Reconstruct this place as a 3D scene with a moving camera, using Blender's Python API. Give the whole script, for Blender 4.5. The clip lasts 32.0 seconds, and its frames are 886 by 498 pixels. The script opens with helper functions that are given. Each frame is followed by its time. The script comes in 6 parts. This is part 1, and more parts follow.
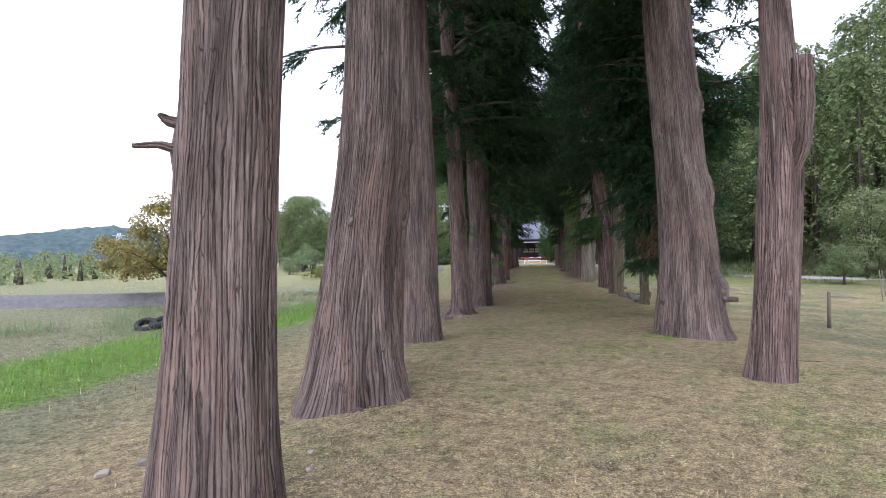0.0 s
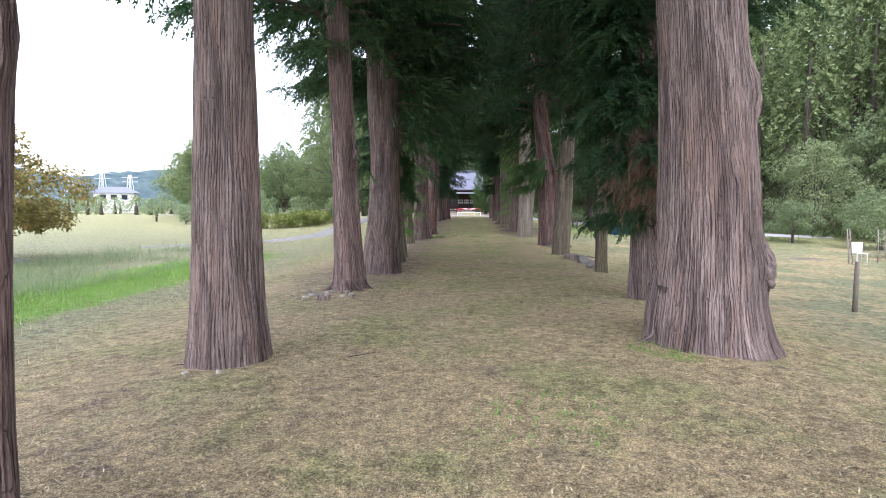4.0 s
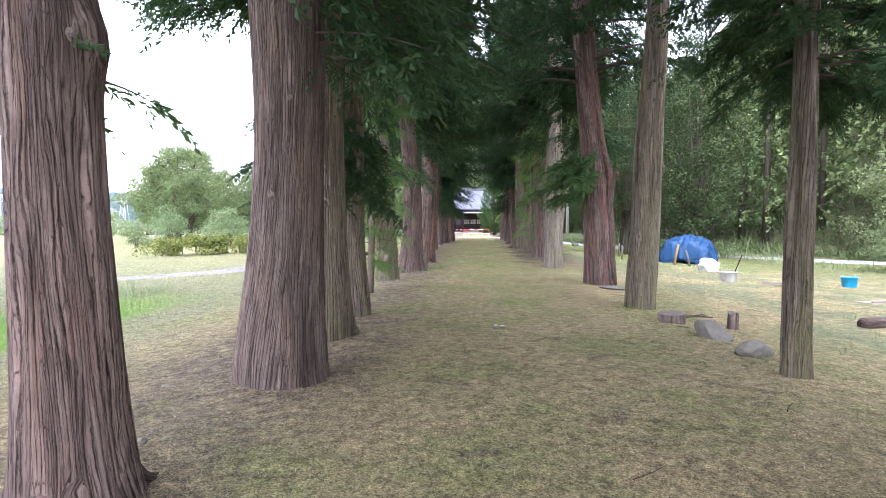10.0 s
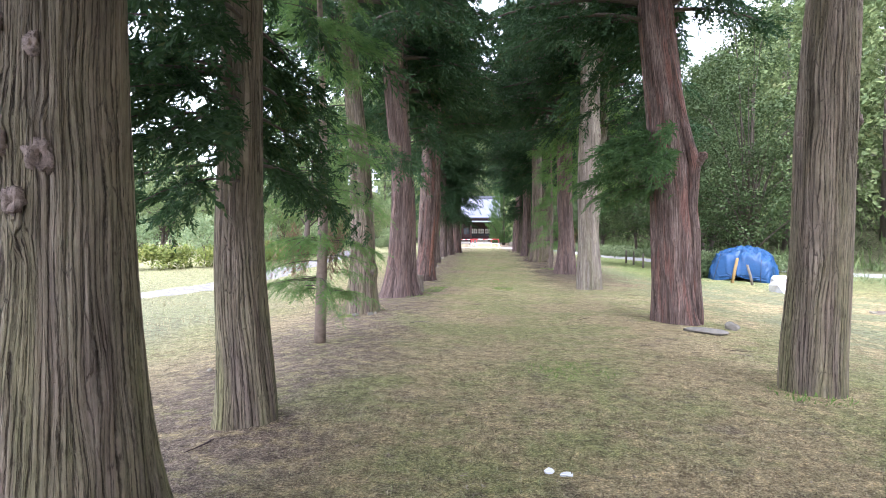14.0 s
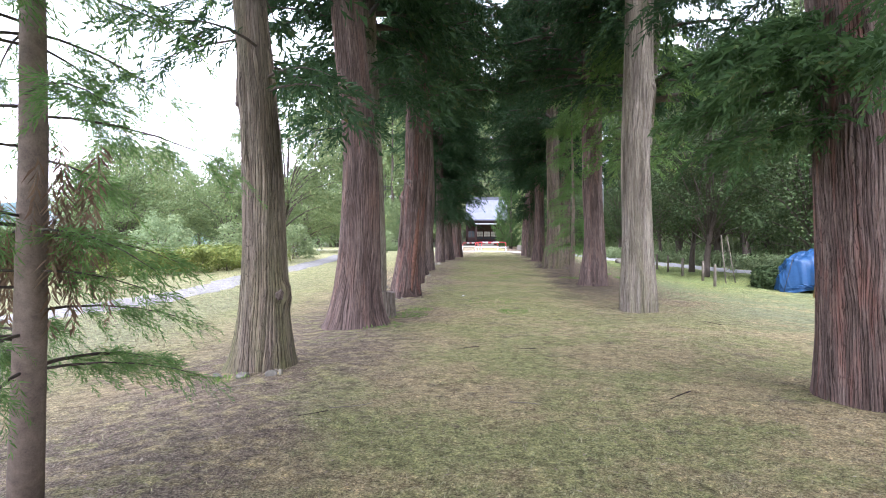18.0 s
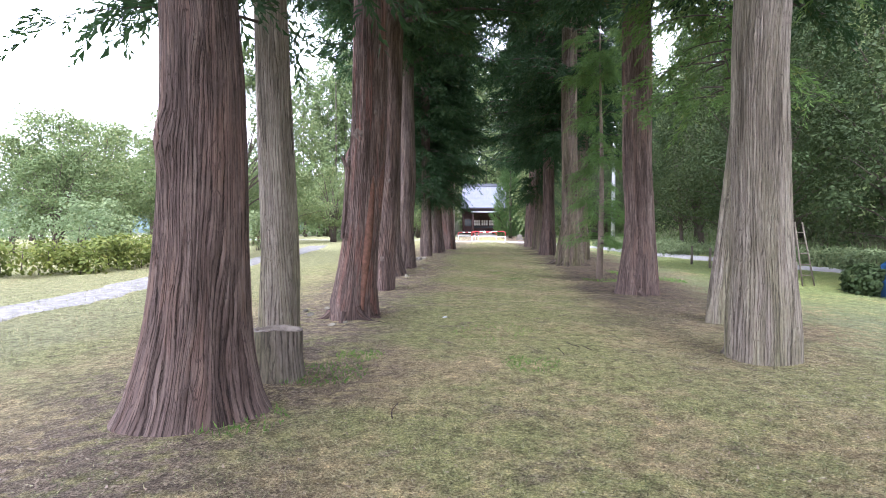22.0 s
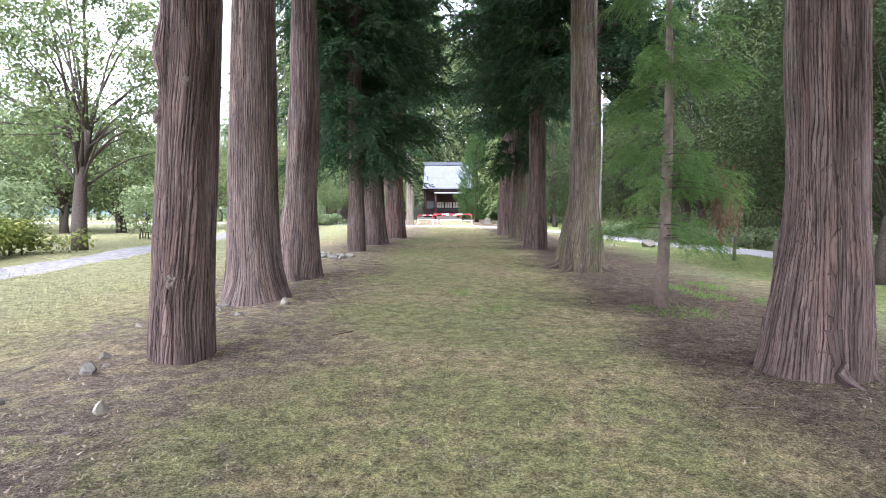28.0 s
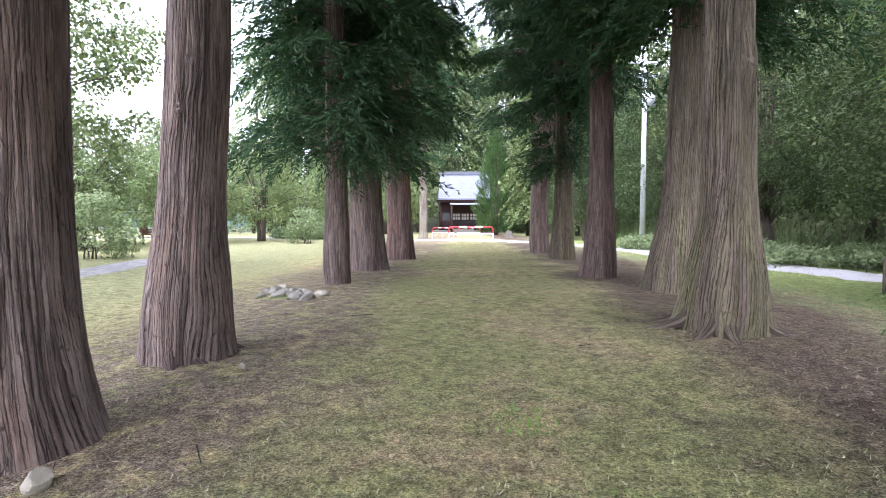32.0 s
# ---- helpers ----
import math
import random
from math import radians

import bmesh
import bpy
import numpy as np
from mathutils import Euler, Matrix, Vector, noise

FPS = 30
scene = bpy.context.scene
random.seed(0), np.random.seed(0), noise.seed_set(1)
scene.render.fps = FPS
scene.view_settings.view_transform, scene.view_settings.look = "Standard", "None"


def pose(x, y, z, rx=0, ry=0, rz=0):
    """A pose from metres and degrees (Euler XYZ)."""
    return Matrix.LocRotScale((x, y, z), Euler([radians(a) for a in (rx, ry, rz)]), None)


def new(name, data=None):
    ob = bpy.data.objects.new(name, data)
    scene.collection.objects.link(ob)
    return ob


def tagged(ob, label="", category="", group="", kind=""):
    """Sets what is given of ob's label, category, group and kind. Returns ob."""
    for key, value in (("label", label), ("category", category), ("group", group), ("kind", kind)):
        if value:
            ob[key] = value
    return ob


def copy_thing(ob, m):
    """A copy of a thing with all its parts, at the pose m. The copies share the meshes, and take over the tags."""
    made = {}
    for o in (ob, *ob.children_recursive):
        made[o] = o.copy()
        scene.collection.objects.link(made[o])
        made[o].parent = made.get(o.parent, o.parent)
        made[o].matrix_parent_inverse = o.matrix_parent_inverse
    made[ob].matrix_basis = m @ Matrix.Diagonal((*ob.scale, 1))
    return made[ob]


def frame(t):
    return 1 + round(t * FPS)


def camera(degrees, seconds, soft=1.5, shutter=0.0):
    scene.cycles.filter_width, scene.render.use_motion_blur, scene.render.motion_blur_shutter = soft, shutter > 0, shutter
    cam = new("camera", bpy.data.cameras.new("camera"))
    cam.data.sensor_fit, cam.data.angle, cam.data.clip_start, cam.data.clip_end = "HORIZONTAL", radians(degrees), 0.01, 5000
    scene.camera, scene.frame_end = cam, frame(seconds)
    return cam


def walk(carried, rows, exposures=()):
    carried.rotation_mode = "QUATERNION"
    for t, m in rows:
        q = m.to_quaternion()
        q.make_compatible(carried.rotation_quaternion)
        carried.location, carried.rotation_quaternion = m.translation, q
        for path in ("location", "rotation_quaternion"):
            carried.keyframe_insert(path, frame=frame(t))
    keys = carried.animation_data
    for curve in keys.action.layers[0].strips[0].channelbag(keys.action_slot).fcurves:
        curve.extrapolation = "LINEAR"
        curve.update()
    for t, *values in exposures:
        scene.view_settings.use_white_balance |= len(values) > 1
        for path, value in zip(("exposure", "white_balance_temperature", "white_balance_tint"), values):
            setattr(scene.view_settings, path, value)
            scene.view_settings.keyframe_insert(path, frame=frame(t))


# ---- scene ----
cam = camera(75.5, 32.0, soft=0.9)
METRES, EYE, TILT, LEAN, TURN = 42.9, 1.5, 0.0, 0.0, 9.05
ROWS = [
    (0.0, 0.0, 0.0, 0.0, 0.01, 0.78, 0.71),
    (0.5, 0.0026, 0.0149, 0.0007, -0.01, 0.65, 0.6),
    (1.0, 0.0075, 0.0294, 0.0015, -0.81, 0.63, 0.67),
    (1.5, 0.0109, 0.0441, 0.0012, -2.42, 0.47, 0.33),
    (2.0, 0.0136, 0.0594, 0.0002, -4.4, -0.4, -0.04),
    (2.5, 0.0168, 0.0743, -0.0001, -4.9, -1.44, -0.1),
    (3.0, 0.0205, 0.0893, -0.0007, -5.53, -2.29, -0.18),
    (3.5, 0.0236, 0.1049, -0.0007, -6.03, -3.35, -0.22),
    (5.5, 0.0336, 0.1676, -0.0021, -6.66, -5.01, -0.1),
    (6.0, 0.036, 0.1833, -0.0018, -6.72, -4.89, -0.17),
    (6.5, 0.0397, 0.199, -0.0021, -6.86, -4.47, -0.16),
    (7.0, 0.0422, 0.2154, -0.0025, -6.75, -4.12, -0.13),
    (7.5, 0.0442, 0.2311, -0.0024, -6.59, -3.92, -0.18),
    (8.0, 0.0464, 0.2476, -0.0021, -6.44, -3.72, -0.11),
    (8.5, 0.0466, 0.2629, -0.0015, -6.23, -3.34, -0.29),
    (9.0, 0.0491, 0.2785, -0.0014, -6.07, -2.39, -0.13),
    (9.5, 0.0503, 0.2941, -0.0015, -5.88, -2.25, -0.18),
    (10.0, 0.0529, 0.3091, -0.0018, -5.7, -2.11, -0.2),
    (10.5, 0.0555, 0.3247, -0.0027, -5.52, -1.9, -0.13),
    (11.0, 0.0573, 0.3399, -0.003, -5.37, -1.71, -0.22),
    (11.5, 0.0596, 0.3559, -0.0026, -5.23, -1.77, -0.18),
    (12.0, 0.0607, 0.3711, -0.0025, -5.12, -1.72, -0.31),
    (12.5, 0.0639, 0.387, -0.0021, -5.1, -1.58, -0.17),
    (13.0, 0.0648, 0.4022, -0.0019, -4.96, -1.5, -0.3),
    (13.5, 0.0679, 0.4172, -0.0019, -4.96, -1.23, -0.23),
    (14.0, 0.0697, 0.4326, -0.002, -4.94, -1.14, -0.21),
    (14.5, 0.0722, 0.447, -0.0023, -5.07, -0.93, -0.33),
    (16.5, 0.0855, 0.5088, -0.0036, -4.79, -0.94, -0.12),
    (17.0, 0.0886, 0.5253, -0.0034, -4.68, -0.85, -0.12),
    (17.5, 0.0904, 0.5417, -0.0039, -4.45, -0.81, -0.12),
    (18.0, 0.0923, 0.5579, -0.0044, -4.28, -0.74, -0.1),
    (18.5, 0.0932, 0.5747, -0.0047, -4.07, -0.86, -0.09),
    (19.0, 0.0947, 0.5904, -0.0046, -3.89, -1.02, -0.1),
    (19.5, 0.0976, 0.6072, -0.005, -3.72, -0.9, 0.07),
    (20.0, 0.0999, 0.6229, -0.0046, -3.52, -1.03, 0.03),
    (20.5, 0.104, 0.6389, -0.0038, -3.38, -0.92, 0.12),
    (21.0, 0.1066, 0.6546, -0.0036, -3.5, -0.99, -0.02),
    (21.5, 0.1103, 0.6707, -0.0042, -4.21, -1.11, -0.02),
    (22.0, 0.1124, 0.6868, -0.0046, -4.51, -1.82, -0.12),
    (22.5, 0.1158, 0.7014, -0.005, -5.44, -2.73, -0.22),
    (23.0, 0.1188, 0.7169, -0.0053, -6.26, -3.11, -0.24),
    (23.5, 0.1216, 0.7318, -0.0051, -6.52, -3.24, -0.3),
    (24.0, 0.1251, 0.747, -0.0054, -6.5, -2.74, -0.15),
    (24.5, 0.1269, 0.7629, -0.0054, -6.36, -2.71, -0.25),
    (25.0, 0.1304, 0.7789, -0.005, -6.28, -2.73, -0.17),
    (25.5, 0.1321, 0.7942, -0.0048, -6.48, -2.92, -0.24),
    (26.0, 0.1348, 0.8089, -0.0044, -7.14, -3.28, -0.27),
    (26.5, 0.1366, 0.8235, -0.0043, -7.6, -3.6, -0.32),
    (28.5, 0.1452, 0.8798, -0.0051, -8.04, -3.4, -0.25),
    (29.0, 0.1466, 0.8949, -0.0046, -7.84, -2.92, -0.35),
    (29.5, 0.1493, 0.91, -0.0044, -7.64, -2.71, -0.3),
    (30.0, 0.1503, 0.9252, -0.0045, -7.43, -2.56, -0.27),
    (30.5, 0.1522, 0.9407, -0.0054, -7.25, -2.38, -0.24),
    (31.0, 0.1535, 0.9563, -0.0055, -7.01, -2.36, -0.2),
    (31.5, 0.1546, 0.971, -0.0052, -6.77, -2.35, -0.28),
    (32.0, 0.1569, 0.9857, -0.0043, -6.48, -2.3, -0.12),
]
EXPOSURES = [(0.0, 1.65, 5700, 20.0), (3.0, 2.15, 5700, 20.0), (8.0, 2.62, 5700, 20.0), (13.0, 3.15, 5700, 20.0), (20.0, 2.92, 5700, 20.0), (26.0, 3.05, 5700, 20.0), (32.0, 3.15, 5700, 20.0)]
walk(cam, [(t, pose(0, 0, EYE, TILT, LEAN, TURN) @ pose(METRES * x, METRES * y, METRES * z, 90 + pitch, roll, yaw)) for t, x, y, z, yaw, pitch, roll in ROWS], EXPOSURES)

# ---- world, sun, light ----
SUN_EL, SUN_ROT = 60.0, 180.0
world = bpy.data.worlds.new("overcast_sky")
scene.world = world
world.use_nodes = True
wn, wl = world.node_tree.nodes, world.node_tree.links
wn.clear()
sky = wn.new("ShaderNodeTexSky")
sky.sky_type, sky.sun_disc = "NISHITA", False
sky.sun_elevation, sky.sun_rotation = radians(SUN_EL), radians(SUN_ROT)
sky.air_density, sky.dust_density, sky.ozone_density = 1.0, 1.5, 1.0
grey_sky = wn.new("ShaderNodeHueSaturation")
grey_sky.inputs["Saturation"].default_value = 0.16
sky_back = wn.new("ShaderNodeBackground")
sky_back.inputs["Strength"].default_value = 0.15
sky_out = wn.new("ShaderNodeOutputWorld")
wl.new(sky.outputs[0], grey_sky.inputs["Color"])
wl.new(grey_sky.outputs[0], sky_back.inputs[0])
wl.new(sky_back.outputs[0], sky_out.inputs[0])
sun = new("sun", bpy.data.lights.new("sun", "SUN"))
sun.data.energy, sun.data.angle, sun.data.color = 0.5, radians(50), (1.0, 0.96, 0.9)
sun.matrix_world = Matrix.Rotation(radians(-SUN_ROT), 4, "Z") @ Matrix.Rotation(radians(SUN_EL - 90), 4, "X")

# ---- materials ----


class Nodes:
    """A small builder for one node material."""

    def __init__(self, name, rough=0.9):
        self.mat = bpy.data.materials.new(name)
        self.mat.use_nodes = True
        self.t = self.mat.node_tree
        self.bsdf = self.t.nodes["Principled BSDF"]
        self.bsdf.inputs["Roughness"].default_value = rough
        self.bsdf.inputs["Specular IOR Level"].default_value = 0.25

    def add(self, kind, **sets):
        n = self.t.nodes.new(kind)
        for k, v in sets.items():
            n.inputs[k.replace("_", " ")].default_value = v
        return n

    def link(self, a, b):
        self.t.links.new(a, b)

    def coords(self, scale=(1, 1, 1), world_space=False):
        m = self.add("ShaderNodeMapping", Scale=scale)
        if world_space:
            self.link(self.add("ShaderNodeNewGeometry").outputs["Position"], m.inputs[0])
        else:
            self.link(self.add("ShaderNodeTexCoord").outputs["Object"], m.inputs[0])
        return m.outputs[0]

    def noise(self, vec, scale, detail=4.0, rough=0.6):
        n = self.add("ShaderNodeTexNoise", Scale=scale, Detail=detail, Roughness=rough)
        self.link(vec, n.inputs["Vector"])
        return n.outputs["Fac"]

    def tint(self, vec, scale):
        n = self.add("ShaderNodeTexNoise", Scale=scale, Detail=4.0, Roughness=0.65)
        self.link(vec, n.inputs["Vector"])
        return n.outputs["Color"]

    def ramp(self, fac, stops):
        r = self.t.nodes.new("ShaderNodeValToRGB")
        e = r.color_ramp.elements
        while len(e) < len(stops):
            e.new(0.5)
        for el, (p, c) in zip(e, stops):
            el.position, el.color = p, (*c, 1) if len(c) == 3 else c
        self.link(fac, r.inputs[0])
        return r.outputs[0]

    def mix(self, fac, a, b, blend="MIX"):
        m = self.t.nodes.new("ShaderNodeMix")
        m.data_type, m.blend_type = "RGBA", blend
        for i, v in ((0, fac), (6, a), (7, b)):
            if isinstance(v, (int, float)):
                m.inputs[i].default_value = v
            elif isinstance(v, tuple):
                m.inputs[i].default_value = (*v, 1)
            else:
                self.link(v, m.inputs[i])
        return m.outputs[2]

    def math(self, op, a, b=0.0):
        m = self.t.nodes.new("ShaderNodeMath")
        m.operation = op
        for i, v in ((0, a), (1, b)):
            if isinstance(v, (int, float)):
                m.inputs[i].default_value = v
            else:
                self.link(v, m.inputs[i])
        return m.outputs[0]

    def bump(self, height, strength, distance):
        b = self.add("ShaderNodeBump", Strength=strength, Distance=distance)
        self.link(height, b.inputs["Height"])
        self.link(b.outputs[0], self.bsdf.inputs["Normal"])

    def colour(self, c):
        if isinstance(c, tuple):
            self.bsdf.inputs["Base Color"].default_value = (*c, 1)
        else:
            self.link(c, self.bsdf.inputs["Base Color"])
        return self.mat


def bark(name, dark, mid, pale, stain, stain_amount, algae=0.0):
    """Fissured cedar bark, with crevice shade put into its colour. The trunk's own map gives the rib number round the
    trunk and the height in metres.
    """
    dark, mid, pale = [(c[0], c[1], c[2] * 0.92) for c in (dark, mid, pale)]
    n = Nodes(name, 0.9)
    uv = n.add("ShaderNodeUVMap")
    uv.uv_map = "bark"

    def at(su, sv):
        m = n.add("ShaderNodeMapping", Scale=(su, sv, 1))
        n.link(uv.outputs[0], m.inputs[0])
        return m.outputs[0]

    sep = n.add("ShaderNodeSeparateXYZ")
    n.link(uv.outputs[0], sep.inputs[0])
    u, v = sep.outputs[0], sep.outputs[1]

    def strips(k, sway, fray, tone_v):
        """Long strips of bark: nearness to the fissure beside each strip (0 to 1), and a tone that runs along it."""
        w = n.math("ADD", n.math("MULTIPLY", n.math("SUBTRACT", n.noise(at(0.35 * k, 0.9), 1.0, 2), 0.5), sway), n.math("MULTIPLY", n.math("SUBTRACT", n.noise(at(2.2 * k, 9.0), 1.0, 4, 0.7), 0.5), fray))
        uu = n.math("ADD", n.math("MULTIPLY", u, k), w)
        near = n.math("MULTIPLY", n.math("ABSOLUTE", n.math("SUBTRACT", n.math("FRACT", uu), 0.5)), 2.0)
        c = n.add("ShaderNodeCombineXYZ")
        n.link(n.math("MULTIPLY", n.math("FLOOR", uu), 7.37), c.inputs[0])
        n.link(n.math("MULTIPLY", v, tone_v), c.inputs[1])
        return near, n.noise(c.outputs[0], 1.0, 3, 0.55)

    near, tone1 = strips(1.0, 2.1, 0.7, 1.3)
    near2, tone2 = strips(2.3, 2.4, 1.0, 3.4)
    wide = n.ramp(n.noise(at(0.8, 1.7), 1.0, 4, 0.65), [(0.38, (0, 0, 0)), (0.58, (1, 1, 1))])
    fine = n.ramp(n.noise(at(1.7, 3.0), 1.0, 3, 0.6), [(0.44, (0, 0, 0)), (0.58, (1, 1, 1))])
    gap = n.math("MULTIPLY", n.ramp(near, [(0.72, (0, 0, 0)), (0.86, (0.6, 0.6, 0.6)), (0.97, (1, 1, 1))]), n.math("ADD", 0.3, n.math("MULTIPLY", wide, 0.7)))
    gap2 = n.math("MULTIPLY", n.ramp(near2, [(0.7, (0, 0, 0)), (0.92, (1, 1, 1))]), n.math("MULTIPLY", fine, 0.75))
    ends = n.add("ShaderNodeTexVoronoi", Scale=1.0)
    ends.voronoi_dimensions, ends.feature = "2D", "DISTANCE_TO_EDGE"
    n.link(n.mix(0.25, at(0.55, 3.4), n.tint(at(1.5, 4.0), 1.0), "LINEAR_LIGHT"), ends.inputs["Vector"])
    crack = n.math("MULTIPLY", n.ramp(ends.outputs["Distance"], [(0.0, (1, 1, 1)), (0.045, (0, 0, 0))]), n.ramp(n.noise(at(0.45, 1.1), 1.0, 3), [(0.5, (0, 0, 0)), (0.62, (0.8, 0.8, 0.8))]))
    fibre = n.noise(at(6.0, 1.6), 1.0, 6, 0.75)
    flakes = n.noise(at(1.6, 7.5), 1.0, 5, 0.7)
    broad = n.noise(at(0.14, 0.5), 1.0, 3)
    tone = n.math("ADD", n.math("ADD", n.math("MULTIPLY", tone1, 0.42), n.math("MULTIPLY", tone2, 0.2)), n.math("ADD", n.math("MULTIPLY", fibre, 0.2), n.math("MULTIPLY", flakes, 0.18)))
    col = n.ramp(tone, [(0.39, tuple(c * 0.62 for c in mid)), (0.5, tuple(a * 0.7 + b * 0.3 for a, b in zip(mid, pale))), (0.61, tuple(c * 1.1 for c in pale))])
    col = n.mix(1.0, col, n.ramp(broad, [(0.33, (0.58, 0.56, 0.56)), (0.5, (0.98, 0.97, 0.97)), (0.66, (1.3, 1.3, 1.3))]), "MULTIPLY")
    patch = n.math("MULTIPLY", n.ramp(n.math("ADD", n.math("MULTIPLY", n.noise(at(0.2, 0.7), 1.0, 5, 0.6), 0.6), n.math("MULTIPLY", tone1, 0.4)), [(0.5, (0, 0, 0)), (0.6, (1, 1, 1))]), stain_amount)
    col = n.mix(patch, col, n.mix(1.0, stain, n.ramp(fibre, [(0.35, (0.6, 0.6, 0.6)), (0.65, (1.25, 1.25, 1.25))]), "MULTIPLY"))
    if algae:
        low = n.add("ShaderNodeMapRange", From_Min=2.4, From_Max=0.0)
        n.link(v, low.inputs[0])
        film = n.math("MULTIPLY", n.math("ADD", 0.3, n.math("MULTIPLY", low.outputs[0], 0.7)), n.ramp(n.noise(at(0.11, 0.35), 1.0, 4), [(0.42, (0, 0, 0)), (0.58, (1, 1, 1))]))
        col = n.mix(n.math("MULTIPLY", film, algae), col, n.ramp(flakes, [(0.35, (0.12, 0.12, 0.05)), (0.65, (0.27, 0.265, 0.12))]))
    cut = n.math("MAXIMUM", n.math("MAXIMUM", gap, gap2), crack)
    # fissures and cracks go dark: bark tone and crevice shade painted into the colour
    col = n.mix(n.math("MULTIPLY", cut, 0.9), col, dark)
    info = n.add("ShaderNodeObjectInfo")
    col = n.mix(1.0, col, n.ramp(info.outputs["Random"], [(0.0, (0.88, 0.86, 0.85)), (1.0, (1.1, 1.09, 1.08))]), "MULTIPLY")
    h = n.math("ADD", n.math("MULTIPLY", n.math("SUBTRACT", 1.0, cut), 1.0), n.math("ADD", n.math("MULTIPLY", tone1, 0.7), n.math("ADD", n.math("MULTIPLY", fibre, 0.45), n.math("MULTIPLY", flakes, 0.5))))
    n.bump(h, 1.0, 0.022)
    return n.colour(col)


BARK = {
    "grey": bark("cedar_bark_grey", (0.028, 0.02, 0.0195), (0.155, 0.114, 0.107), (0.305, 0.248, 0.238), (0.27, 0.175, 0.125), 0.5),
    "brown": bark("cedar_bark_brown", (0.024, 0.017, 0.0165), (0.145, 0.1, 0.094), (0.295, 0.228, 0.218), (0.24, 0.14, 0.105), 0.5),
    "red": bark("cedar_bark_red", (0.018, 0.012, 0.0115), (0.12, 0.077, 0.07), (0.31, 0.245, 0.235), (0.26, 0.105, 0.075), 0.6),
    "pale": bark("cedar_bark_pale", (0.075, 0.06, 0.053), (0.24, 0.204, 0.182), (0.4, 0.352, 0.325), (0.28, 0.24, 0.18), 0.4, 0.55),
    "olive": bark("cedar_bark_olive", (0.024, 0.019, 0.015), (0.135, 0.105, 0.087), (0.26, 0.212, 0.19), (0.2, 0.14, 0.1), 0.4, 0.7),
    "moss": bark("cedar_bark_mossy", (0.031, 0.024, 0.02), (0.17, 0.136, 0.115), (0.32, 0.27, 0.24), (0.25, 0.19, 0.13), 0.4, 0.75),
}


def leafy(name, dark, light, odd, glow=0.4):
    n = Nodes(name, 0.65)
    isl = n.add("ShaderNodeNewGeometry").outputs["Random Per Island"]
    big = n.noise(n.coords(world_space=True), 0.45, 3)
    near = n.noise(n.coords(world_space=True), 1.9, 3)
    key = n.math("ADD", n.math("MULTIPLY", isl, 0.55), n.math("MULTIPLY", n.math("SUBTRACT", near, 0.28), 1.0))
    col = n.mix(n.math("MULTIPLY", big, 0.5), n.ramp(key, [(0.1, dark), (0.72, light), (0.92, odd)]), light)
    info = n.add("ShaderNodeObjectInfo")
    col = n.mix(1.0, col, n.ramp(info.outputs["Random"], [(0.0, (0.8, 0.86, 0.8)), (1.0, (1.15, 1.1, 1.0))]), "MULTIPLY")
    n.colour(col)
    tr = n.add("ShaderNodeBsdfTranslucent")
    n.link(col, tr.inputs["Color"])
    mx = n.add("ShaderNodeMixShader", Fac=glow)
    n.link(n.bsdf.outputs[0], mx.inputs[1])
    n.link(tr.outputs[0], mx.inputs[2])
    n.link(mx.outputs[0], n.t.nodes["Material Output"].inputs["Surface"])
    return n.mat


CEDAR = leafy("cedar_foliage", (0.015, 0.038, 0.018), (0.047, 0.098, 0.039), (0.115, 0.105, 0.04), 0.36)
CEDAR_LIGHT = leafy("young_cedar_foliage", (0.06, 0.13, 0.042), (0.165, 0.275, 0.085), (0.28, 0.21, 0.1), 0.5)
CEDAR_MID = leafy("fresh_cedar_foliage", (0.03, 0.07, 0.025), (0.09, 0.16, 0.055), (0.16, 0.16, 0.06), 0.42)
CEDAR_DEAD = leafy("dead_cedar_foliage", (0.1, 0.058, 0.04), (0.25, 0.165, 0.115), (0.36, 0.26, 0.19))
BROAD = leafy("broad_leaves", (0.045, 0.08, 0.032), (0.17, 0.22, 0.095), (0.28, 0.26, 0.13), 0.36)
BROAD_DARK = leafy("dark_broad_leaves", (0.028, 0.05, 0.02), (0.075, 0.11, 0.042), (0.12, 0.12, 0.05), 0.34)
BROAD_PALE = leafy("pale_orchard_leaves", (0.11, 0.155, 0.075), (0.25, 0.31, 0.165), (0.34, 0.34, 0.2), 0.4)
AUTUMN = leafy("autumn_leaves", (0.12, 0.14, 0.045), (0.3, 0.25, 0.09), (0.5, 0.21, 0.07), 0.4)
HEDGE = leafy("yellow_green_hedge_leaves", (0.06, 0.1, 0.02), (0.22, 0.24, 0.06), (0.42, 0.38, 0.12), 0.35)
WOODS = leafy("far_woods_foliage", (0.025, 0.05, 0.022), (0.17, 0.225, 0.095), (0.25, 0.25, 0.12), 0.34)


def plain(name, c, rough=0.7, var=0.25, scale=8.0, metal=0.0, relief=0.0):
    n = Nodes(name, rough)
    n.bsdf.inputs["Metallic"].default_value = metal
    f = n.noise(n.coords(), scale, 5)
    g = n.noise(n.coords(), scale * 7, 3)
    lo, hi = tuple(x * (1 - var) for x in c), tuple(min(1, x * (1 + var)) for x in c)
    col = n.ramp(n.math("ADD", n.math("MULTIPLY", f, 0.65), n.math("MULTIPLY", g, 0.35)), [(0.3, lo), (0.7, hi)])
    if relief:
        n.bump(n.math("ADD", f, n.math("MULTIPLY", g, 0.4)), 0.8, relief)
    return n.colour(col)


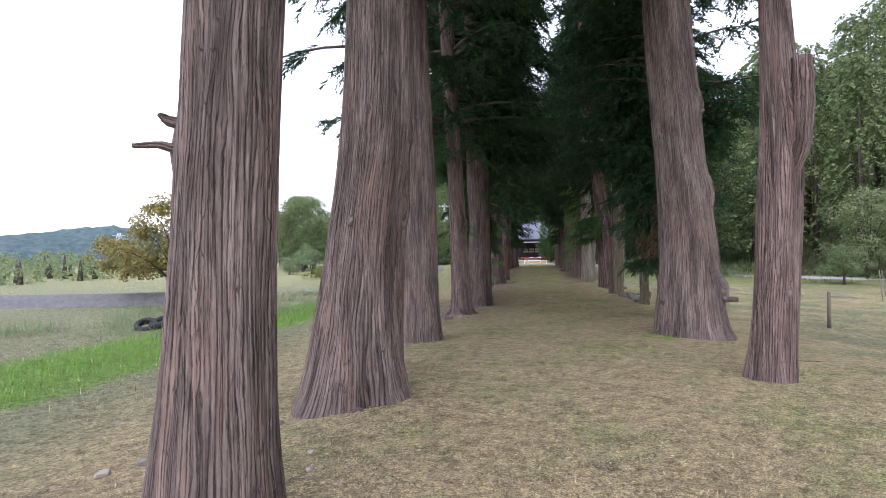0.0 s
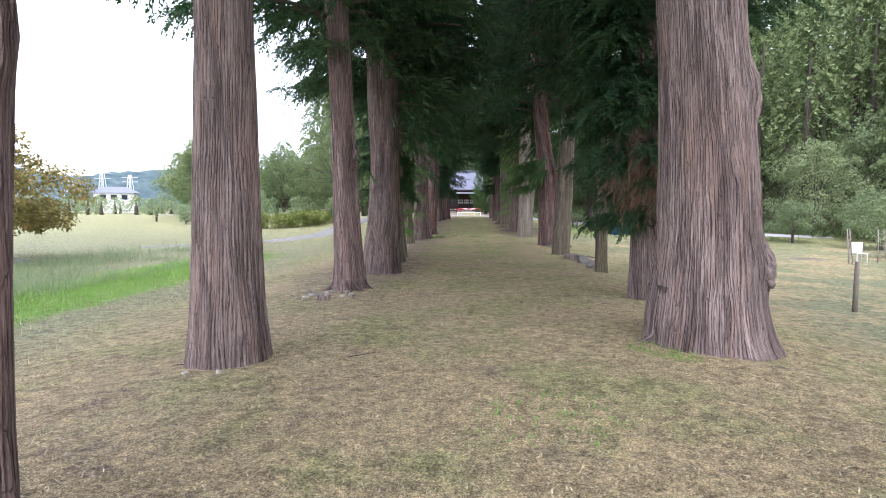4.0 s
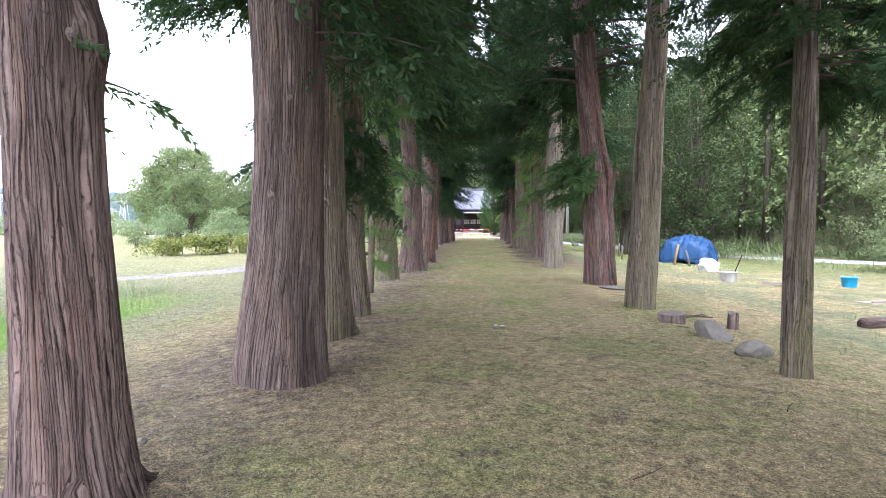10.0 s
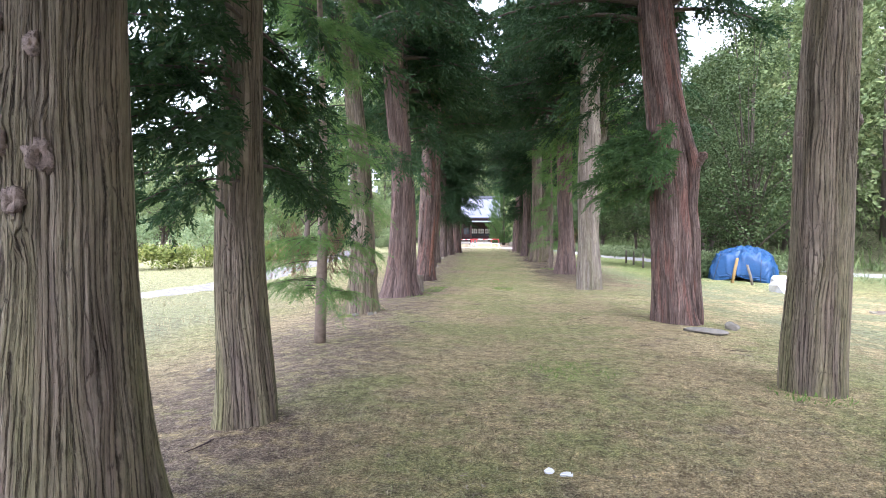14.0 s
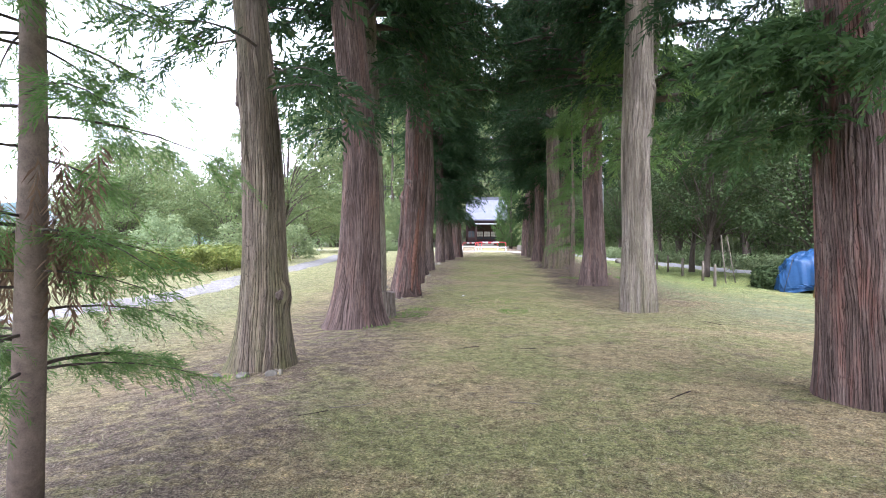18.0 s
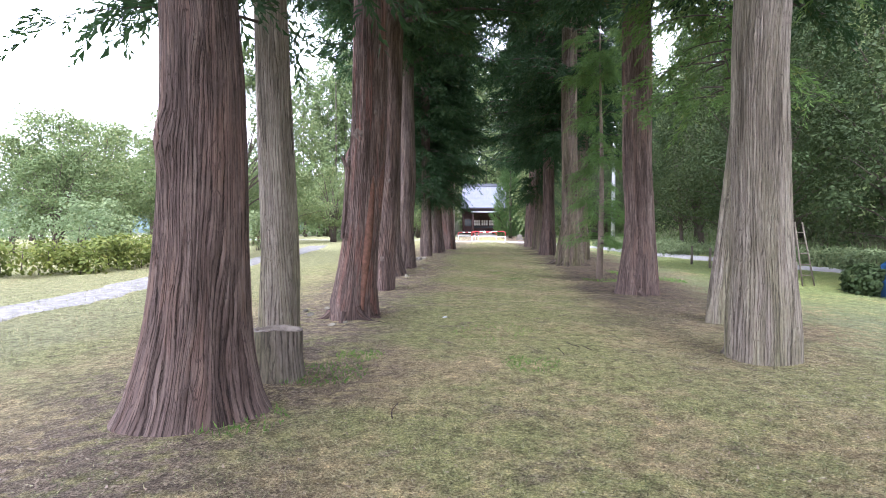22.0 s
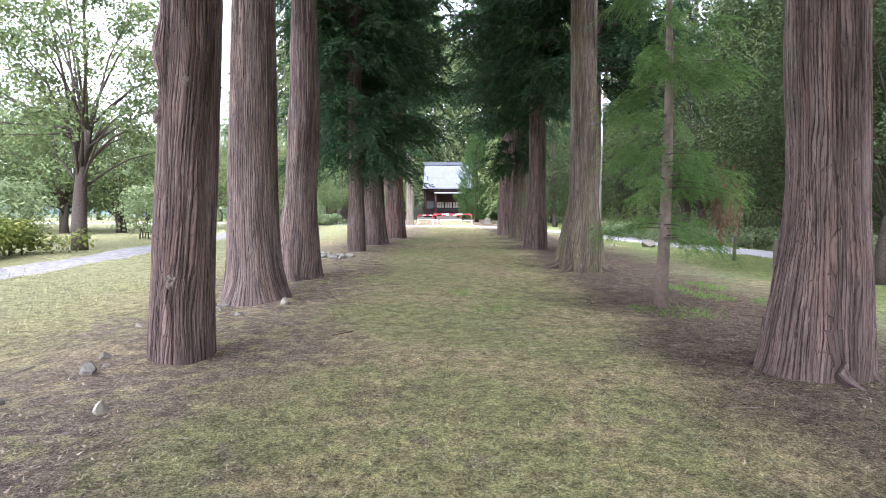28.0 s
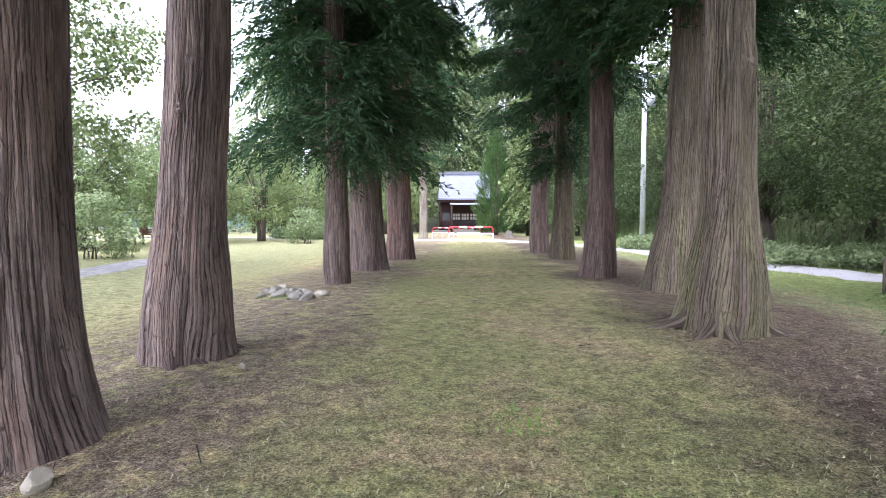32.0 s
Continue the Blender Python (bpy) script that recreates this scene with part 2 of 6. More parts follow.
WOOD_DARK = plain("dark_stained_timber", (0.034, 0.017, 0.016), 0.7)
WOOD_LIMB = plain("limb_bark", (0.085, 0.068, 0.056), 0.9, 0.4, 20, 0, 0.01)
STRIPPED = plain("stripped_orange_wood", (0.16, 0.082, 0.058), 0.9, 0.6, 14, 0, 0.02)
YOUNG_BARK = plain("young_cedar_bark", (0.2, 0.155, 0.125), 0.9, 0.4, 14, 0, 0.012)
ROOF = plain("weathered_metal_roof", (0.165, 0.175, 0.215), 0.6, 0.14, 1.5)
ROOF_WHITE = plain("white_porch_roof", (0.42, 0.43, 0.47), 0.6, 0.1, 1.5)
ROOF_DARK = plain("dark_roof_ridge", (0.12, 0.13, 0.15), 0.6)
PLASTER = plain("white_painted_wall", (0.75, 0.74, 0.72), 0.8, 0.06, 2)
RED_PAINT = plain("red_painted_steel", (0.46, 0.06, 0.065), 0.45, 0.15)
WHITE_PAINT = plain("white_painted_steel", (0.8, 0.79, 0.77), 0.45, 0.06)
GLASS_DARK = plain("dark_window_glass", (0.03, 0.035, 0.04), 0.1, 0.1)
PAPER = plain("window_paper", (0.4, 0.38, 0.35), 0.8, 0.1)
TARP = plain("blue_tarpaulin", (0.017, 0.06, 0.15), 0.42, 0.25, 3.0, 0, 0.01)
TARP_DARK = plain("dark_blue_tarpaulin", (0.018, 0.05, 0.16), 0.5, 0.3, 3.0, 0, 0.01)
WHITE_SHEET = plain("white_plastic_sheet", (0.5, 0.5, 0.5), 0.5, 0.2, 5.0, 0, 0.01)
BLUE_PLASTIC = plain("light_blue_plastic", (0.03, 0.32, 0.62), 0.4, 0.1)
STONE = plain("grey_field_stone", (0.18, 0.165, 0.138), 0.9, 0.35, 9.0, 0, 0.02)
STONE_PALE = plain("pale_field_stone", (0.3, 0.27, 0.21), 0.9, 0.25, 9.0, 0, 0.02)
RUBBER = plain("black_tyre_rubber", (0.025, 0.025, 0.027), 0.7, 0.2)
BLACK_SHEET = plain("black_mulch_sheet", (0.11, 0.105, 0.105), 0.6, 0.35, 4.0, 0, 0.02)
CONCRETE = plain("grey_concrete", (0.45, 0.46, 0.47), 0.85, 0.12, 3.0)
ROAD = plain("pale_dusty_asphalt", (0.33, 0.32, 0.325), 0.9, 0.1, 2.0, 0, 0.004)
GRAVEL = plain("grey_gravel", (0.2, 0.192, 0.182), 0.95, 0.6, 5.0, 0, 0.03)
POST_WOOD = plain("weathered_post_wood", (0.14, 0.118, 0.092), 0.9, 0.3, 14.0, 0, 0.01)
CUT_WOOD = plain("weathered_cut_wood", (0.22, 0.185, 0.155), 0.9, 0.35, 16.0, 0, 0.01)
YELLOW_WOOD = plain("ochre_post_wood", (0.25, 0.165, 0.065), 0.7, 0.15)
CABLE = plain("black_cable", (0.03, 0.03, 0.035), 0.6)
STEEL = plain("galvanised_steel", (0.45, 0.47, 0.5), 0.5, 0.1, 4, 0.3)
LITTER = plain("white_paper_scrap", (0.75, 0.75, 0.76), 0.8, 0.06)


def ground_material():
    n = Nodes("mown_ground", 0.95)
    pos = n.coords(world_space=True)
    sep = n.add("ShaderNodeSeparateXYZ")
    n.link(pos, sep.inputs[0])
    x, y = sep.outputs[0], sep.outputs[1]
    fine = n.noise(pos, 60, 6, 0.85)
    mid = n.noise(pos, 4.5, 5, 0.65)
    wide = n.noise(pos, 0.55, 4, 0.6)
    straw = n.ramp(fine, [(0.36, (0.1, 0.072, 0.038)), (0.5, (0.4, 0.315, 0.175)), (0.63, (0.72, 0.61, 0.4))])
    green = n.ramp(fine, [(0.36, (0.075, 0.078, 0.028)), (0.5, (0.29, 0.285, 0.12)), (0.63, (0.54, 0.5, 0.27))])
    litter = n.ramp(fine, [(0.37, (0.055, 0.037, 0.03)), (0.5, (0.21, 0.155, 0.12)), (0.63, (0.45, 0.365, 0.295))])
    lush = n.ramp(fine, [(0.25, (0.06, 0.12, 0.02)), (0.5, (0.15, 0.28, 0.045)), (0.75, (0.25, 0.39, 0.09))])
    field = n.ramp(fine, [(0.25, (0.11, 0.12, 0.066)), (0.5, (0.225, 0.235, 0.142)), (0.75, (0.34, 0.34, 0.235))])

    def band(v, a, b):
        m = n.add("ShaderNodeMapRange", From_Min=a, From_Max=b)
        n.link(v, m.inputs[0])
        return m.outputs[0]

    patch = n.math("ADD", n.math("MULTIPLY", mid, 0.45), n.math("MULTIPLY", wide, 0.75))
    greener = n.math("ADD", patch, n.math("MULTIPLY", band(y, 8, 45), 0.12))
    col = n.mix(band(greener, 0.6, 0.74), straw, green)
    wob = n.math("MULTIPLY", n.math("SUBTRACT", wide, 0.5), 3.0)
    xw = n.math("ADD", x, wob)
    # leaf litter lies in two strips below the trees
    left_row = n.math("MULTIPLY", n.math("MULTIPLY", band(xw, -5.2, -3.2), band(xw, -0.7, -1.6)), n.math("ADD", 0.22, n.math("MULTIPLY", band(y, 13, 20), 0.78)))
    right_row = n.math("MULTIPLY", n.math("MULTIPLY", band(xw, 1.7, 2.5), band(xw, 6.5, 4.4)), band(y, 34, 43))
    rows = n.math("MAXIMUM", left_row, right_row)
    col = n.mix(n.math("MULTIPLY", n.math("MULTIPLY", rows, 0.95), band(mid, 0.36, 0.52)), col, litter)
    # the right strip is laid over again at about half the litter tone
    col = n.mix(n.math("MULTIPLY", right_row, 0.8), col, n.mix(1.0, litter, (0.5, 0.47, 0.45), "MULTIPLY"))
    bare = band(n.math("ADD", n.math("MULTIPLY", mid, 0.6), n.math("MULTIPLY", n.noise(pos, 1.3, 4), 0.6)), 0.66, 0.76)
    col = n.mix(n.math("MULTIPLY", bare, 0.75), col, litter)
    # open fields on both sides
    far_l = band(xw, -4.4, -6.4)
    col = n.mix(far_l, col, n.mix(n.math("MULTIPLY", band(y, 30, 46), 0.5), field, green))
    far_r = n.math("MULTIPLY", band(xw, 4.4, 6.5), band(patch, 0.5, 0.66))
    col = n.mix(far_r, col, field)
    col = n.mix(n.math("MULTIPLY", band(xw, 11.0, 13.5), band(y, 36, 44)), col, n.mix(0.6, green, (0.1, 0.13, 0.05)))
    # bright grass in the ditch on the west side
    ditch_x = n.math("ADD", x, n.math("MULTIPLY", n.math("SUBTRACT", wide, 0.5), 1.2))
    ditch = n.math("MULTIPLY", band(ditch_x, -6.9, -7.3), band(ditch_x, -10.8, -9.6))
    ditch = n.math("MULTIPLY", ditch, band(y, 30, 24))
    col = n.mix(n.math("MULTIPLY", ditch, 0.95), col, lush)
    # lush verge beside the east road
    verge = n.math("MULTIPLY", n.math("MULTIPLY", band(xw, 6.0, 7.5), band(xw, 15.0, 12.0)), band(y, 40, 46))
    col = n.mix(n.math("MULTIPLY", verge, 0.8), col, n.mix(0.5, lush, green))
    # bare dark soil below the woods
    soil = n.math("MAXIMUM", n.math("MAXIMUM", n.math("MULTIPLY", band(xw, 15.0, 20.0), band(y, 44, 54)), band(xw, 31.0, 36.0)), band(y, 128, 134))
    col = n.mix(soil, col, n.mix(0.75, litter, (0.045, 0.07, 0.025)))
    clump = n.ramp(n.noise(pos, 22, 6, 0.8), [(0.36, (0.34, 0.31, 0.29)), (0.49, (0.95, 0.95, 0.95)), (0.62, (1.4, 1.38, 1.34))])
    col = n.mix(0.85, col, n.mix(1.0, col, clump, "MULTIPLY"))
    tuftage = n.ramp(n.noise(pos, 7.5, 4, 0.65), [(0.36, (0.66, 0.64, 0.62)), (0.5, (1.0, 1.0, 1.0)), (0.62, (1.25, 1.24, 1.2))])
    col = n.mix(1.0, col, tuftage, "MULTIPLY")
    col = n.mix(1.0, col, (1.1, 1.1, 1.03), "MULTIPLY")
    n.bump(n.math("ADD", n.math("ADD", fine, mid), n.noise(pos, 22, 6, 0.8)), 1.0, 0.06)
    return n.colour(col)


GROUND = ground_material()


def straw_material():
    n = Nodes("straw_blades", 0.8)
    isl = n.add("ShaderNodeNewGeometry").outputs["Random Per Island"]
    pos = n.coords(world_space=True)
    patch = n.math("ADD", n.math("MULTIPLY", n.noise(pos, 4.5, 5, 0.65), 0.45), n.math("MULTIPLY", n.noise(pos, 0.55, 4, 0.6), 0.75))
    sep = n.add("ShaderNodeSeparateXYZ")
    n.link(pos, sep.inputs[0])
    yy = n.add("ShaderNodeMapRange", From_Min=8.0, From_Max=45.0, To_Max=0.12)
    n.link(sep.outputs[1], yy.inputs[0])
    g = n.add("ShaderNodeMapRange", From_Min=0.55, From_Max=0.75)
    n.link(n.math("ADD", patch, yy.outputs[0]), g.inputs[0])
    dry = n.ramp(isl, [(0.0, (0.13, 0.09, 0.046)), (0.5, (0.43, 0.34, 0.185)), (1.0, (0.58, 0.485, 0.3))])
    wet = n.ramp(isl, [(0.0, (0.075, 0.09, 0.036)), (0.4, (0.23, 0.265, 0.1)), (0.7, (0.37, 0.375, 0.17)), (1.0, (0.55, 0.49, 0.31))])
    tuft = n.math("ADD", n.math("MULTIPLY", n.noise(pos, 9, 4, 0.7), 0.5), n.math("MULTIPLY", n.noise(pos, 30, 4, 0.8), 0.5))
    tuft = n.ramp(tuft, [(0.38, (0.38, 0.35, 0.33)), (0.5, (0.98, 0.98, 0.98)), (0.6, (1.35, 1.33, 1.3))])
    return n.colour(n.mix(1.0, n.mix(g.outputs[0], dry, wet), tuft, "MULTIPLY"))


STRAW = straw_material()
LITTER_LEAF = leafy("fallen_leaf_bits", (0.09, 0.056, 0.04), (0.36, 0.265, 0.2), (0.58, 0.5, 0.42), 0.0)

# ---- building helpers ----


def part(name, bm, material, parent=None, label="", smooth=True):
    me = bpy.data.meshes.new(name)
    bm.normal_update()
    bm.to_mesh(me)
    bm.free()
    me.materials.append(material)
    if smooth:
        me.polygons.foreach_set("use_smooth", [True] * len(me.polygons))
    ob = new(name, me)
    ob.parent = parent
    return tagged(ob, label) if label else ob


def sheet(name, verts, faces, material, parent=None, label="", smooth=True):
    """A mesh from computed arrays: verts (n, 3), faces (m, k)."""
    me = bpy.data.meshes.new(name)
    verts, faces = np.asarray(verts, dtype=np.float32), np.asarray(faces, dtype=np.int32)
    k = faces.shape[1]
    me.vertices.add(len(verts))
    me.vertices.foreach_set("co", verts.ravel())
    me.loops.add(faces.size)
    me.loops.foreach_set("vertex_index", faces.ravel())
    me.polygons.add(len(faces))
    me.polygons.foreach_set("loop_start", np.arange(0, faces.size, k, dtype=np.int32))
    me.polygons.foreach_set("use_smooth", np.full(len(faces), smooth))
    me.update(calc_edges=True)
    me.materials.append(material)
    ob = new(name, me)
    ob.parent = parent
    return tagged(ob, label) if label else ob


def thing(name, x, y, z, label, category, group="", kind="", turn=0.0):
    ob = new(name)
    ob.empty_display_size = 0.2
    ob.matrix_basis = pose(x, y, z, 0, 0, turn)
    return tagged(ob, label, category, group, kind)


def box(bm, x0, y0, z0, x1, y1, z1, bevel=0.0, m=None):
    r = bmesh.ops.create_cube(bm, size=1.0, matrix=(m or Matrix()) @ Matrix.LocRotScale(
        ((x0 + x1) / 2, (y0 + y1) / 2, (z0 + z1) / 2), None, (x1 - x0, y1 - y0, z1 - z0)))
    if bevel:
        edges = list({e for v in r["verts"] for e in v.link_edges})
        bmesh.ops.bevel(bm, geom=edges, offset=bevel, segments=2, affect="EDGES")
    return bm


def boxed(name, dims, material, parent, label="", bevel=0.01, m=None):
    return part(name, box(bmesh.new(), *dims, bevel, m), material, parent, label, smooth=False)


def tube(points, radii, seg=8):
    """A tapered round bar along points, with closed ends, as arrays."""
    pts = np.asarray(points, dtype=float)
    d = np.gradient(pts, axis=0)
    d /= np.linalg.norm(d, axis=1, keepdims=True) + 1e-9
    ref = np.where(np.abs(d[:, 2:3]) > 0.9, np.array([[1.0, 0, 0]]), np.array([[0, 0, 1.0]]))
    u = np.cross(d, ref)
    u /= np.linalg.norm(u, axis=1, keepdims=True) + 1e-9
    w = np.cross(d, u)
    a = np.linspace(0, 2 * math.pi, seg, endpoint=False)
    r = np.asarray(radii, dtype=float)[:, None, None]
    v = pts[:, None, :] + r * (np.cos(a)[None, :, None] * u[:, None, :] + np.sin(a)[None, :, None] * w[:, None, :])
    n = len(pts)
    i, j = np.meshgrid(np.arange(n - 1), np.arange(seg), indexing="ij")
    q = np.stack([i * seg + j, (i + 1) * seg + j, (i + 1) * seg + (j + 1) % seg, i * seg + (j + 1) % seg], -1).reshape(-1, 4)
    verts = np.concatenate([v.reshape(-1, 3), pts[:1], pts[-1:]])
    b, t = n * seg, n * seg + 1
    jj = np.arange(seg)
    cap0 = np.stack([np.full(seg, b), jj, (jj + 1) % seg, np.full(seg, b)], -1)
    cap1 = np.stack([np.full(seg, t), (n - 1) * seg + (jj + 1) % seg, (n - 1) * seg + jj, np.full(seg, t)], -1)
    return verts, q, np.concatenate([cap0[:, :3], cap1[:, :3]])


def joined_tubes(name, list_of, material, parent=None, label="", seg=8):
    vs, fs, off = [], [], 0
    for pts, radii in list_of:
        v, q, t = tube(pts, radii, seg)
        fs += [q[:, [0, 1, 2]] + off, q[:, [0, 2, 3]] + off, t + off]
        vs.append(v)
        off += len(v)
    faces = np.concatenate(fs)
    ob = sheet(name, np.concatenate(vs), faces, material, parent, label)
    if material in BARK.values():
        rib, up = [], []
        for pts, radii in list_of:
            k = np.linalg.norm(np.gradient(np.asarray(pts, dtype=float), axis=0), axis=1).cumsum()
            around = np.arange(seg) / seg * max(3, round(2 * math.pi * float(np.mean(radii)) / 0.045))
            rib += list(np.tile(around, len(pts))) + [0.0, 0.0]
            up += list(np.repeat(k, seg)) + [k[0], k[-1]]
        bark_map(ob, np.array(rib), np.array(up), faces)
    return ob


def bar(name, p0, p1, r, material, parent=None, label="", seg=10):
    return joined_tubes(name, [([p0, p1], [r, r])], material, parent, label, seg)


def lattice(nx, ny, rng):
    return rng.random((nx, ny))


def grain(table, u, v):
    """Smooth value noise, wrapping in both directions."""
    nx, ny = table.shape
    iu, iv = np.floor(u).astype(int), np.floor(v).astype(int)
    fu, fv = u - iu, v - iv
    fu, fv = fu * fu * (3 - 2 * fu), fv * fv * (3 - 2 * fv)
    a, b = table[iu % nx, iv % ny], table[(iu + 1) % nx, iv % ny]
    c, d = table[iu % nx, (iv + 1) % ny], table[(iu + 1) % nx, (iv + 1) % ny]
    return (a * (1 - fu) + b * fu) * (1 - fv) + (c * (1 - fu) + d * fu) * fv


def ease(v, a, b):
    s = np.clip((np.asarray(v, dtype=float) - a) / (b - a), 0, 1)
    return s * s * (3 - 2 * s)


HILLS = lattice(64, 64, np.random.default_rng(5))


def ground_z(x, y):
    """The lie of the land: a low bank under the avenue, fields beside it, a wooded slope to the east."""
    x, y = np.asarray(x, dtype=float), np.asarray(y, dtype=float)
    crown = np.interp(y, [0, 8, 14, 26, 34, 40, 45, 48, 52, 57, 62, 70, 82, 130], [-0.04, -0.06, -0.14, -0.12, -0.16, -0.08, 0.0, 0.15, 0.25, 0.35, 0.37, 0.33, 0.27, 0.4])
    u = x - np.interp(y, [0, 40, 82], [0.55, 0.6, 0.2])
    left = np.interp(y, [0, 28, 36, 55, 80], [-0.5, -0.5, -0.35, 0.1, 0.3])
    right = np.interp(y, [0, 15, 38, 50, 75], [-0.45, -0.55, -0.45, -0.2, 0.15])
    sag = np.interp(y, [0, 35, 48, 70], [0.055, 0.05, 0.02, 0.0])
    z = crown + (left - crown) * ease(-u, 1.9, 6.4) + (right - crown) * ease(u, 1.9, 8.5)
    z = z - sag * np.clip(u - 8, 0, 9)
    z = z + 0.5 * np.clip(x - np.interp(y, [0, 40, 60, 120], [42, 34, 21, 17]), 0, 70) * ease(x, 8, 26)
    z = z + 0.3 * np.clip(y - 150, 0, 90) * ease(x, -60, -10)
    z = z + 0.05 * (grain(HILLS, x * 0.7, y * 0.7) - 0.5) + 0.03 * (grain(HILLS, x * 2.3 + 9, y * 2.3) - 0.5)
    return z


def gz(x, y):
    return float(ground_z(x, y))


# ---- ground ----
def steps(lo, hi, fine_lo, fine_hi, fine):
    mids = np.arange(fine_lo, fine_hi + 1e-6, fine)
    up, down, d = [], [], fine
    v = mids[-1]
    while v < hi:
        d *= 1.16
        v += d
        up.append(v)
    v, d = mids[0], fine
    while v > lo:
        d *= 1.16
        v -= d
        down.append(v)
    return np.array(down[::-1] + list(mids) + up)


gx, gy = steps(-1500, 1500, -8, 10, 0.16), steps(-700, 2500, 0, 62, 0.2)
mx, my = np.meshgrid(gx, gy)
gi, gj = np.meshgrid(np.arange(len(gy) - 1), np.arange(len(gx) - 1), indexing="ij")
g0 = (gi * len(gx) + gj).ravel()
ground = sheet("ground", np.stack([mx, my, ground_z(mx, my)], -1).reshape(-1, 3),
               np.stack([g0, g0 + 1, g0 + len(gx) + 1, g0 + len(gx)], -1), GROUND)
tagged(ground, "mown dry grass with leaf litter and patchy green", "ground", kind="structure")


def ribbon(name, centre, widths, lift, material, label, category):
    """A strip of paving that lies a little proud of the ground."""
    c = np.array(centre, dtype=float)
    t = np.linspace(0, len(c) - 1, 80)
    k = np.arange(len(c))
    px, py, w = np.interp(t, k, c[:, 0]), np.interp(t, k, c[:, 1]), np.interp(t, k, np.array(widths, dtype=float))
    ker = np.ones(9) / 9
    px[4:-4], py[4:-4] = np.convolve(px, ker, "valid"), np.convolve(py, ker, "valid")
    dx, dy = np.gradient(px), np.gradient(py)
    ln = np.hypot(dx, dy)
    nx, ny = -dy / ln, dx / ln
    rng = np.random.default_rng(3)
    vs = []
    for s in np.linspace(-1, 1, 9):
        jag = 1 + 0.35 * (rng.random(80) - 0.5) * (abs(s) > 0.7)
        X, Y = px + nx * s * w / 2 * jag, py + ny * s * w / 2 * jag
        vs.append(np.stack([X, Y, ground_z(X, Y) + (lift if abs(s) < 1 else -0.04)], -1))
    vs = np.stack(vs, 1)
    i, j = np.meshgrid(np.arange(79), np.arange(8), indexing="ij")
    f = (i * 9 + j).ravel()
    ob = sheet(name, vs.reshape(-1, 3), np.stack([f, f + 1, f + 10, f + 9], -1), material)
    return tagged(ob, label, category, kind="structure")


ribbon("road", [(25, 45.5), (18.5, 48.6), (13.8, 53), (11.7, 57.5), (10.4, 62), (9.1, 67), (7.7, 73), (5.5, 79), (1.5, 84.5), (-4, 85.5)], [2.0, 2.5, 2.6, 2.6, 2.6, 2.6, 2.8, 3.5, 5, 5], 0.03, ROAD,
       "pale dusty single-lane road beside the avenue", "road")
ribbon("gravel_path", [(-15, 31), (-10.8, 34.2), (-9.0, 38), (-8.8, 42), (-9.4, 46), (-9.3, 50), (-9.6, 56), (-10.4, 62), (-12, 70)], [1.0, 1.6, 1.8, 1.7, 1.8, 1.8, 1.7, 1.6, 1.6], 0.015, GRAVEL,
       "rough grey gravel track across the grass", "path")

# ---- foliage ----


def blades(starts, ends, widths, rng):
    """Slim leaf blades, two triangles each, from starts to ends."""
    d = ends - starts
    side = np.cross(d, rng.normal(size=d.shape))
    side *= widths[:, None] / (np.linalg.norm(side, axis=1, keepdims=True) + 1e-9)
    mid = starts + d * 0.45
    v = np.stack([starts, mid + side, ends, mid - side], 1).reshape(-1, 3)
    b = np.arange(len(starts))[:, None] * 4
    return v, np.concatenate([b + [[0, 1, 2]], b + [[0, 2, 3]]])


def cedar_sprays(base, way, size, rng, shoots=16, slim=0.045, droop=0.35):
    """Drooping tails of cedar foliage, each set all round with short shoots: base (n, 3), way (n, 3) unit, size (n)."""
    n = len(base)
    t = np.tile(np.linspace(0.04, 1.0, shoots), (n, 1))
    side = np.cross(way, np.array([0, 0, 1.0]))
    side /= np.linalg.norm(side, axis=1, keepdims=True) + 1e-6
    up = np.cross(side, way)
    along = base[:, None] + way[:, None] * (t * size[:, None])[..., None]
    along[..., 2] -= droop * size[:, None] * t ** 2
    phi = np.arange(shoots)[None, :] * 2.4 + rng.uniform(0, 6.28, (n, 1)) + rng.normal(size=(n, shoots)) * 0.3
    out = side[:, None] * np.cos(phi)[..., None] + up[:, None] * (0.6 * np.sin(phi))[..., None]
    dirs = way[:, None] * 0.85 + out * 0.75
    dirs[..., 2] -= droop * t * 1.3
    ln = size[:, None] * (0.33 - 0.17 * t) * rng.uniform(0.7, 1.25, (n, shoots))
    ends = along + dirs * ln[..., None]
    st, en = along.reshape(-1, 3), ends.reshape(-1, 3)
    wide = np.cross(en - st, rng.normal(size=st.shape))
    wide *= (np.repeat(size * slim, shoots) * rng.uniform(0.7, 1.3, n * shoots) / (np.linalg.norm(wide, axis=1) + 1e-9))[:, None]
    v = np.stack([st - wide * 0.6, st + (en - st) * 0.45 + wide, en], 1).reshape(-1, 3)
    return v, np.arange(len(v)).reshape(-1, 3)


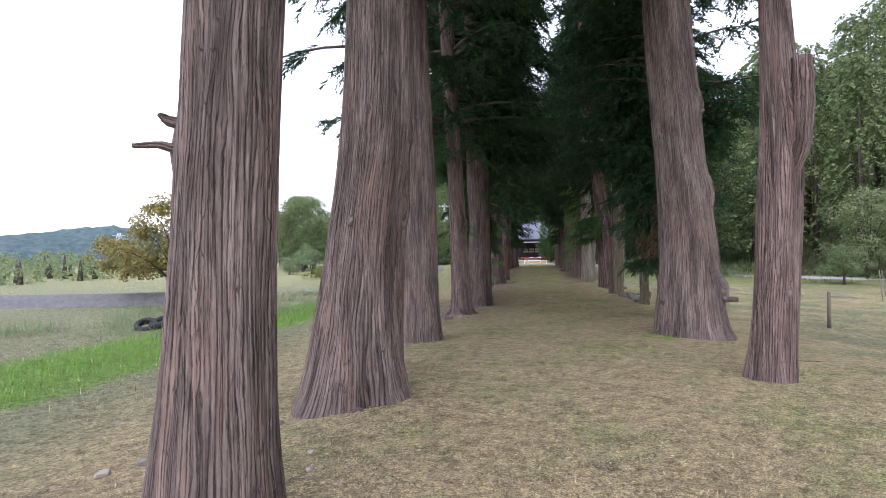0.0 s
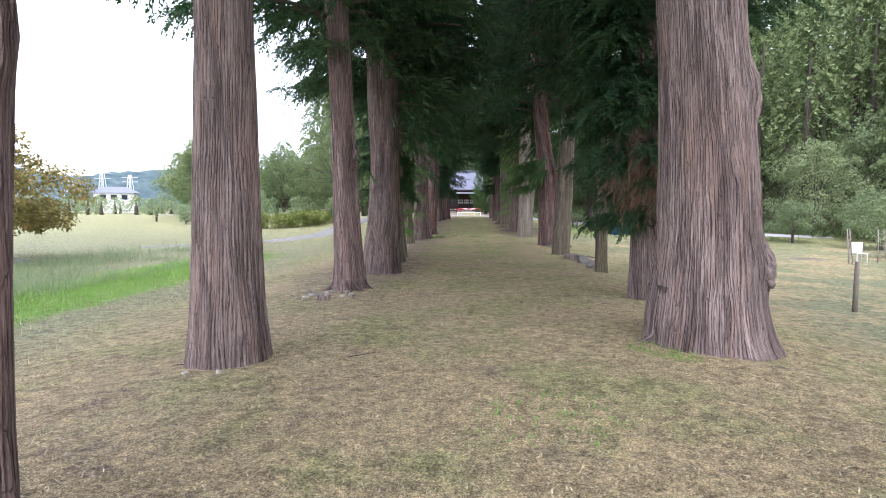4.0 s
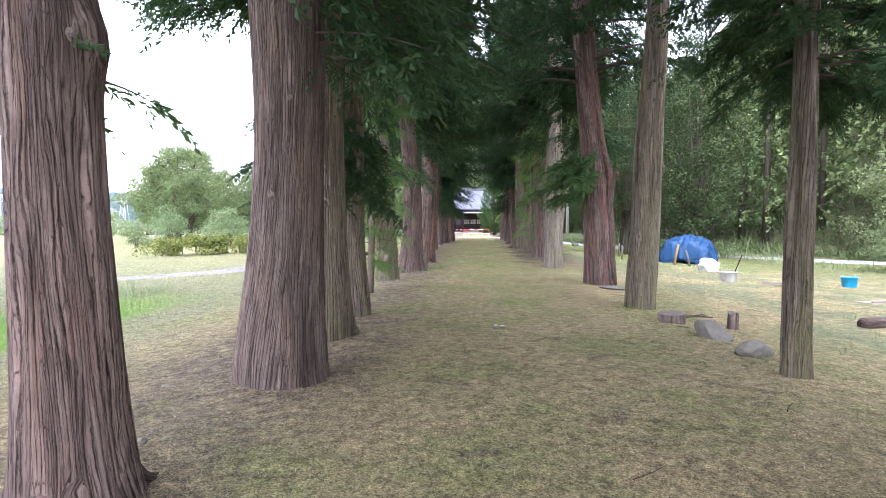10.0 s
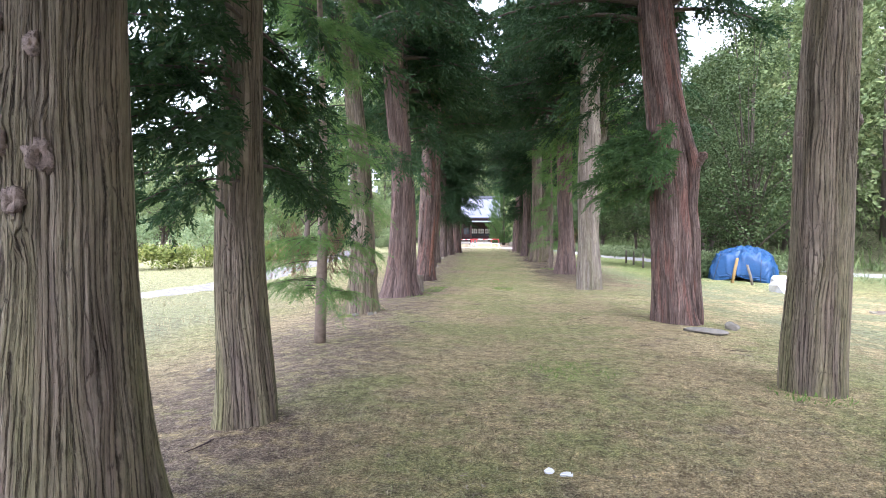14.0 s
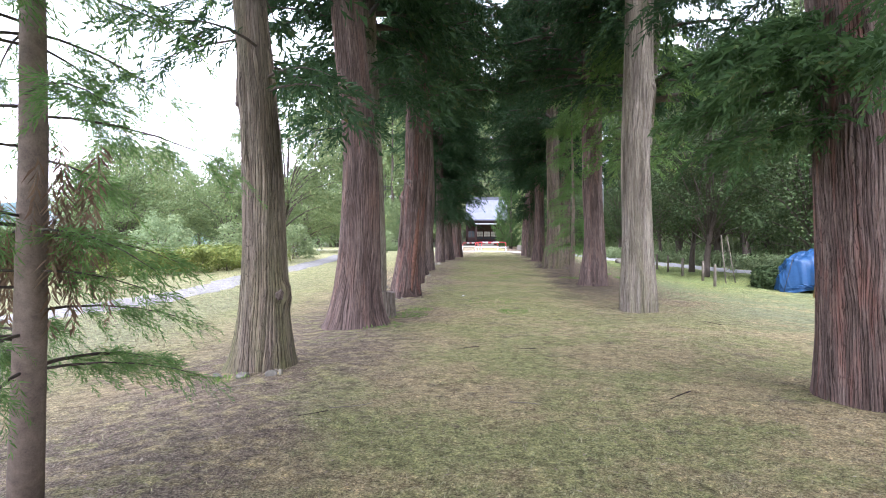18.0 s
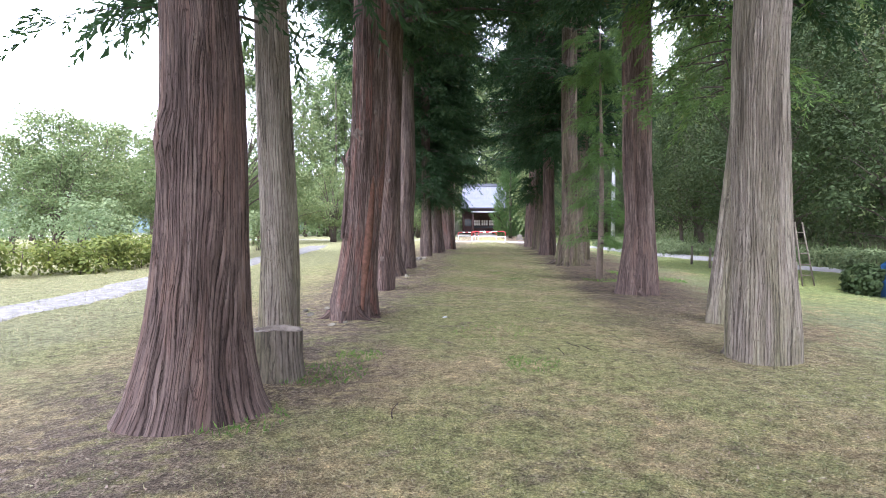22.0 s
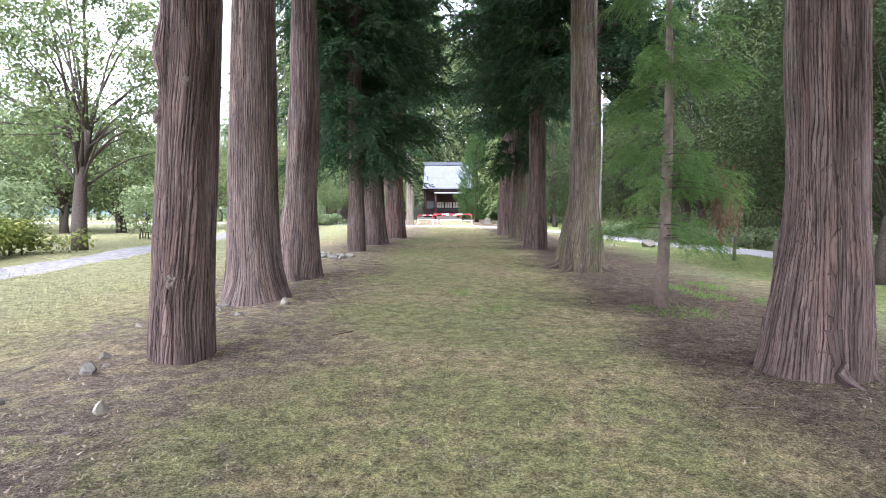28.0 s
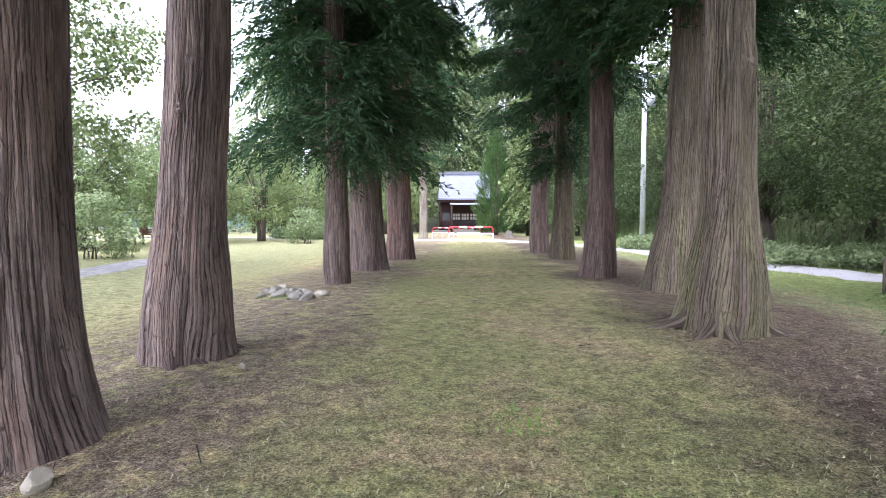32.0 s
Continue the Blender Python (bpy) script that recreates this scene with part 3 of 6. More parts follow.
def cedar_crown(seed, low, high, reach, count, size, shoots=16, slim=0.045, rise=0.25, top_reach=0.5, wood=0.045, full=1.0):
    """Limbs and sprays of a cedar crown about a trunk on the z axis: (leaf arrays, limb list)."""
    rng = np.random.default_rng(seed)
    zs = low + (high - low) * rng.random(count) ** 1.35
    limbs, bs, ws, ss = [], [], [], []
    for z in zs:
        a = rng.uniform(0, 2 * math.pi)
        f = (z - low) / (high - low)
        ln = reach * ((1 - f) + top_reach * f) * rng.uniform(0.65, 1.1)
        out = np.array([math.cos(a), math.sin(a), 0])
        t = np.linspace(0, 1, 6)[:, None]
        pts = np.array([0, 0, z]) + out * ln * t + np.array([0, 0, 1.0]) * ln * (rise * t - 0.3 * t ** 2)
        limbs.append((pts, np.linspace(wood * (0.5 + 0.3 * ln), wood * 0.12, 6)))
        m = max(5, int(ln * 3.5 / size * full))
        for k in range(m):
            s = rng.uniform(0.22, 1.0)
            p = np.array([np.interp(s, t[:, 0], pts[:, i]) for i in range(3)])
            yaw = a + rng.normal() * 0.9
            w = np.array([math.cos(yaw), math.sin(yaw), rng.uniform(-0.9, 0.25)])
            bs.append(p + rng.normal(size=3) * 0.1 * size)
            ws.append(w / np.linalg.norm(w))
            ss.append(size * rng.uniform(0.6, 1.2) * (1 + 0.9 * f))
    return cedar_sprays(np.array(bs), np.array(ws), np.array(ss), rng, shoots, slim), limbs


def leaf_cloud(centres, radii, per, leaf, rng, flat=0.8):
    """Leaves laid like scales over the outside of clumps, so that each clump has a lit top and a dark underside."""
    n = len(centres)
    d = rng.normal(size=(n, per, 3))
    d[..., 2] += 0.45
    d /= np.linalg.norm(d, axis=2, keepdims=True)
    r = 0.5 + 0.6 * rng.random((n, per, 1)) ** 0.6
    p = (centres[:, None] + d * r * np.asarray(radii).reshape(n, 1, 1) * np.array([1, 1, flat])).reshape(-1, 3)
    nrm = d.reshape(-1, 3) * 0.9 + np.array([0, 0, 0.45]) + rng.normal(size=p.shape) * 0.42
    w = np.cross(nrm, rng.normal(size=p.shape))
    w /= np.linalg.norm(w, axis=1, keepdims=True) + 1e-9
    ln = leaf * rng.uniform(0.6, 1.35, (len(p), 1))
    side = np.cross(nrm, w)
    side *= ln * 0.32 / (np.linalg.norm(side, axis=1, keepdims=True) + 1e-9)
    v = np.stack([p - w * ln / 2, p + side, p + w * ln / 2, p - side], 1).reshape(-1, 3)
    b = np.arange(len(p))[:, None] * 4
    return v, np.concatenate([b + [[0, 1, 2]], b + [[0, 2, 3]]])


def broad_tree(seed, height, spread, trunk_h, trunk_r, clumps, per, leaf, clump_r, lean=0.0, stems=1):
    """Trunk limbs and leaves of a broad-leaved tree: (leaf arrays, trunk tubes, limb tubes)."""
    rng = np.random.default_rng(seed)
    trunks, limbs, cs = [], [], []
    for s in range(stems):
        off = np.array([rng.normal() * 0.12 * (stems > 1), rng.normal() * 0.12 * (stems > 1), 0])
        k = np.linspace(0, 1, 7)[:, None]
        bend = np.array([lean + rng.normal() * 0.25, rng.normal() * 0.25, 0])
        tp = off + np.array([0, 0, trunk_h * 1.25]) * k + bend * k ** 2 * trunk_h * 0.5
        tp[0, 2] = -0.15
        trunks.append((tp, trunk_r * np.linspace(1.25, 0.55, 7) / math.sqrt(stems)))
        for i in range(max(4, clumps // stems)):
            a = rng.uniform(0, 2 * math.pi)
            f = rng.random()
            rr = spread * math.sqrt(max(0.05, 1 - (2 * f - 0.75) ** 2 * 0.55)) * rng.uniform(0.25, 1.0)
            c = np.array([math.cos(a) * rr, math.sin(a) * rr, trunk_h + (height - trunk_h) * f * (1.05 - 0.35 * rr / spread)])
            c += bend * 0.4 * trunk_h
            cs.append(c)
            if i % 5 == 0:
                st = tp[rng.integers(3, 7)]
                kk = np.linspace(0, 1, 5)[:, None]
                limbs.append((st + (c - st) * kk + np.array([0, 0, 0.25]) * np.sin(kk * math.pi) * (c[2] - st[2]), trunk_r * np.linspace(0.24, 0.04, 5)))
    cs = np.array(cs)
    return leaf_cloud(cs, clump_r * rng.uniform(0.6, 1.25, len(cs)), per, leaf, rng), trunks, limbs


# ---- avenue cedars ----
HIGH_CROWNS = []


def bark_map(ob, u, v, faces):
    """Gives a mesh its bark map: u the rib, v the height, a value a vertex."""
    layer = ob.data.uv_layers.new(name="bark")
    idx = np.asarray(faces).ravel()
    layer.data.foreach_set("uv", np.stack([u[idx], v[idx]], -1).astype(np.float32).ravel())


BEND_AT, GIRTH_AT = (0.0, 1.5, 3.0, 6.0), (0.0, 0.5, 1.4, 3.0, 6.0)


def bend_at(bend, z):
    """How far a trunk has swung sideways at height z."""
    z = np.asarray(z, dtype=float)
    mid = np.mean([np.interp(z + d, BEND_AT, bend) for d in (-0.5, -0.2, 0.2, 0.5)], 0)
    return mid + np.clip(z - 6, 0, None) * (bend[3] - bend[0]) / 6


def girth_at(girth, z):
    z = np.asarray(z, dtype=float)
    mid = np.mean([np.interp(z + d, GIRTH_AT, girth) for d in (-0.3, -0.1, 0.1, 0.3)], 0)
    return mid * np.clip(1 - 0.02 * np.clip(z - 6, 0, None), 0.3, 1)


def trunk_mesh(name, bend, girth, top, mat, parent, seed, seg=0, lobes=7, burls=(), rib=0.031):
    """A cedar trunk with ribs of bark and a spreading foot. burls: (angle, height, size, out)."""
    rng = np.random.default_rng(seed)
    r = girth[2]
    ribs = max(12, int(2 * math.pi * r / rib))
    seg = seg or min(ribs * 4, 190)
    hs = np.concatenate([np.linspace(-0.25, 1.2, 30), np.linspace(1.2, 6.0, 40)[1:], np.linspace(6.0, top, 8)[1:]])
    th = np.linspace(0, 2 * math.pi, seg + 1)
    T, H = np.meshgrid(th, hs)
    frac = T / (2 * math.pi)
    A = T + math.pi / 2
    tab1, tab2, tab3, tab4 = lattice(ribs, 64, rng), lattice(24, 64, rng), lattice(lobes, 8, rng), lattice(ribs, 64, rng)
    U = frac * ribs + 1.6 * (grain(tab2, frac * 14, H * 0.5) - 0.5) + 1.1 * (grain(tab2, frac * 24 + 5, H * 2.2) - 0.5) + rng.uniform(-0.8, 0.8) * H
    edge = np.abs(U - np.floor(U) - 0.5) * 2
    deep = 0.1 + 1.0 * grain(tab4, np.round(U), H * 0.6)
    groove = ease(edge, 0.3, 0.95) * deep
    proud = tab1[np.floor(U).astype(int) % ribs, (H * 1.3).astype(int) % 64] * 0.3 + 0.7 * grain(tab1, np.floor(U), H * 1.1 + 7)
    lobe = grain(tab3, frac * lobes, 0.4 + 0.0 * H)
    hh = np.clip(H, 0, None)
    R = girth_at(girth, hh)
    R = R * (1 + 0.5 * (lobe - 0.5) * np.exp(-hh / 0.3)) + 0.35 * (girth[0] - girth[2]) * np.exp(-hh / 0.11) * lobe
    R = R * (1 + 0.08 * (grain(lattice(3, 32, rng), frac * 3, H * 0.8) - 0.5) + 0.09 * (grain(lattice(11, 32, rng), frac * 11 + 0.25 * H, H * 0.45) - 0.5))
    R = R - (0.012 + 0.014 * r) * groove + (0.01 + 0.02 * r) * (proud - 0.5)
    for a, h0, sz, out in burls:
        da = np.angle(np.exp(1j * (A - a))) * r
        d2 = (da / sz) ** 2 + ((H - h0) / (sz * 1.3)) ** 2
        R = R + out * np.exp(-d2) * (1 - 0.3 * groove) - out * 0.6 * np.exp(-d2 * 9)
        U = U + np.sign(da) * np.exp(-d2 * 0.8) * 0.9
    X = np.cos(A) * R + bend_at(bend, hh)
    Y = np.sin(A) * R
    n, s = len(hs), seg + 1
    i, j = np.meshgrid(np.arange(n - 1), np.arange(seg), indexing="ij")
    q = np.stack([i * s + j, i * s + j + 1, (i + 1) * s + j + 1, (i + 1) * s + j], -1).reshape(-1, 4)
    ob = sheet(name, np.stack([X, Y, H], -1).reshape(-1, 3), q, mat, parent)
    bark_map(ob, U.ravel(), H.ravel(), q)
    return ob


for k, (lo_, hi_, reach_, cnt_) in enumerate([(0.0, 12.5, 3.15, 106), (0.0, 12.5, 2.8, 102), (0.0, 12.0, 3.2, 104)]):
    lv, lm = cedar_crown(100 + k, lo_, hi_, reach_, cnt_, 0.44, 19, 0.068, full=2.0)
    HIGH_CROWNS.append((lv, lm))
CROWN_MESH = {}


def crown_of(parent, kind, z, turn, scale, shift):
    """Foliage and limbs of one of the high crowns, set on a trunk."""
    (v, f), lm = HIGH_CROWNS[kind]
    if kind not in CROWN_MESH:
        a = sheet("crown", v, f, CEDAR, parent, smooth=False)
        b = joined_tubes("crown_wood", lm, WOOD_LIMB, parent, seg=6)
        tagged(b, kind="stuff")
        CROWN_MESH[kind] = (a.data, b.data)
    else:
        a, b = new("crown", CROWN_MESH[kind][0]), tagged(new("crown_wood", CROWN_MESH[kind][1]), kind="stuff")
        a.parent = b.parent = parent
    for o in (a, b):
        o.matrix_basis = pose(shift, 0, z, 0, 0, turn) @ Matrix.Scale(scale, 4)


def cedar(x, y, bend, girth, bark_kind, crown_z, seed, label, crown_scale=1.0, burls=(), seg=0):
    ob = thing("cedar_tree", x, y, gz(x, y) - 0.02, label, "tree", "cedars of the avenue")
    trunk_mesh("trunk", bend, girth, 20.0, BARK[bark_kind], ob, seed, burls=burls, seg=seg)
    ob["bend"], ob["girth"] = bend, girth
    crown_of(ob, seed % 3, crown_z, seed * 67 % 360, crown_scale, float(bend_at(bend, crown_z)))
    return ob


W, E_, S_ = math.pi, 0.0, -math.pi / 2
TREES = [
    # x, y, sideways swing with height, radius with height, bark, crown from, label, burls
    (-1.84, 3.05, (0.00, 0.08, 0.16, 0.40), (0.430, 0.348, 0.295, 0.278, 0.261), "grey", 8.0, "tall cedar with grey ridged bark and a stubby dead branch", [(W, 2.2, 0.12, 0.07)]),
    (-2.01, 6.15, (0.00, 0.10, 0.30, 0.39), (0.629, 0.513, 0.394, 0.374, 0.314), "grey", 7.4, "leaning cedar with grey-brown bark and a wide flaring foot", [(S_, 3.0, 0.1, 0.03)]),
    (-2.06, 7.70, (0.00, 0.12, 0.23, 0.30), (0.253, 0.214, 0.180, 0.164, 0.162), "brown", 7.8, "knotty brown cedar with burls along its trunk", [(W, 3.4, 0.16, 0.06), (E_, 2.3, 0.12, 0.05), (W, 2.6, 0.14, 0.05), (S_ - 0.6, 3.0, 0.14, 0.04), (E_, 3.3, 0.12, 0.05), (S_, 1.6, 0.12, 0.03)]),
    (-2.23, 11.10, (0.00, 0.02, 0.04, 0.00), (0.440, 0.363, 0.327, 0.287, 0.213), "grey", 6.6, "straight cedar with grey ridged bark", []),
    (-2.08, 16.50, (0.00, -0.06, -0.12, -0.25), (0.328, 0.284, 0.254, 0.226, 0.223), "brown", 5.2, "slim brown cedar with spreading roots", [(E_, 2.6, 0.14, 0.08)]),
    (-1.93, 19.40, (0.00, 0.09, 0.13, -0.01), (0.526, 0.457, 0.369, 0.358, 0.345), "grey", 5.0, "stout cedar with deeply ridged grey bark", [(S_, 2.0, 0.07, 0.03)]),
    (-1.96, 21.44, (0.00, -0.03, -0.05, -0.05), (0.427, 0.361, 0.309, 0.290, 0.280), "moss", 4.6, "mossy cedar with large eye-shaped knots", [(S_ + 0.3, 2.0, 0.07, 0.05), (S_ - 0.4, 2.1, 0.09, 0.06), (S_, 1.6, 0.06, 0.04)]),
    (-1.94, 23.52, (0.00, -0.11, -0.07, -0.05), (0.270, 0.227, 0.204, 0.167, 0.165), "moss", 4.8, "slender mossy cedar with low branches", []),
    (-2.58, 30.95, (0.00, 0.02, -0.04, -0.32), (0.377, 0.306, 0.251, 0.217, 0.179), "moss", 5.6, "pale grey-green cedar with a twisted foot", [(W, 3.3, 0.16, 0.05), (E_, 0.9, 0.1, 0.05)]),
    (-2.27, 34.36, (0.00, 0.09, 0.10, -0.18), (0.557, 0.424, 0.359, 0.305, 0.274), "brown", 6.2, "stout reddish cedar with bulging knots and split bark", [(S_ - 0.5, 2.2, 0.13, 0.07), (S_ + 0.5, 3.0, 0.12, 0.06)]),
    (-2.32, 36.40, (0.00, 0.00, -0.05, -0.17), (0.249, 0.232, 0.208, 0.196, 0.172), "pale", 5.8, "slim pale cedar beside a cut stump", []),
    (-2.12, 39.12, (0.00, 0.19, 0.30, 0.35), (0.428, 0.351, 0.306, 0.295, 0.265), "red", 6.2, "leaning cedar with dark red stripped bark and an old wound", [(S_, 3.0, 0.2, 0.06), (W, 2.6, 0.1, 0.1)]),
    (-2.31, 42.87, (0.00, 0.07, 0.16, 0.23), (0.323, 0.279, 0.265, 0.261, 0.257), "brown", 5.8, "knotted brown cedar with a row of branch scars", [(W, 3.4, 0.1, 0.07), (W + 0.4, 2.8, 0.12, 0.09), (S_, 0.7, 0.12, 0.04)]),
    (-2.73, 46.10, (0.00, -0.03, 0.00, 0.06), (0.498, 0.390, 0.346, 0.334, 0.269), "grey", 6.6, "straight stout cedar with brown ridged bark", []),
    (-2.62, 48.00, (0.00, 0.07, 0.17, 0.17), (0.409, 0.402, 0.290, 0.280, 0.180), "grey", 6.4, "cedar with smooth brown bark and one dark knot", [(S_, 2.3, 0.09, 0.05)]),
    (-2.44, 53.20, (0.00, 0.03, 0.01, -0.01), (0.254, 0.250, 0.202, 0.177, 0.175), "grey", 5.6, "short cedar with a dense low crown", []),
    (-2.30, 55.90, (0.00, -0.06, -0.10, -0.16), (0.441, 0.415, 0.375, 0.365, 0.355), "grey", 4.6, "stout cedar with a low hanging crown", []),
    (-1.95, 59.20, (0.00, -0.06, -0.10, -0.01), (0.446, 0.392, 0.357, 0.351, 0.340), "red", 5.4, "forked red-barked cedar near the end of the avenue", []),
    (-2.90, 68.00, (0.00, 0.00, 0.00, 0.00), (0.386, 0.324, 0.309, 0.291, 0.270), "brown", 5.0, "brown cedar near the end of the avenue", []),
    (-3.60, 88.00, (0.00, 0.00, 0.00, 0.00), (0.386, 0.324, 0.309, 0.291, 0.270), "pale", 6.0, "pale slim cedar near the end of the avenue", []),
    (2.95, 7.81, (0.00, 0.09, 0.17, 0.07), (0.311, 0.275, 0.255, 0.251, 0.133), "brown", 8.6, "brown cedar with a sawn-off side branch", [(S_ + 0.9, 3.3, 0.16, 0.1)]),
    (3.05, 12.10, (0.00, 0.03, -0.09, -0.31), (0.722, 0.656, 0.559, 0.489, 0.456), "grey", 7.8, "very stout cedar with burls and a hollow at its side", [(E_ - 0.5, 2.9, 0.2, 0.12), (E_ - 0.5, 0.95, 0.16, 0.16), (E_ - 0.6, 4.6, 0.15, 0.1)]),
    (3.42, 15.70, (0.00, 0.00, 0.00, 0.00), (0.259, 0.237, 0.217, 0.214, 0.211), "grey", 5.2, "cedar with drooping green and dead brown sprays", []),
    (3.57, 19.75, (0.00, 0.01, 0.04, 0.04), (0.165, 0.145, 0.143, 0.122, 0.120), "moss", 4.6, "thin young cedar trunk", []),
    (3.36, 24.87, (0.00, 0.09, 0.12, 0.28), (0.319, 0.307, 0.276, 0.272, 0.197), "moss", 7.0, "straight cedar with peeling bark and green algae", [(E_, 2.75, 0.1, 0.06)]),
    (3.62, 29.83, (0.00, -0.06, -0.12, -0.44), (0.466, 0.401, 0.388, 0.349, 0.307), "red", 5.6, "split red cedar with a torn dead stem", [(E_ - 0.4, 3.1, 0.14, 0.14), (E_ - 0.3, 1.9, 0.12, 0.1)]),
    (3.28, 36.67, (0.00, -0.03, -0.10, -0.03), (0.421, 0.385, 0.322, 0.297, 0.293), "pale", 6.8, "smooth pale cedar with a straight trunk", [(E_, 4.7, 0.14, 0.08)]),
    (3.35, 42.56, (0.00, 0.06, -0.04, -0.08), (0.451, 0.407, 0.308, 0.303, 0.297), "brown", 6.2, "brown cedar with a root fold at its foot", []),
    (3.76, 39.13, (0.00, 0.08, 0.23, 0.46), (0.237, 0.209, 0.136, 0.134, 0.132), "pale", 5.0, "leaning pale cedar at the edge of the row", []),
    (2.80, 49.25, (0.00, 0.04, 0.02, -0.03), (0.465, 0.428, 0.283, 0.257, 0.253), "olive", 6.0, "cedar with mossy spreading roots and a hollow at its foot", [(S_ + 0.5, 2.9, 0.12, 0.05)]),
    (3.50, 52.50, (0.00, 0.09, 0.14, 0.16), (0.538, 0.530, 0.365, 0.340, 0.291), "olive", 4.4, "brown cedar standing close behind its neighbour", []),
    (2.67, 54.60, (0.00, 0.02, 0.01, -0.05), (0.395, 0.324, 0.266, 0.231, 0.207), "brown", 5.8, "straight brown cedar with ridged bark", []),
    (2.72, 59.80, (0.00, 0.06, 0.06, -0.00), (0.421, 0.351, 0.272, 0.248, 0.244), "olive", 4.6, "mossy cedar with a green shaggy side", []),
    (2.60, 63.70, (0.00, -0.06, 0.03, 0.33), (0.366, 0.314, 0.288, 0.261, 0.257), "brown", 5.6, "brown cedar near the end of the avenue", []),
    (3.25, 69.50, (0.00, 0.00, 0.00, 0.00), (0.473, 0.432, 0.412, 0.388, 0.360), "olive", 5.2, "mossy cedar near the end of the avenue", []),
]
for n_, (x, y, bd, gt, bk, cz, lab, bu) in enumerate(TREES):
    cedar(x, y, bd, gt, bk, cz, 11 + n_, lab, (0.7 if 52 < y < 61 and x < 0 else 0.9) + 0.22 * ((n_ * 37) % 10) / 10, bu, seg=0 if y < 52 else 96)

# ---- low and young cedar foliage ----
def low_foliage(parent, seed, low, high, reach, count, size, mat, shoots=18, slim=0.03, name="low_crown", label="", rise=0.1, top_reach=0.6, sector=None, wood=0.018, full=1.6):
    (v, f), lm = cedar_crown(seed, low, high, reach, count, size, shoots, slim, rise, top_reach, wood, full)
    if sector:
        keep = np.angle(np.exp(1j * (np.arctan2(v[f[:, 0], 1], v[f[:, 0], 0]) - sector[0])))
        f = f[np.abs(keep) < sector[1]]
        lm = [l for l in lm if abs(np.angle(np.exp(1j * (math.atan2(l[0][-1][1], l[0][-1][0]) - sector[0])))) < sector[1]]
    a = sheet(name, v, f, mat, parent, label, smooth=False)
    if lm:
        tagged(joined_tubes("crown_wood", lm, WOOD_LIMB, parent, seg=6), kind="stuff")
    return a


def tree_at(x, y):
    return min((o for o in bpy.data.objects if o.name.startswith("cedar_tree")), key=lambda o: (o.location.x - x) ** 2 + (o.location.y - y) ** 2)


def dead_tufts(parent, spots, seed, size=0.5):
    """Hanging tufts of dead brown sprays."""
    rng = np.random.default_rng(seed)
    for c in spots:
        n = 34
        base = np.array(c) + rng.normal(size=(n, 3)) * np.array([0.1, 0.1, 0.16])
        w = np.stack([rng.normal(size=n) * 0.16, rng.normal(size=n) * 0.16, -np.ones(n)], -1)
        w /= np.linalg.norm(w, axis=1, keepdims=True)
        v, f = cedar_sprays(base, w, np.full(n, size) * rng.uniform(0.6, 1.1, n), rng, 26, 0.028, 0.2)
        sheet("dead_tuft", v, f, CEDAR_DEAD, parent, "dry brown hanging sprays", smooth=False)


drooping = tree_at(3.42, 15.7)
low_foliage(drooping, 301, 1.5, 6.4, 1.05, 130, 0.28, CEDAR, 28, 0.042, rise=0.05, full=2.4, top_reach=1.6)
dead_tufts(drooping, [(-0.35, -0.6, 2.5), (0.0, -0.72, 2.05), (0.3, -0.55, 2.45), (-0.05, -0.7, 2.6), (-0.7, -0.4, 2.3), (0.8, -0.6, 2.0), (-0.15, -0.65, 2.3), (0.15, -0.68, 2.25), (-0.45, -0.6, 2.1), (0.5, -0.6, 2.3), (-0.3, -0.5, 2.85), (0.1, -0.6, 2.8)], 302, 0.4)
low_foliage(tree_at(-1.92, 23.42), 303, 2.0, 6.0, 1.9, 84, 0.28, CEDAR, 28, 0.05, sector=(math.pi, 1.9), full=1.9)
low_foliage(tree_at(3.53, 19.65), 304, 3.2, 6.5, 1.8, 105, 0.25, CEDAR, 30, 0.042, full=2.0, top_reach=1.1, sector=(0.6, 1.5))
low_foliage(tree_at(3.53, 19.65), 317, 3.6, 7.0, 1.1, 50, 0.25, CEDAR, 28, 0.04, full=2.0)
low_foliage(tree_at(3.55, 29.63), 305, 2.5, 3.7, 1.9, 60, 0.3, CEDAR_MID, 24, 0.045, rise=0.1, sector=(-2.7, 0.75), full=2.4)
low_foliage(tree_at(3.55, 29.63), 315, 4.0, 6.5, 2.4, 46, 0.4, CEDAR, 22, 0.045, sector=(2.0, 0.9))
low_foliage(tree_at(-2.45, 53.2), 306, 2.4, 9.0, 1.8, 150, 0.5, CEDAR, 16, 0.045, top_reach=0.75, rise=0.05)
low_foliage(tree_at(-2.75, 55.7), 307, 3.4, 8.0, 2.2, 80, 0.55, CEDAR, 16, 0.053)
low_foliage(tree_at(3.75, 52.2), 308, 4.2, 8.0, 2.4, 46, 0.6, CEDAR, 16, 0.053)
low_foliage(tree_at(2.65, 60.0), 309, 2.6, 8.0, 1.3, 80, 0.45, CEDAR, 16, 0.056)
low_foliage(tree_at(-1.89, 19.4), 310, 3.4, 7.0, 2.0, 26, 0.55, CEDAR, 18, 0.050, sector=(0.3, 1.4))
low_foliage(tree_at(-2.11, 16.4), 311, 4.6, 7.0, 1.1, 26, 0.4, CEDAR, 20, 0.05)
low_foliage(tree_at(-2.59, 30.95), 312, 3.3, 5.6, 1.7, 12, 0.5, CEDAR, 18, 0.046, sector=(0.6, 1.5))
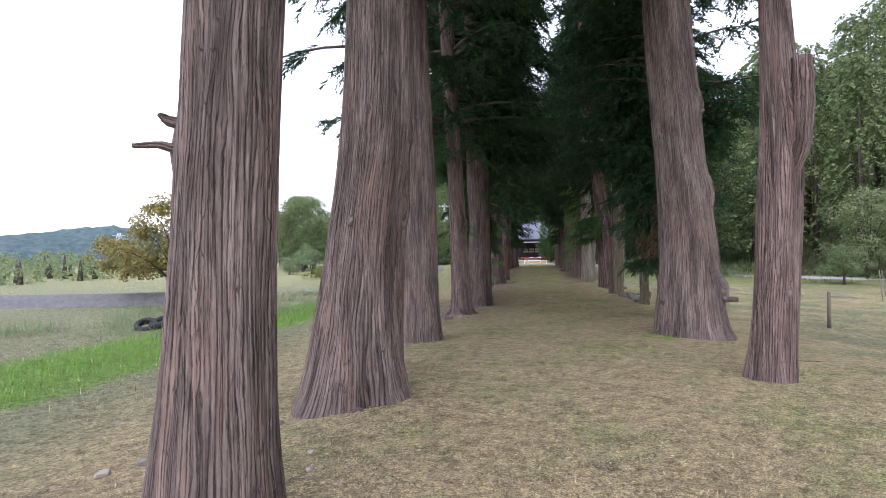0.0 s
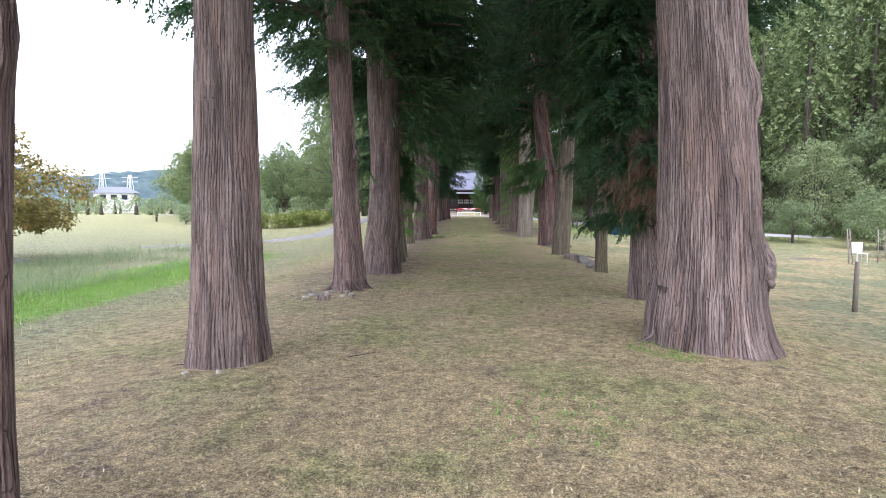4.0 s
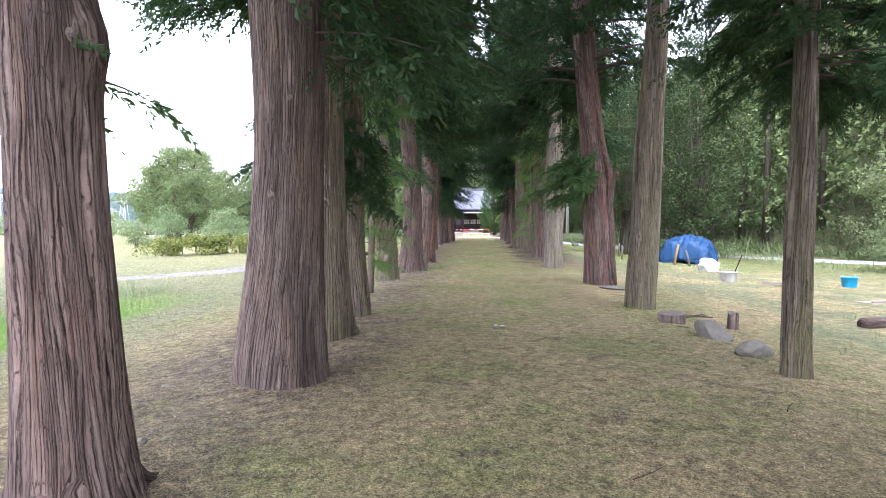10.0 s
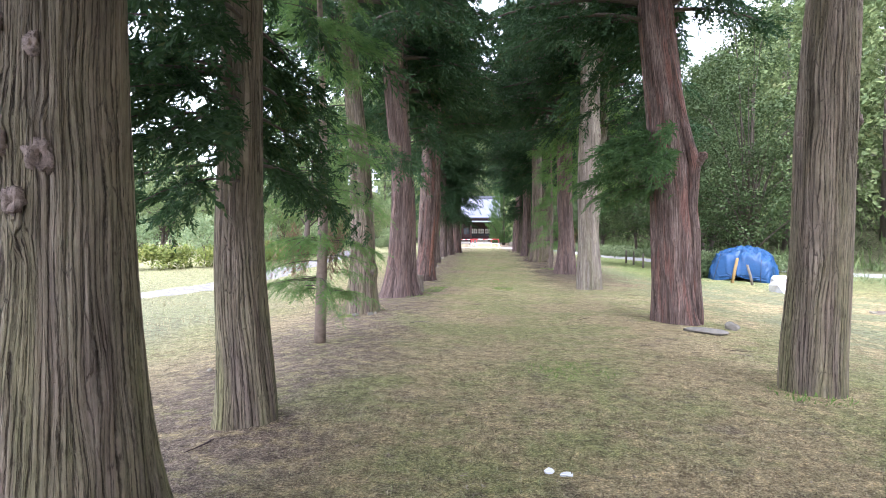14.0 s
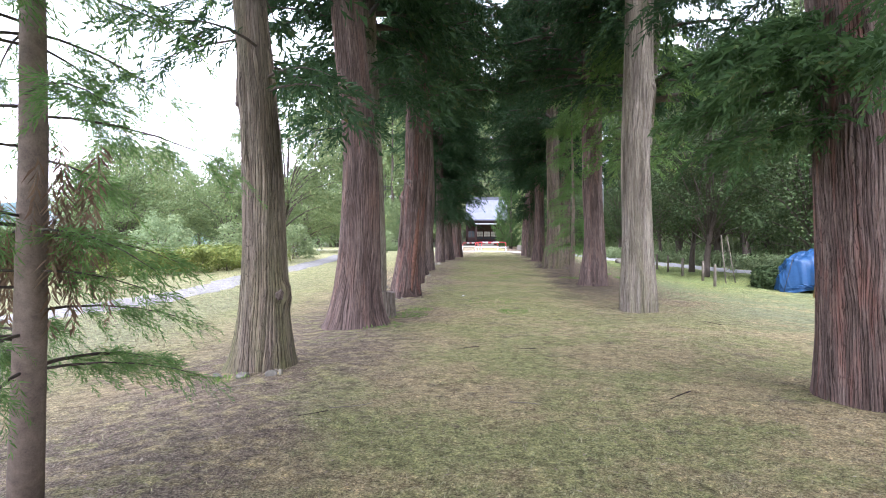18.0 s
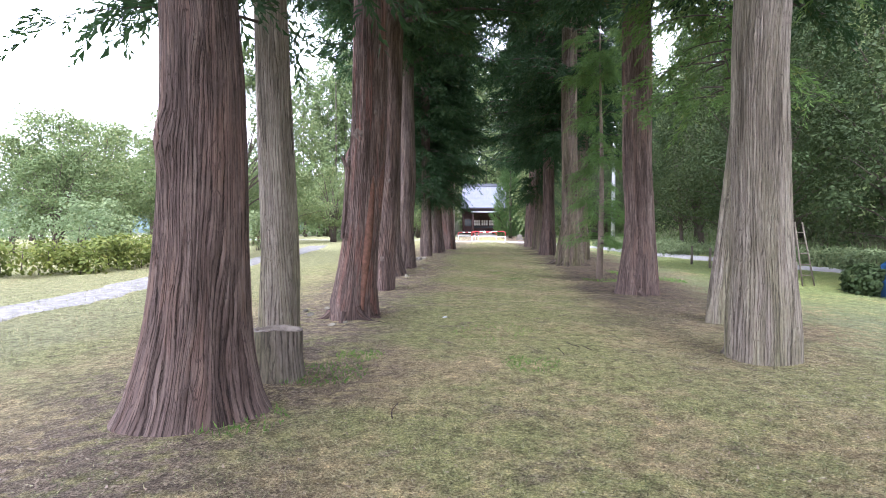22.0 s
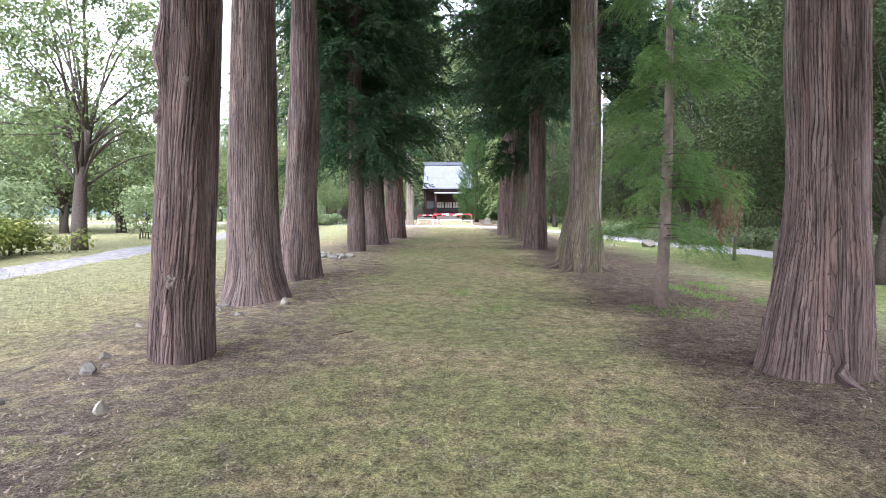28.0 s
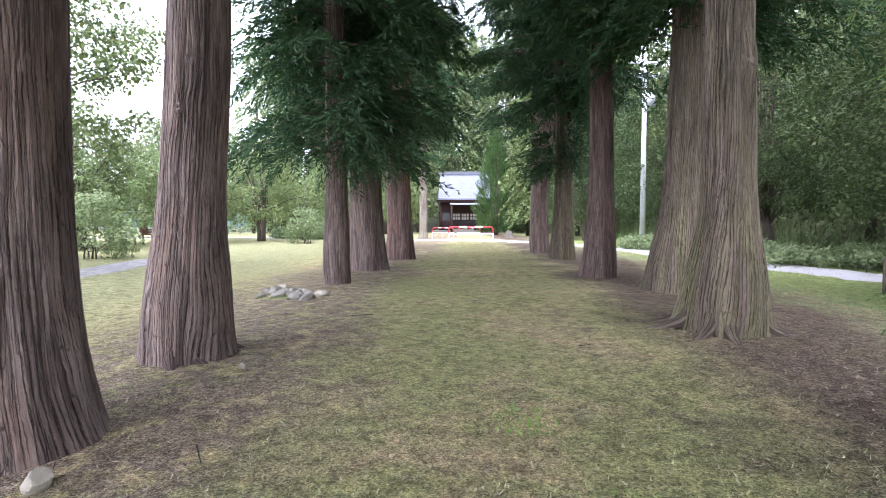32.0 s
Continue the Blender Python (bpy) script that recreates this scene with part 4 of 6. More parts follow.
low_foliage(tree_at(-2.59, 30.95), 316, 3.4, 5.4, 2.3, 16, 0.36, CEDAR, 22, 0.037, sector=(-2.5, 0.9))
low_foliage(tree_at(-2.13, 36.1), 313, 3.8, 7.0, 2.3, 26, 0.55, CEDAR, 18, 0.050)
low_foliage(tree_at(3.89, 39.43), 314, 3.4, 7.5, 1.6, 40, 0.4, CEDAR_LIGHT, 18, 0.043)


low_foliage(tree_at(-2.18, 11.0), 318, 4.5, 6.8, 2.1, 26, 0.34, CEDAR, 22, 0.05, sector=(math.pi, 0.9))
low_foliage(tree_at(-2.06, 6.25), 319, 3.7, 5.0, 1.7, 12, 0.3, CEDAR, 22, 0.05, sector=(math.pi, 0.8))
low_foliage(tree_at(-2.11, 16.4), 323, 2.1, 2.6, 0.55, 14, 0.2, CEDAR_MID, 20, 0.05, sector=(0.0, 0.9))


def sapling(x, y, height, r, low, reach, count, seed, label, tufts=(), top_reach=0.3):
    ob = thing("young_cedar", x, y, gz(x, y), label, "tree")
    k = np.linspace(0, 1, 9)[:, None]
    pts = np.array([0, 0, 1.0]) * k * height + np.array([0.05, 0.03, 0]) * np.sin(k * 5)
    pts[0, 2] = -0.1
    joined_tubes("trunk", [(pts, r * np.linspace(1.3, 0.15, 9))], YOUNG_BARK, ob, seg=12)
    low_foliage(ob, seed, low, height, reach, count, 0.21, CEDAR_LIGHT, 26, 0.023, "crown", rise=0.12, top_reach=top_reach, wood=0.012, full=2.3)
    if tufts:
        dead_tufts(ob, tufts, seed + 1, 0.4)
    return ob


sapling(-2.42, 27.2, 8.2, 0.07, 0.75, 1.2, 110, 320, "young cedar with feathery light green branches", [(0.2, 0.1, 1.7), (-0.45, 0.2, 1.55)], 0.8)
sapling(3.12, 45.6, 7.0, 0.07, 0.95, 0.95, 95, 322, "young cedar with feathery branches and a dead brown tuft", [(0.95, 0.3, 1.75), (1.0, 0.35, 1.6)], 0.9)


# ---- broad-leaved trees ----
def broad(name, x, y, seed, height, spread, trunk_h, trunk_r, clumps, per, leaf, clump_r, mat, label, group="", lean=0.0, stems=1):
    ob = thing(name, x, y, gz(x, y), label, "tree" if height > 2.2 else "bush", group)
    (v, f), tr, lm = broad_tree(seed, height, spread, trunk_h, trunk_r, clumps, per, leaf, clump_r, lean, stems)
    for t in tr:
        joined_tubes("trunk", [t], WOOD_LIMB, ob, seg=12)
    tagged(joined_tubes("crown_wood", lm, WOOD_LIMB, ob, seg=6), kind="stuff")
    sheet("crown", v, f, mat, ob, smooth=False)
    return ob


def repeat(ob, spots, turn_step=77.0):
    for i, (x, y, s) in enumerate(spots):
        c = copy_thing(ob, pose(x, y, gz(x, y), 0, 0, turn_step * (i + 1)))
        c.matrix_basis = c.matrix_basis @ Matrix.Scale(s, 4)


broad("persimmon_tree", -16.2, 24.0, 401, 4.6, 3.1, 1.2, 0.2, 90, 190, 0.13, 0.55, AUTUMN, "persimmon tree turning orange above fallen leaves", lean=-0.3)
orch = broad("orchard_tree", -21, 52, 402, 2.7, 1.5, 0.8, 0.09, 26, 70, 0.13, 0.5, BROAD_PALE, "small orchard tree with pale green leaves", "orchard trees", stems=2)
repeat(orch, [(-17.3, 53, 0.95), (-24, 57, 1.0), (-27.5, 55, 0.9)])
big = broad("cherry_tree", -27, 64, 403, 8.4, 5.0, 1.8, 0.3, 120, 130, 0.18, 0.9, BROAD, "large cherry tree with grey-green leaves", "cherry trees", stems=2)
repeat(big, [(-20, 67, 0.85), (-16.5, 74, 0.8), (-33, 78, 1.15), (-30, 72, 1.1), (-20, 84, 0.95), (-13.5, 88, 0.75), (-9.5, 112, 0.9)])
spread = broad("spreading_cherry_tree", -13.6, 80, 404, 6.6, 4.0, 1.5, 0.22, 110, 125, 0.15, 0.7, BROAD, "low spreading cherry tree with dark trunk", "low cherry trees", stems=3)
repeat(spread, [(-17.5, 68, 0.9), (-22.5, 72, 1.0), (-10.2, 92, 0.95), (-24, 60, 0.85), (-26.5, 62, 0.95)])
broad("leaning_cherry_tree", -11.6, 55.5, 405, 9.5, 4.6, 3.0, 0.2, 170, 150, 0.12, 0.55, BROAD, "tall leaning cherry tree with open crown", lean=0.5)
bush = broad("garden_bush", -15.5, 58, 406, 2.2, 1.5, 0.3, 0.06, 34, 80, 0.14, 0.5, BROAD_PALE, "pale green rounded garden bush", "garden bushes", stems=4)
repeat(bush, [(-19.5, 57.5, 1.2), (-13.0, 62, 1.0), (-22.5, 50.5, 0.7), (-9.5, 76, 0.9)])
road_tree = broad("roadside_maple", 9.6, 50.3, 407, 11.5, 3.6, 2.2, 0.13, 150, 160, 0.105, 0.62, BROAD_DARK, "dark green maple with a slim trunk beside the road", "roadside maples")
repeat(road_tree, [(10.1, 53.6, 0.95), (14.8, 58.6, 1.05), (13.6, 71, 0.9)])
shade = broad("dark_evergreen", 13.6, 48.6, 408, 13.5, 3.8, 1.6, 0.2, 170, 130, 0.15, 0.8, BROAD_DARK, "dark evergreen tree overhanging the tarpaulin hut", "dark evergreens")
repeat(shade, [(14.5, 62, 1.05), (18, 66, 1.2), (12.0, 78, 1.0), (16, 74, 1.2), (9.5, 90, 1.0), (13, 98, 1.2)])
shrub = broad("orchard_shrub", 21, 33, 409, 2.6, 1.7, 0.7, 0.08, 50, 110, 0.1, 0.42, BROAD_PALE, "pale green orchard shrub in a row", "orchard shrubs", stems=2)
repeat(shrub, [(25, 31, 1.05), (23, 38, 1.1), (28, 36, 1.2), (20.5, 42, 0.95), (26, 43, 1.2), (30, 30, 1.1), (24, 26, 1.0), (29, 24, 1.1), (33, 34, 1.2), (31, 42, 1.2), (27, 19, 1.0)])
pale_tree = broad("pale_willow", 25.0, 48.0, 410, 6.5, 3.4, 1.4, 0.15, 100, 130, 0.14, 0.75, BROAD_PALE, "pale green willow at the field edge", "pale field trees")
repeat(pale_tree, [(31, 50, 1.1), (35, 40, 1.0), (36, 28, 0.95)])


def hedge(name, line, height, width, seed, label, mat=HEDGE):
    """A loose flowering hedge along a line."""
    rng = np.random.default_rng(seed)
    c = np.array(line, dtype=float)
    t = rng.uniform(0, len(c) - 1, 170)
    px, py = np.interp(t, np.arange(len(c)), c[:, 0]), np.interp(t, np.arange(len(c)), c[:, 1])
    px, py = px + rng.normal(size=170) * width * 0.3, py + rng.normal(size=170) * width * 0.3
    z = ground_z(px, py)
    x0, y0 = c[len(c) // 2]
    ob = thing(name, x0, y0, gz(x0, y0), label, "hedge")
    cen = np.stack([px - x0, py - y0, z - gz(x0, y0) + rng.uniform(0.15, 0.75, 170) * height], -1)
    v, f = leaf_cloud(cen, np.full(170, 0.42), 90, 0.13, rng)
    v[:, 2] = np.maximum(v[:, 2], -0.3)
    sheet("foliage", v, f, mat, ob, smooth=False)
    stems_ = [([(a - 0.05, b, zz - 0.5), (a, b, zz)], [0.02, 0.012]) for a, b, zz in cen[::4]]
    tagged(joined_tubes("stem_work", stems_, WOOD_LIMB, ob, seg=5), kind="stuff")
    return ob


hedge("flowering_hedge", [(-17, 43.5), (-13.6, 46.5), (-12.2, 50.0), (-12.3, 54)], 1.2, 1.9, 420, "loose yellow-flowered hedge beside the gravel track")
hedge("weedy_bank", [(11.5, 62), (10, 68), (8.8, 74)], 0.7, 1.6, 421, "tangle of pale weeds on the bank across the road", BROAD_PALE)
hedge("weedy_verge", [(15.4, 50), (14.6, 56), (13, 63)], 0.8, 1.8, 422, "tangle of tall pale weeds beyond the road", BROAD_PALE)


# ---- the blue tarpaulin hut ----
def tarp_hut():
    ob = thing("tarpaulin_hut", 11.6, 45.2, gz(11.6, 45.2), "low hut covered with creased blue tarpaulin", "shelter", turn=-30)
    rng = np.random.default_rng(8)
    tab = lattice(24, 24, rng)

    def ridge(u, v, k):
        return np.abs(2 * grain(tab, u * k, v * k) - 1)

    def shell(name, y0, y1, mat, size, label):
        nt, nl = 130, 90
        T, K = np.meshgrid(np.linspace(0, math.pi, nt), np.linspace(-1, 1, nl))
        endf = np.clip(1 - np.abs(K) ** 5, 0, 1) ** 0.5
        wr = 0.1 * (grain(tab, T * 3, K * 3) - 0.5) - 0.11 * ridge(T + K * 0.6, K * 0.8, 3.3) - 0.085 * ridge(T * 0.5 - K, K + T, 5.1) - 0.03 * ridge(T, K * 2, 9.0)
        R = size * (1.06 + wr)
        sag = 0.06 * np.cos(K * 7) * np.sin(T) ** 2
        X = np.cos(T) * R * 1.5 * (0.8 + 0.2 * endf)
        Z = np.sin(T) ** 0.6 * (R * 1.7 + sag) * (0.25 + 0.75 * endf) - 0.08
        Y = (y0 + y1) / 2 + K * (y1 - y0) / 2 + 0.1 * (grain(tab, T * 6, K * 6) - 0.5) - 0.06 * ridge(T, K, 6.0)
        v = np.stack([X, Y, Z], -1).reshape(-1, 3)
        i, j = np.meshgrid(np.arange(nl - 1), np.arange(nt - 1), indexing="ij")
        f = (i * nt + j).ravel()
        sheet(name, v, np.stack([f, f + 1, f + nt + 1, f + nt], -1), mat, ob, label)
        for row in (0, nl - 1):
            ring = v[row * nt:(row + 1) * nt]
            c = ring.mean(0)
            c[2] *= 0.8
            rows_ = [ring + (c - ring) * q + np.array([0, 0.1, 0]) * (ridge(np.linspace(0, 3, nt), np.full(nt, q * 2), 4.0) - 0.4)[:, None] * min(q * 4, 1) for q in np.linspace(0, 0.995, 16)]
            i, j = np.meshgrid(np.arange(15), np.arange(nt - 1), indexing="ij")
            f = (i * nt + j).ravel()
            q4 = np.stack([f, f + 1, f + nt + 1, f + nt], -1)
            sheet("end_flap", np.concatenate(rows_), q4 if row else q4[:, ::-1], mat, ob)

    shell("cover", -1.5, 1.3, TARP, 0.87, "bright blue creased tarpaulin")
    shell("rear_cover", 0.9, 2.2, TARP_DARK, 0.81, "dark faded tarpaulin")
    for i, (a, b) in enumerate([((-1.0, -1.6, -0.05), (-0.75, -1.35, 1.15)), ((0.8, -1.6, -0.05), (0.8, -1.4, 0.9))]):
        bar("rope", a, b, 0.012, CABLE, ob)
    return ob


tarp_hut()


def post(name, x, y, h, r, mat, label, group="", lean=(0, 0), rail=False):
    ob = thing(name, x, y, gz(x, y), label, "post", group)
    pts = [(0, 0, -0.15), (lean[0] * 0.5, lean[1] * 0.5, h * 0.5), (lean[0], lean[1], h)]
    joined_tubes("shaft", [(pts, [r * 1.05, r, r * 0.9])], mat, ob, seg=10)
    joined_tubes("cut_top", [([(lean[0], lean[1], h - 0.002), (lean[0], lean[1], h + 0.012)], [r * 0.88, r * 0.8])], CUT_WOOD, ob, seg=10)
    return ob


post("leaning_post", 10.0, 42.6, 1.0, 0.06, YELLOW_WOOD, "leaning yellow wooden post beside the hut", lean=(0.25, 0.1))
post("leaning_post", 10.7, 42.3, 0.8, 0.05, POST_WOOD, "grey wooden post leaning beside the hut", lean=(-0.2, 0.1))
for x, y in [(8.65, 50.5), (8.6, 47.9), (8.95, 55.5), (8.75, 52.9), (8.2, 45.6)]:
    post("fence_post", x, y, 0.78, 0.05, POST_WOOD, "short weathered wooden fence post on the verge", "verge posts")
post("field_stake", 7.6, 16.4, 0.95, 0.045, POST_WOOD, "thin weathered wooden stake in the field")
post("field_stake", 7.4, 20.3, 0.75, 0.05, POST_WOOD, "leaning weathered stake in the field", lean=(0.2, 0.1))


def ladder(x, y, h, turn, tilt, label, mat=POST_WOOD):
    ob = thing("ladder", x, y, gz(x, y), label, "ladder", turn=turn)
    top = math.sin(radians(tilt)) * h, math.cos(radians(tilt)) * h
    for s in (-0.22, 0.22):
        bar("rail", (s, 0, -0.05), (s * 0.6, top[0], top[1]), 0.022, mat, ob)
    for k in range(1, 6):
        f = k / 6
        bar("rung", (-0.22 + 0.09 * f, top[0] * f, top[1] * f), (0.22 - 0.09 * f, top[0] * f, top[1] * f), 0.014, mat, ob)
    return ob


ladder(9.4, 47.2, 1.9, 20, 12, "thin orchard ladder leaning by the hut")
ladder(16.6, 30.5, 1.5, 40, 6, "pale orchard ladder standing in the garden", CUT_WOOD)
ladder(18.6, 31.5, 1.5, 10, 6, "pale orchard ladder standing in the garden", CUT_WOOD)


def lump(name, x, y, rx, ry, rz, mat, label, category, seed, group="", sink=0.25, rough=0.35, flat=False, z=None):
    """A weathered stone or a heap: a faceted, uneven lump that sits in the ground."""
    rng = np.random.default_rng(seed)
    bm = bmesh.new()
    bmesh.ops.create_icosphere(bm, subdivisions=3, radius=1.0)
    cuts = [(Vector(rng.normal(size=3)).normalized(), rng.uniform(0.55, 0.85)) for _ in range(9)]
    for v in bm.verts:
        p = v.co.copy()
        for nrm, d in cuts:
            e = p.dot(nrm) - d
            if e > 0:
                p -= nrm * e * (0.9 if rough > 0.2 else 0.4)
        p *= 1 + rough * 0.25 * noise.noise(p * 3 + Vector((seed, 0, 0)))
        v.co = Vector((p.x * rx, p.y * ry, p.z * rz))
    ob = part(name, bm, mat, smooth=False)
    ob.matrix_basis = pose(x, y, (gz(x, y) if z is None else z) + rz * (0.6 - sink), 0, 0, rng.uniform(0, 360))
    return tagged(ob, label, category, group)


# white sheet heap, tub, bucket, planks in the east field
lump("crumpled_sheet", 10.6, 39.9, 0.62, 0.5, 0.45, WHITE_SHEET, "crumpled white and green plastic sheet in a heap", "plastic sheet", 51, rough=0.9)


def vessel(name, x, y, r, h, mat, label, category, handle=True):
    ob = thing(name, x, y, gz(x, y), label, category)
    prof = [(0.0, 0.01), (r * 0.82, 0.0), (r * 0.86, 0.02), (r, h), (r * 1.07, h), (r * 1.07, h - 0.03), (r * 0.97, h - 0.03), (r * 0.95, h), (r * 0.8, 0.04), (0.0, 0.04)]
    bm = bmesh.new()
    rings = [[bm.verts.new((math.cos(a) * q, math.sin(a) * q, z)) for a in np.linspace(0, 2 * math.pi, 28, endpoint=False)] for q, z in prof[1:-1]]
    for a, b in zip(rings, rings[1:]):
        for i in range(28):
            bm.faces.new((a[i], a[(i + 1) % 28], b[(i + 1) % 28], b[i]))
    bm.faces.new(rings[0][::-1])
    bm.faces.new(rings[-1])
    part("body", bm, mat, ob)
    if handle:
        t = np.linspace(0, math.pi, 14)
        joined_tubes("handle", [(np.stack([np.cos(t) * r * 1.05, 0.02 * t, h - 0.02 + np.sin(t) * 0.05], -1), np.full(14, 0.008))], STEEL, ob, seg=6)
    return ob


vessel("bucket", 14.0, 35.5, 0.27, 0.38, BLUE_PLASTIC, "light blue plastic bucket standing in the field", "bucket")
vessel("white_tub", 9.35, 34.9, 0.3, 0.38, WHITE_SHEET, "white plastic tub with a dark stick in it", "tub", False)
bar_ob = thing("stick", 9.48, 34.95, gz(9.48, 34.95), "dark stick leaning in the white tub", "stick")
bar("shaft", (0, 0, 0.05), (0.42, 0.1, 1.0), 0.02, WOOD_DARK, bar_ob)
for i, (x, y, w, d, t) in enumerate([(11.8, 30.1, 2.3, 0.5, 20), (10.9, 34.8, 1.0, 0.35, -15), (9.0, 24.5, 0.7, 0.25, 40), (15.0, 31.0, 1.3, 0.3, -30)]):
    pl = thing("board", x, y, gz(x, y) + 0.02, "pale weathered board lying in the field", "board", "boards in the field", turn=t)
    boxed("plank", (-w / 2, -d / 2, 0, w / 2, d / 2, 0.045), STONE_PALE, pl, bevel=0.008)
    boxed("batten", (-w / 2 + 0.1, -d / 2 + 0.03, 0.047, w / 2 - 0.12, -d / 2 + 0.1, 0.085), CUT_WOOD, pl, bevel=0.006)
seat = thing("white_garden_seat", 17.4, 31.2, gz(17.4, 31.2), "small white seat standing between orchard ladders", "chair")
boxed("seat", (-0.25, -0.22, 0.42, 0.25, 0.22, 0.46), WHITE_SHEET, seat)
boxed("backrest", (-0.25, 0.19, 0.46, 0.25, 0.24, 0.92), WHITE_SHEET, seat)
for sx in (-0.22, 0.22):
    for sy in (-0.19, 0.19):
        bar("leg", (sx, sy, -0.03), (sx, sy, 0.43), 0.02, WHITE_SHEET, seat)


# ---- stumps and logs ----
def stump(x, y, r, h, label, seed, hollow=True, bark_kind="grey"):
    ob = thing("tree_stump", x, y, gz(x, y) - 0.03, label, "tree stump")
    rng = np.random.default_rng(seed)
    seg = 96
    th = np.linspace(0, 2 * math.pi, seg, endpoint=False)
    hs = np.linspace(-0.1, h, 14)
    T, H = np.meshgrid(th, hs)
    tab, tab3 = lattice(16, 16, rng), lattice(5, 4, rng)
    lip = grain(tab3, T / (2 * math.pi) * 5, 0 * H + 2.5)
    R = r * (1 + 0.35 * np.exp(-np.clip(H, 0, None) / 0.2) * grain(tab3, T / (2 * math.pi) * 5, 0 * H)) + 0.03 * (np.abs(grain(tab, T / (2 * math.pi) * 16, H * 2) - 0.5))
    Z = H + (H / h) * 0.07 * (lip - 0.5)
    i, j = np.meshgrid(np.arange(13), np.arange(seg), indexing="ij")
    q = np.stack([i * seg + j, i * seg + (j + 1) % seg, (i + 1) * seg + (j + 1) % seg, (i + 1) * seg + j], -1).reshape(-1, 4)
    wall = sheet("bark_wall", np.stack([np.cos(T) * R, np.sin(T) * R, Z], -1).reshape(-1, 3), q, BARK[bark_kind], ob)
    bark_map(wall, (T / (2 * math.pi) * max(8, int(2 * math.pi * r / 0.06))).ravel(), H.ravel(), q)
    rad = np.array([1.0, 0.92, 0.8, 0.72, 0.6, 0.0001])
    dep = np.array([0, 0.012, 0.0, -0.16 if hollow else 0.0, -0.3 if hollow else 0.005, -0.32 if hollow else 0.0])
    top = [np.stack([np.cos(th) * R[-1] * a, np.sin(th) * R[-1] * a, Z[-1] + d + 0.006 * rng.normal(size=seg)], -1) for a, d in zip(rad, dep)]
    i, j = np.meshgrid(np.arange(5), np.arange(seg), indexing="ij")
    q = np.stack([i * seg + j, i * seg + (j + 1) % seg, (i + 1) * seg + (j + 1) % seg, (i + 1) * seg + j], -1).reshape(-1, 4)
    sheet("cut_face", np.concatenate(top), q, CUT_WOOD, ob)
    return ob


stump(-1.98, 35.42, 0.235, 0.5, "sawn hollow cedar stump leaning against a trunk", 61, True, "pale")
stump(3.45, 23.27, 0.2, 0.17, "low cut stump with weathered rings", 62, False, "grey")
stump(4.3, 22.9, 0.07, 0.28, "thin broken upright stub of a dead trunk", 64, False, "grey")
stump(-2.28, 15.2, 0.11, 0.12, "low grey stump among stones", 63, False, "grey")
for x, y, tn, ln_, r_ in [(7.9, 25.0, 20, 0.6, 0.12)]:
    lg = thing("log", x, y, gz(x, y) + r_ * 0.7, "short dark cut log lying on the grass", "log", "cut logs", turn=tn)
    joined_tubes("bark_wall", [([(-ln_ / 2, 0, 0), (0, 0.02, 0.01), (ln_ / 2, 0, 0)], [r_, r_ * 1.04, r_ * 0.97])], BARK["brown"], lg, seg=20)
    joined_tubes("cut_face", [([(ln_ / 2 - 0.01, 0, 0), (ln_ / 2 + 0.006, 0, 0)], [r_ * 0.9, r_ * 0.88])], CUT_WOOD, lg, seg=20)

# ---- field stones ----
for i, (x, y, a, b, c, m) in enumerate([
    (3.58, 21.9, 0.4, 0.26, 0.24, 0), (3.64, 20.75, 0.3, 0.2, 0.18, 0), (3.7, 28.6, 0.42, 0.2, 0.07, 0), (4.4, 29.2, 0.18, 0.13, 0.12, 0),
    (-2.12, 45.5, 0.13, 0.1, 0.1, 1), (-1.9, 47.5, 0.08, 0.06, 0.05, 1), (-2.84, 42.3, 0.13, 0.1, 0.1, 0), (-2.14, 41.35, 0.1, 0.07, 0.08, 1),
    (-3.1, 45.4, 0.12, 0.1, 0.09, 0), (-2.95, 45.2, 0.1, 0.08, 0.08, 1), (-3.25, 45.1, 0.14, 0.1, 0.08, 0), (-2.9, 44.6, 0.1, 0.08, 0.06, 1),
    (-2.97, 38.7, 0.07, 0.06, 0.05, 1), (-2.23, 38.3, 0.1, 0.07, 0.05, 1), (-2.08, 38.55, 0.06, 0.05, 0.04, 1), (-2.8, 16.1, 0.11, 0.09, 0.07, 0),
    (-2.3, 16.0, 0.09, 0.07, 0.06, 0), (-2.05, 16.03, 0.08, 0.06, 0.05, 1), (-2.6, 15.75, 0.1, 0.08, 0.06, 0), (-2.4, 15.9, 0.07, 0.06, 0.05, 1),
    (-1.67, 4.06, 0.06, 0.045, 0.035, 1), (-1.8, 4.4, 0.05, 0.04, 0.03, 1), (-2.35, 20.7, 0.1, 0.08, 0.07, 1), (-2.6, 21.0, 0.1, 0.07, 0.06, 0),
    (-2.6, 30.4, 0.11, 0.08, 0.07, 0), (-2.3, 30.45, 0.1, 0.08, 0.07, 0), (-2.95, 30.5, 0.12, 0.1, 0.06, 0), (-2.2, 30.5, 0.06, 0.05, 0.07, 1),
    (8.3, 61.5, 0.35, 0.25, 0.28, 0), (-2.45, 10.6, 0.07, 0.05, 0.04, 1), (-2.1, 10.55, 0.07, 0.05, 0.03, 1), (-3.0, 42.8, 0.1, 0.08, 0.07, 0),
]):
    k_ = 0.7 if x < 0 else 0.9
    lump("stone", x, y, a * k_, b * k_, c * k_, STONE_PALE if m else STONE, "pale rough field stone on the ground" if m else "grey rough field stone on the ground", "stone", 700 + i, "field stones")
rs = np.random.default_rng(77)
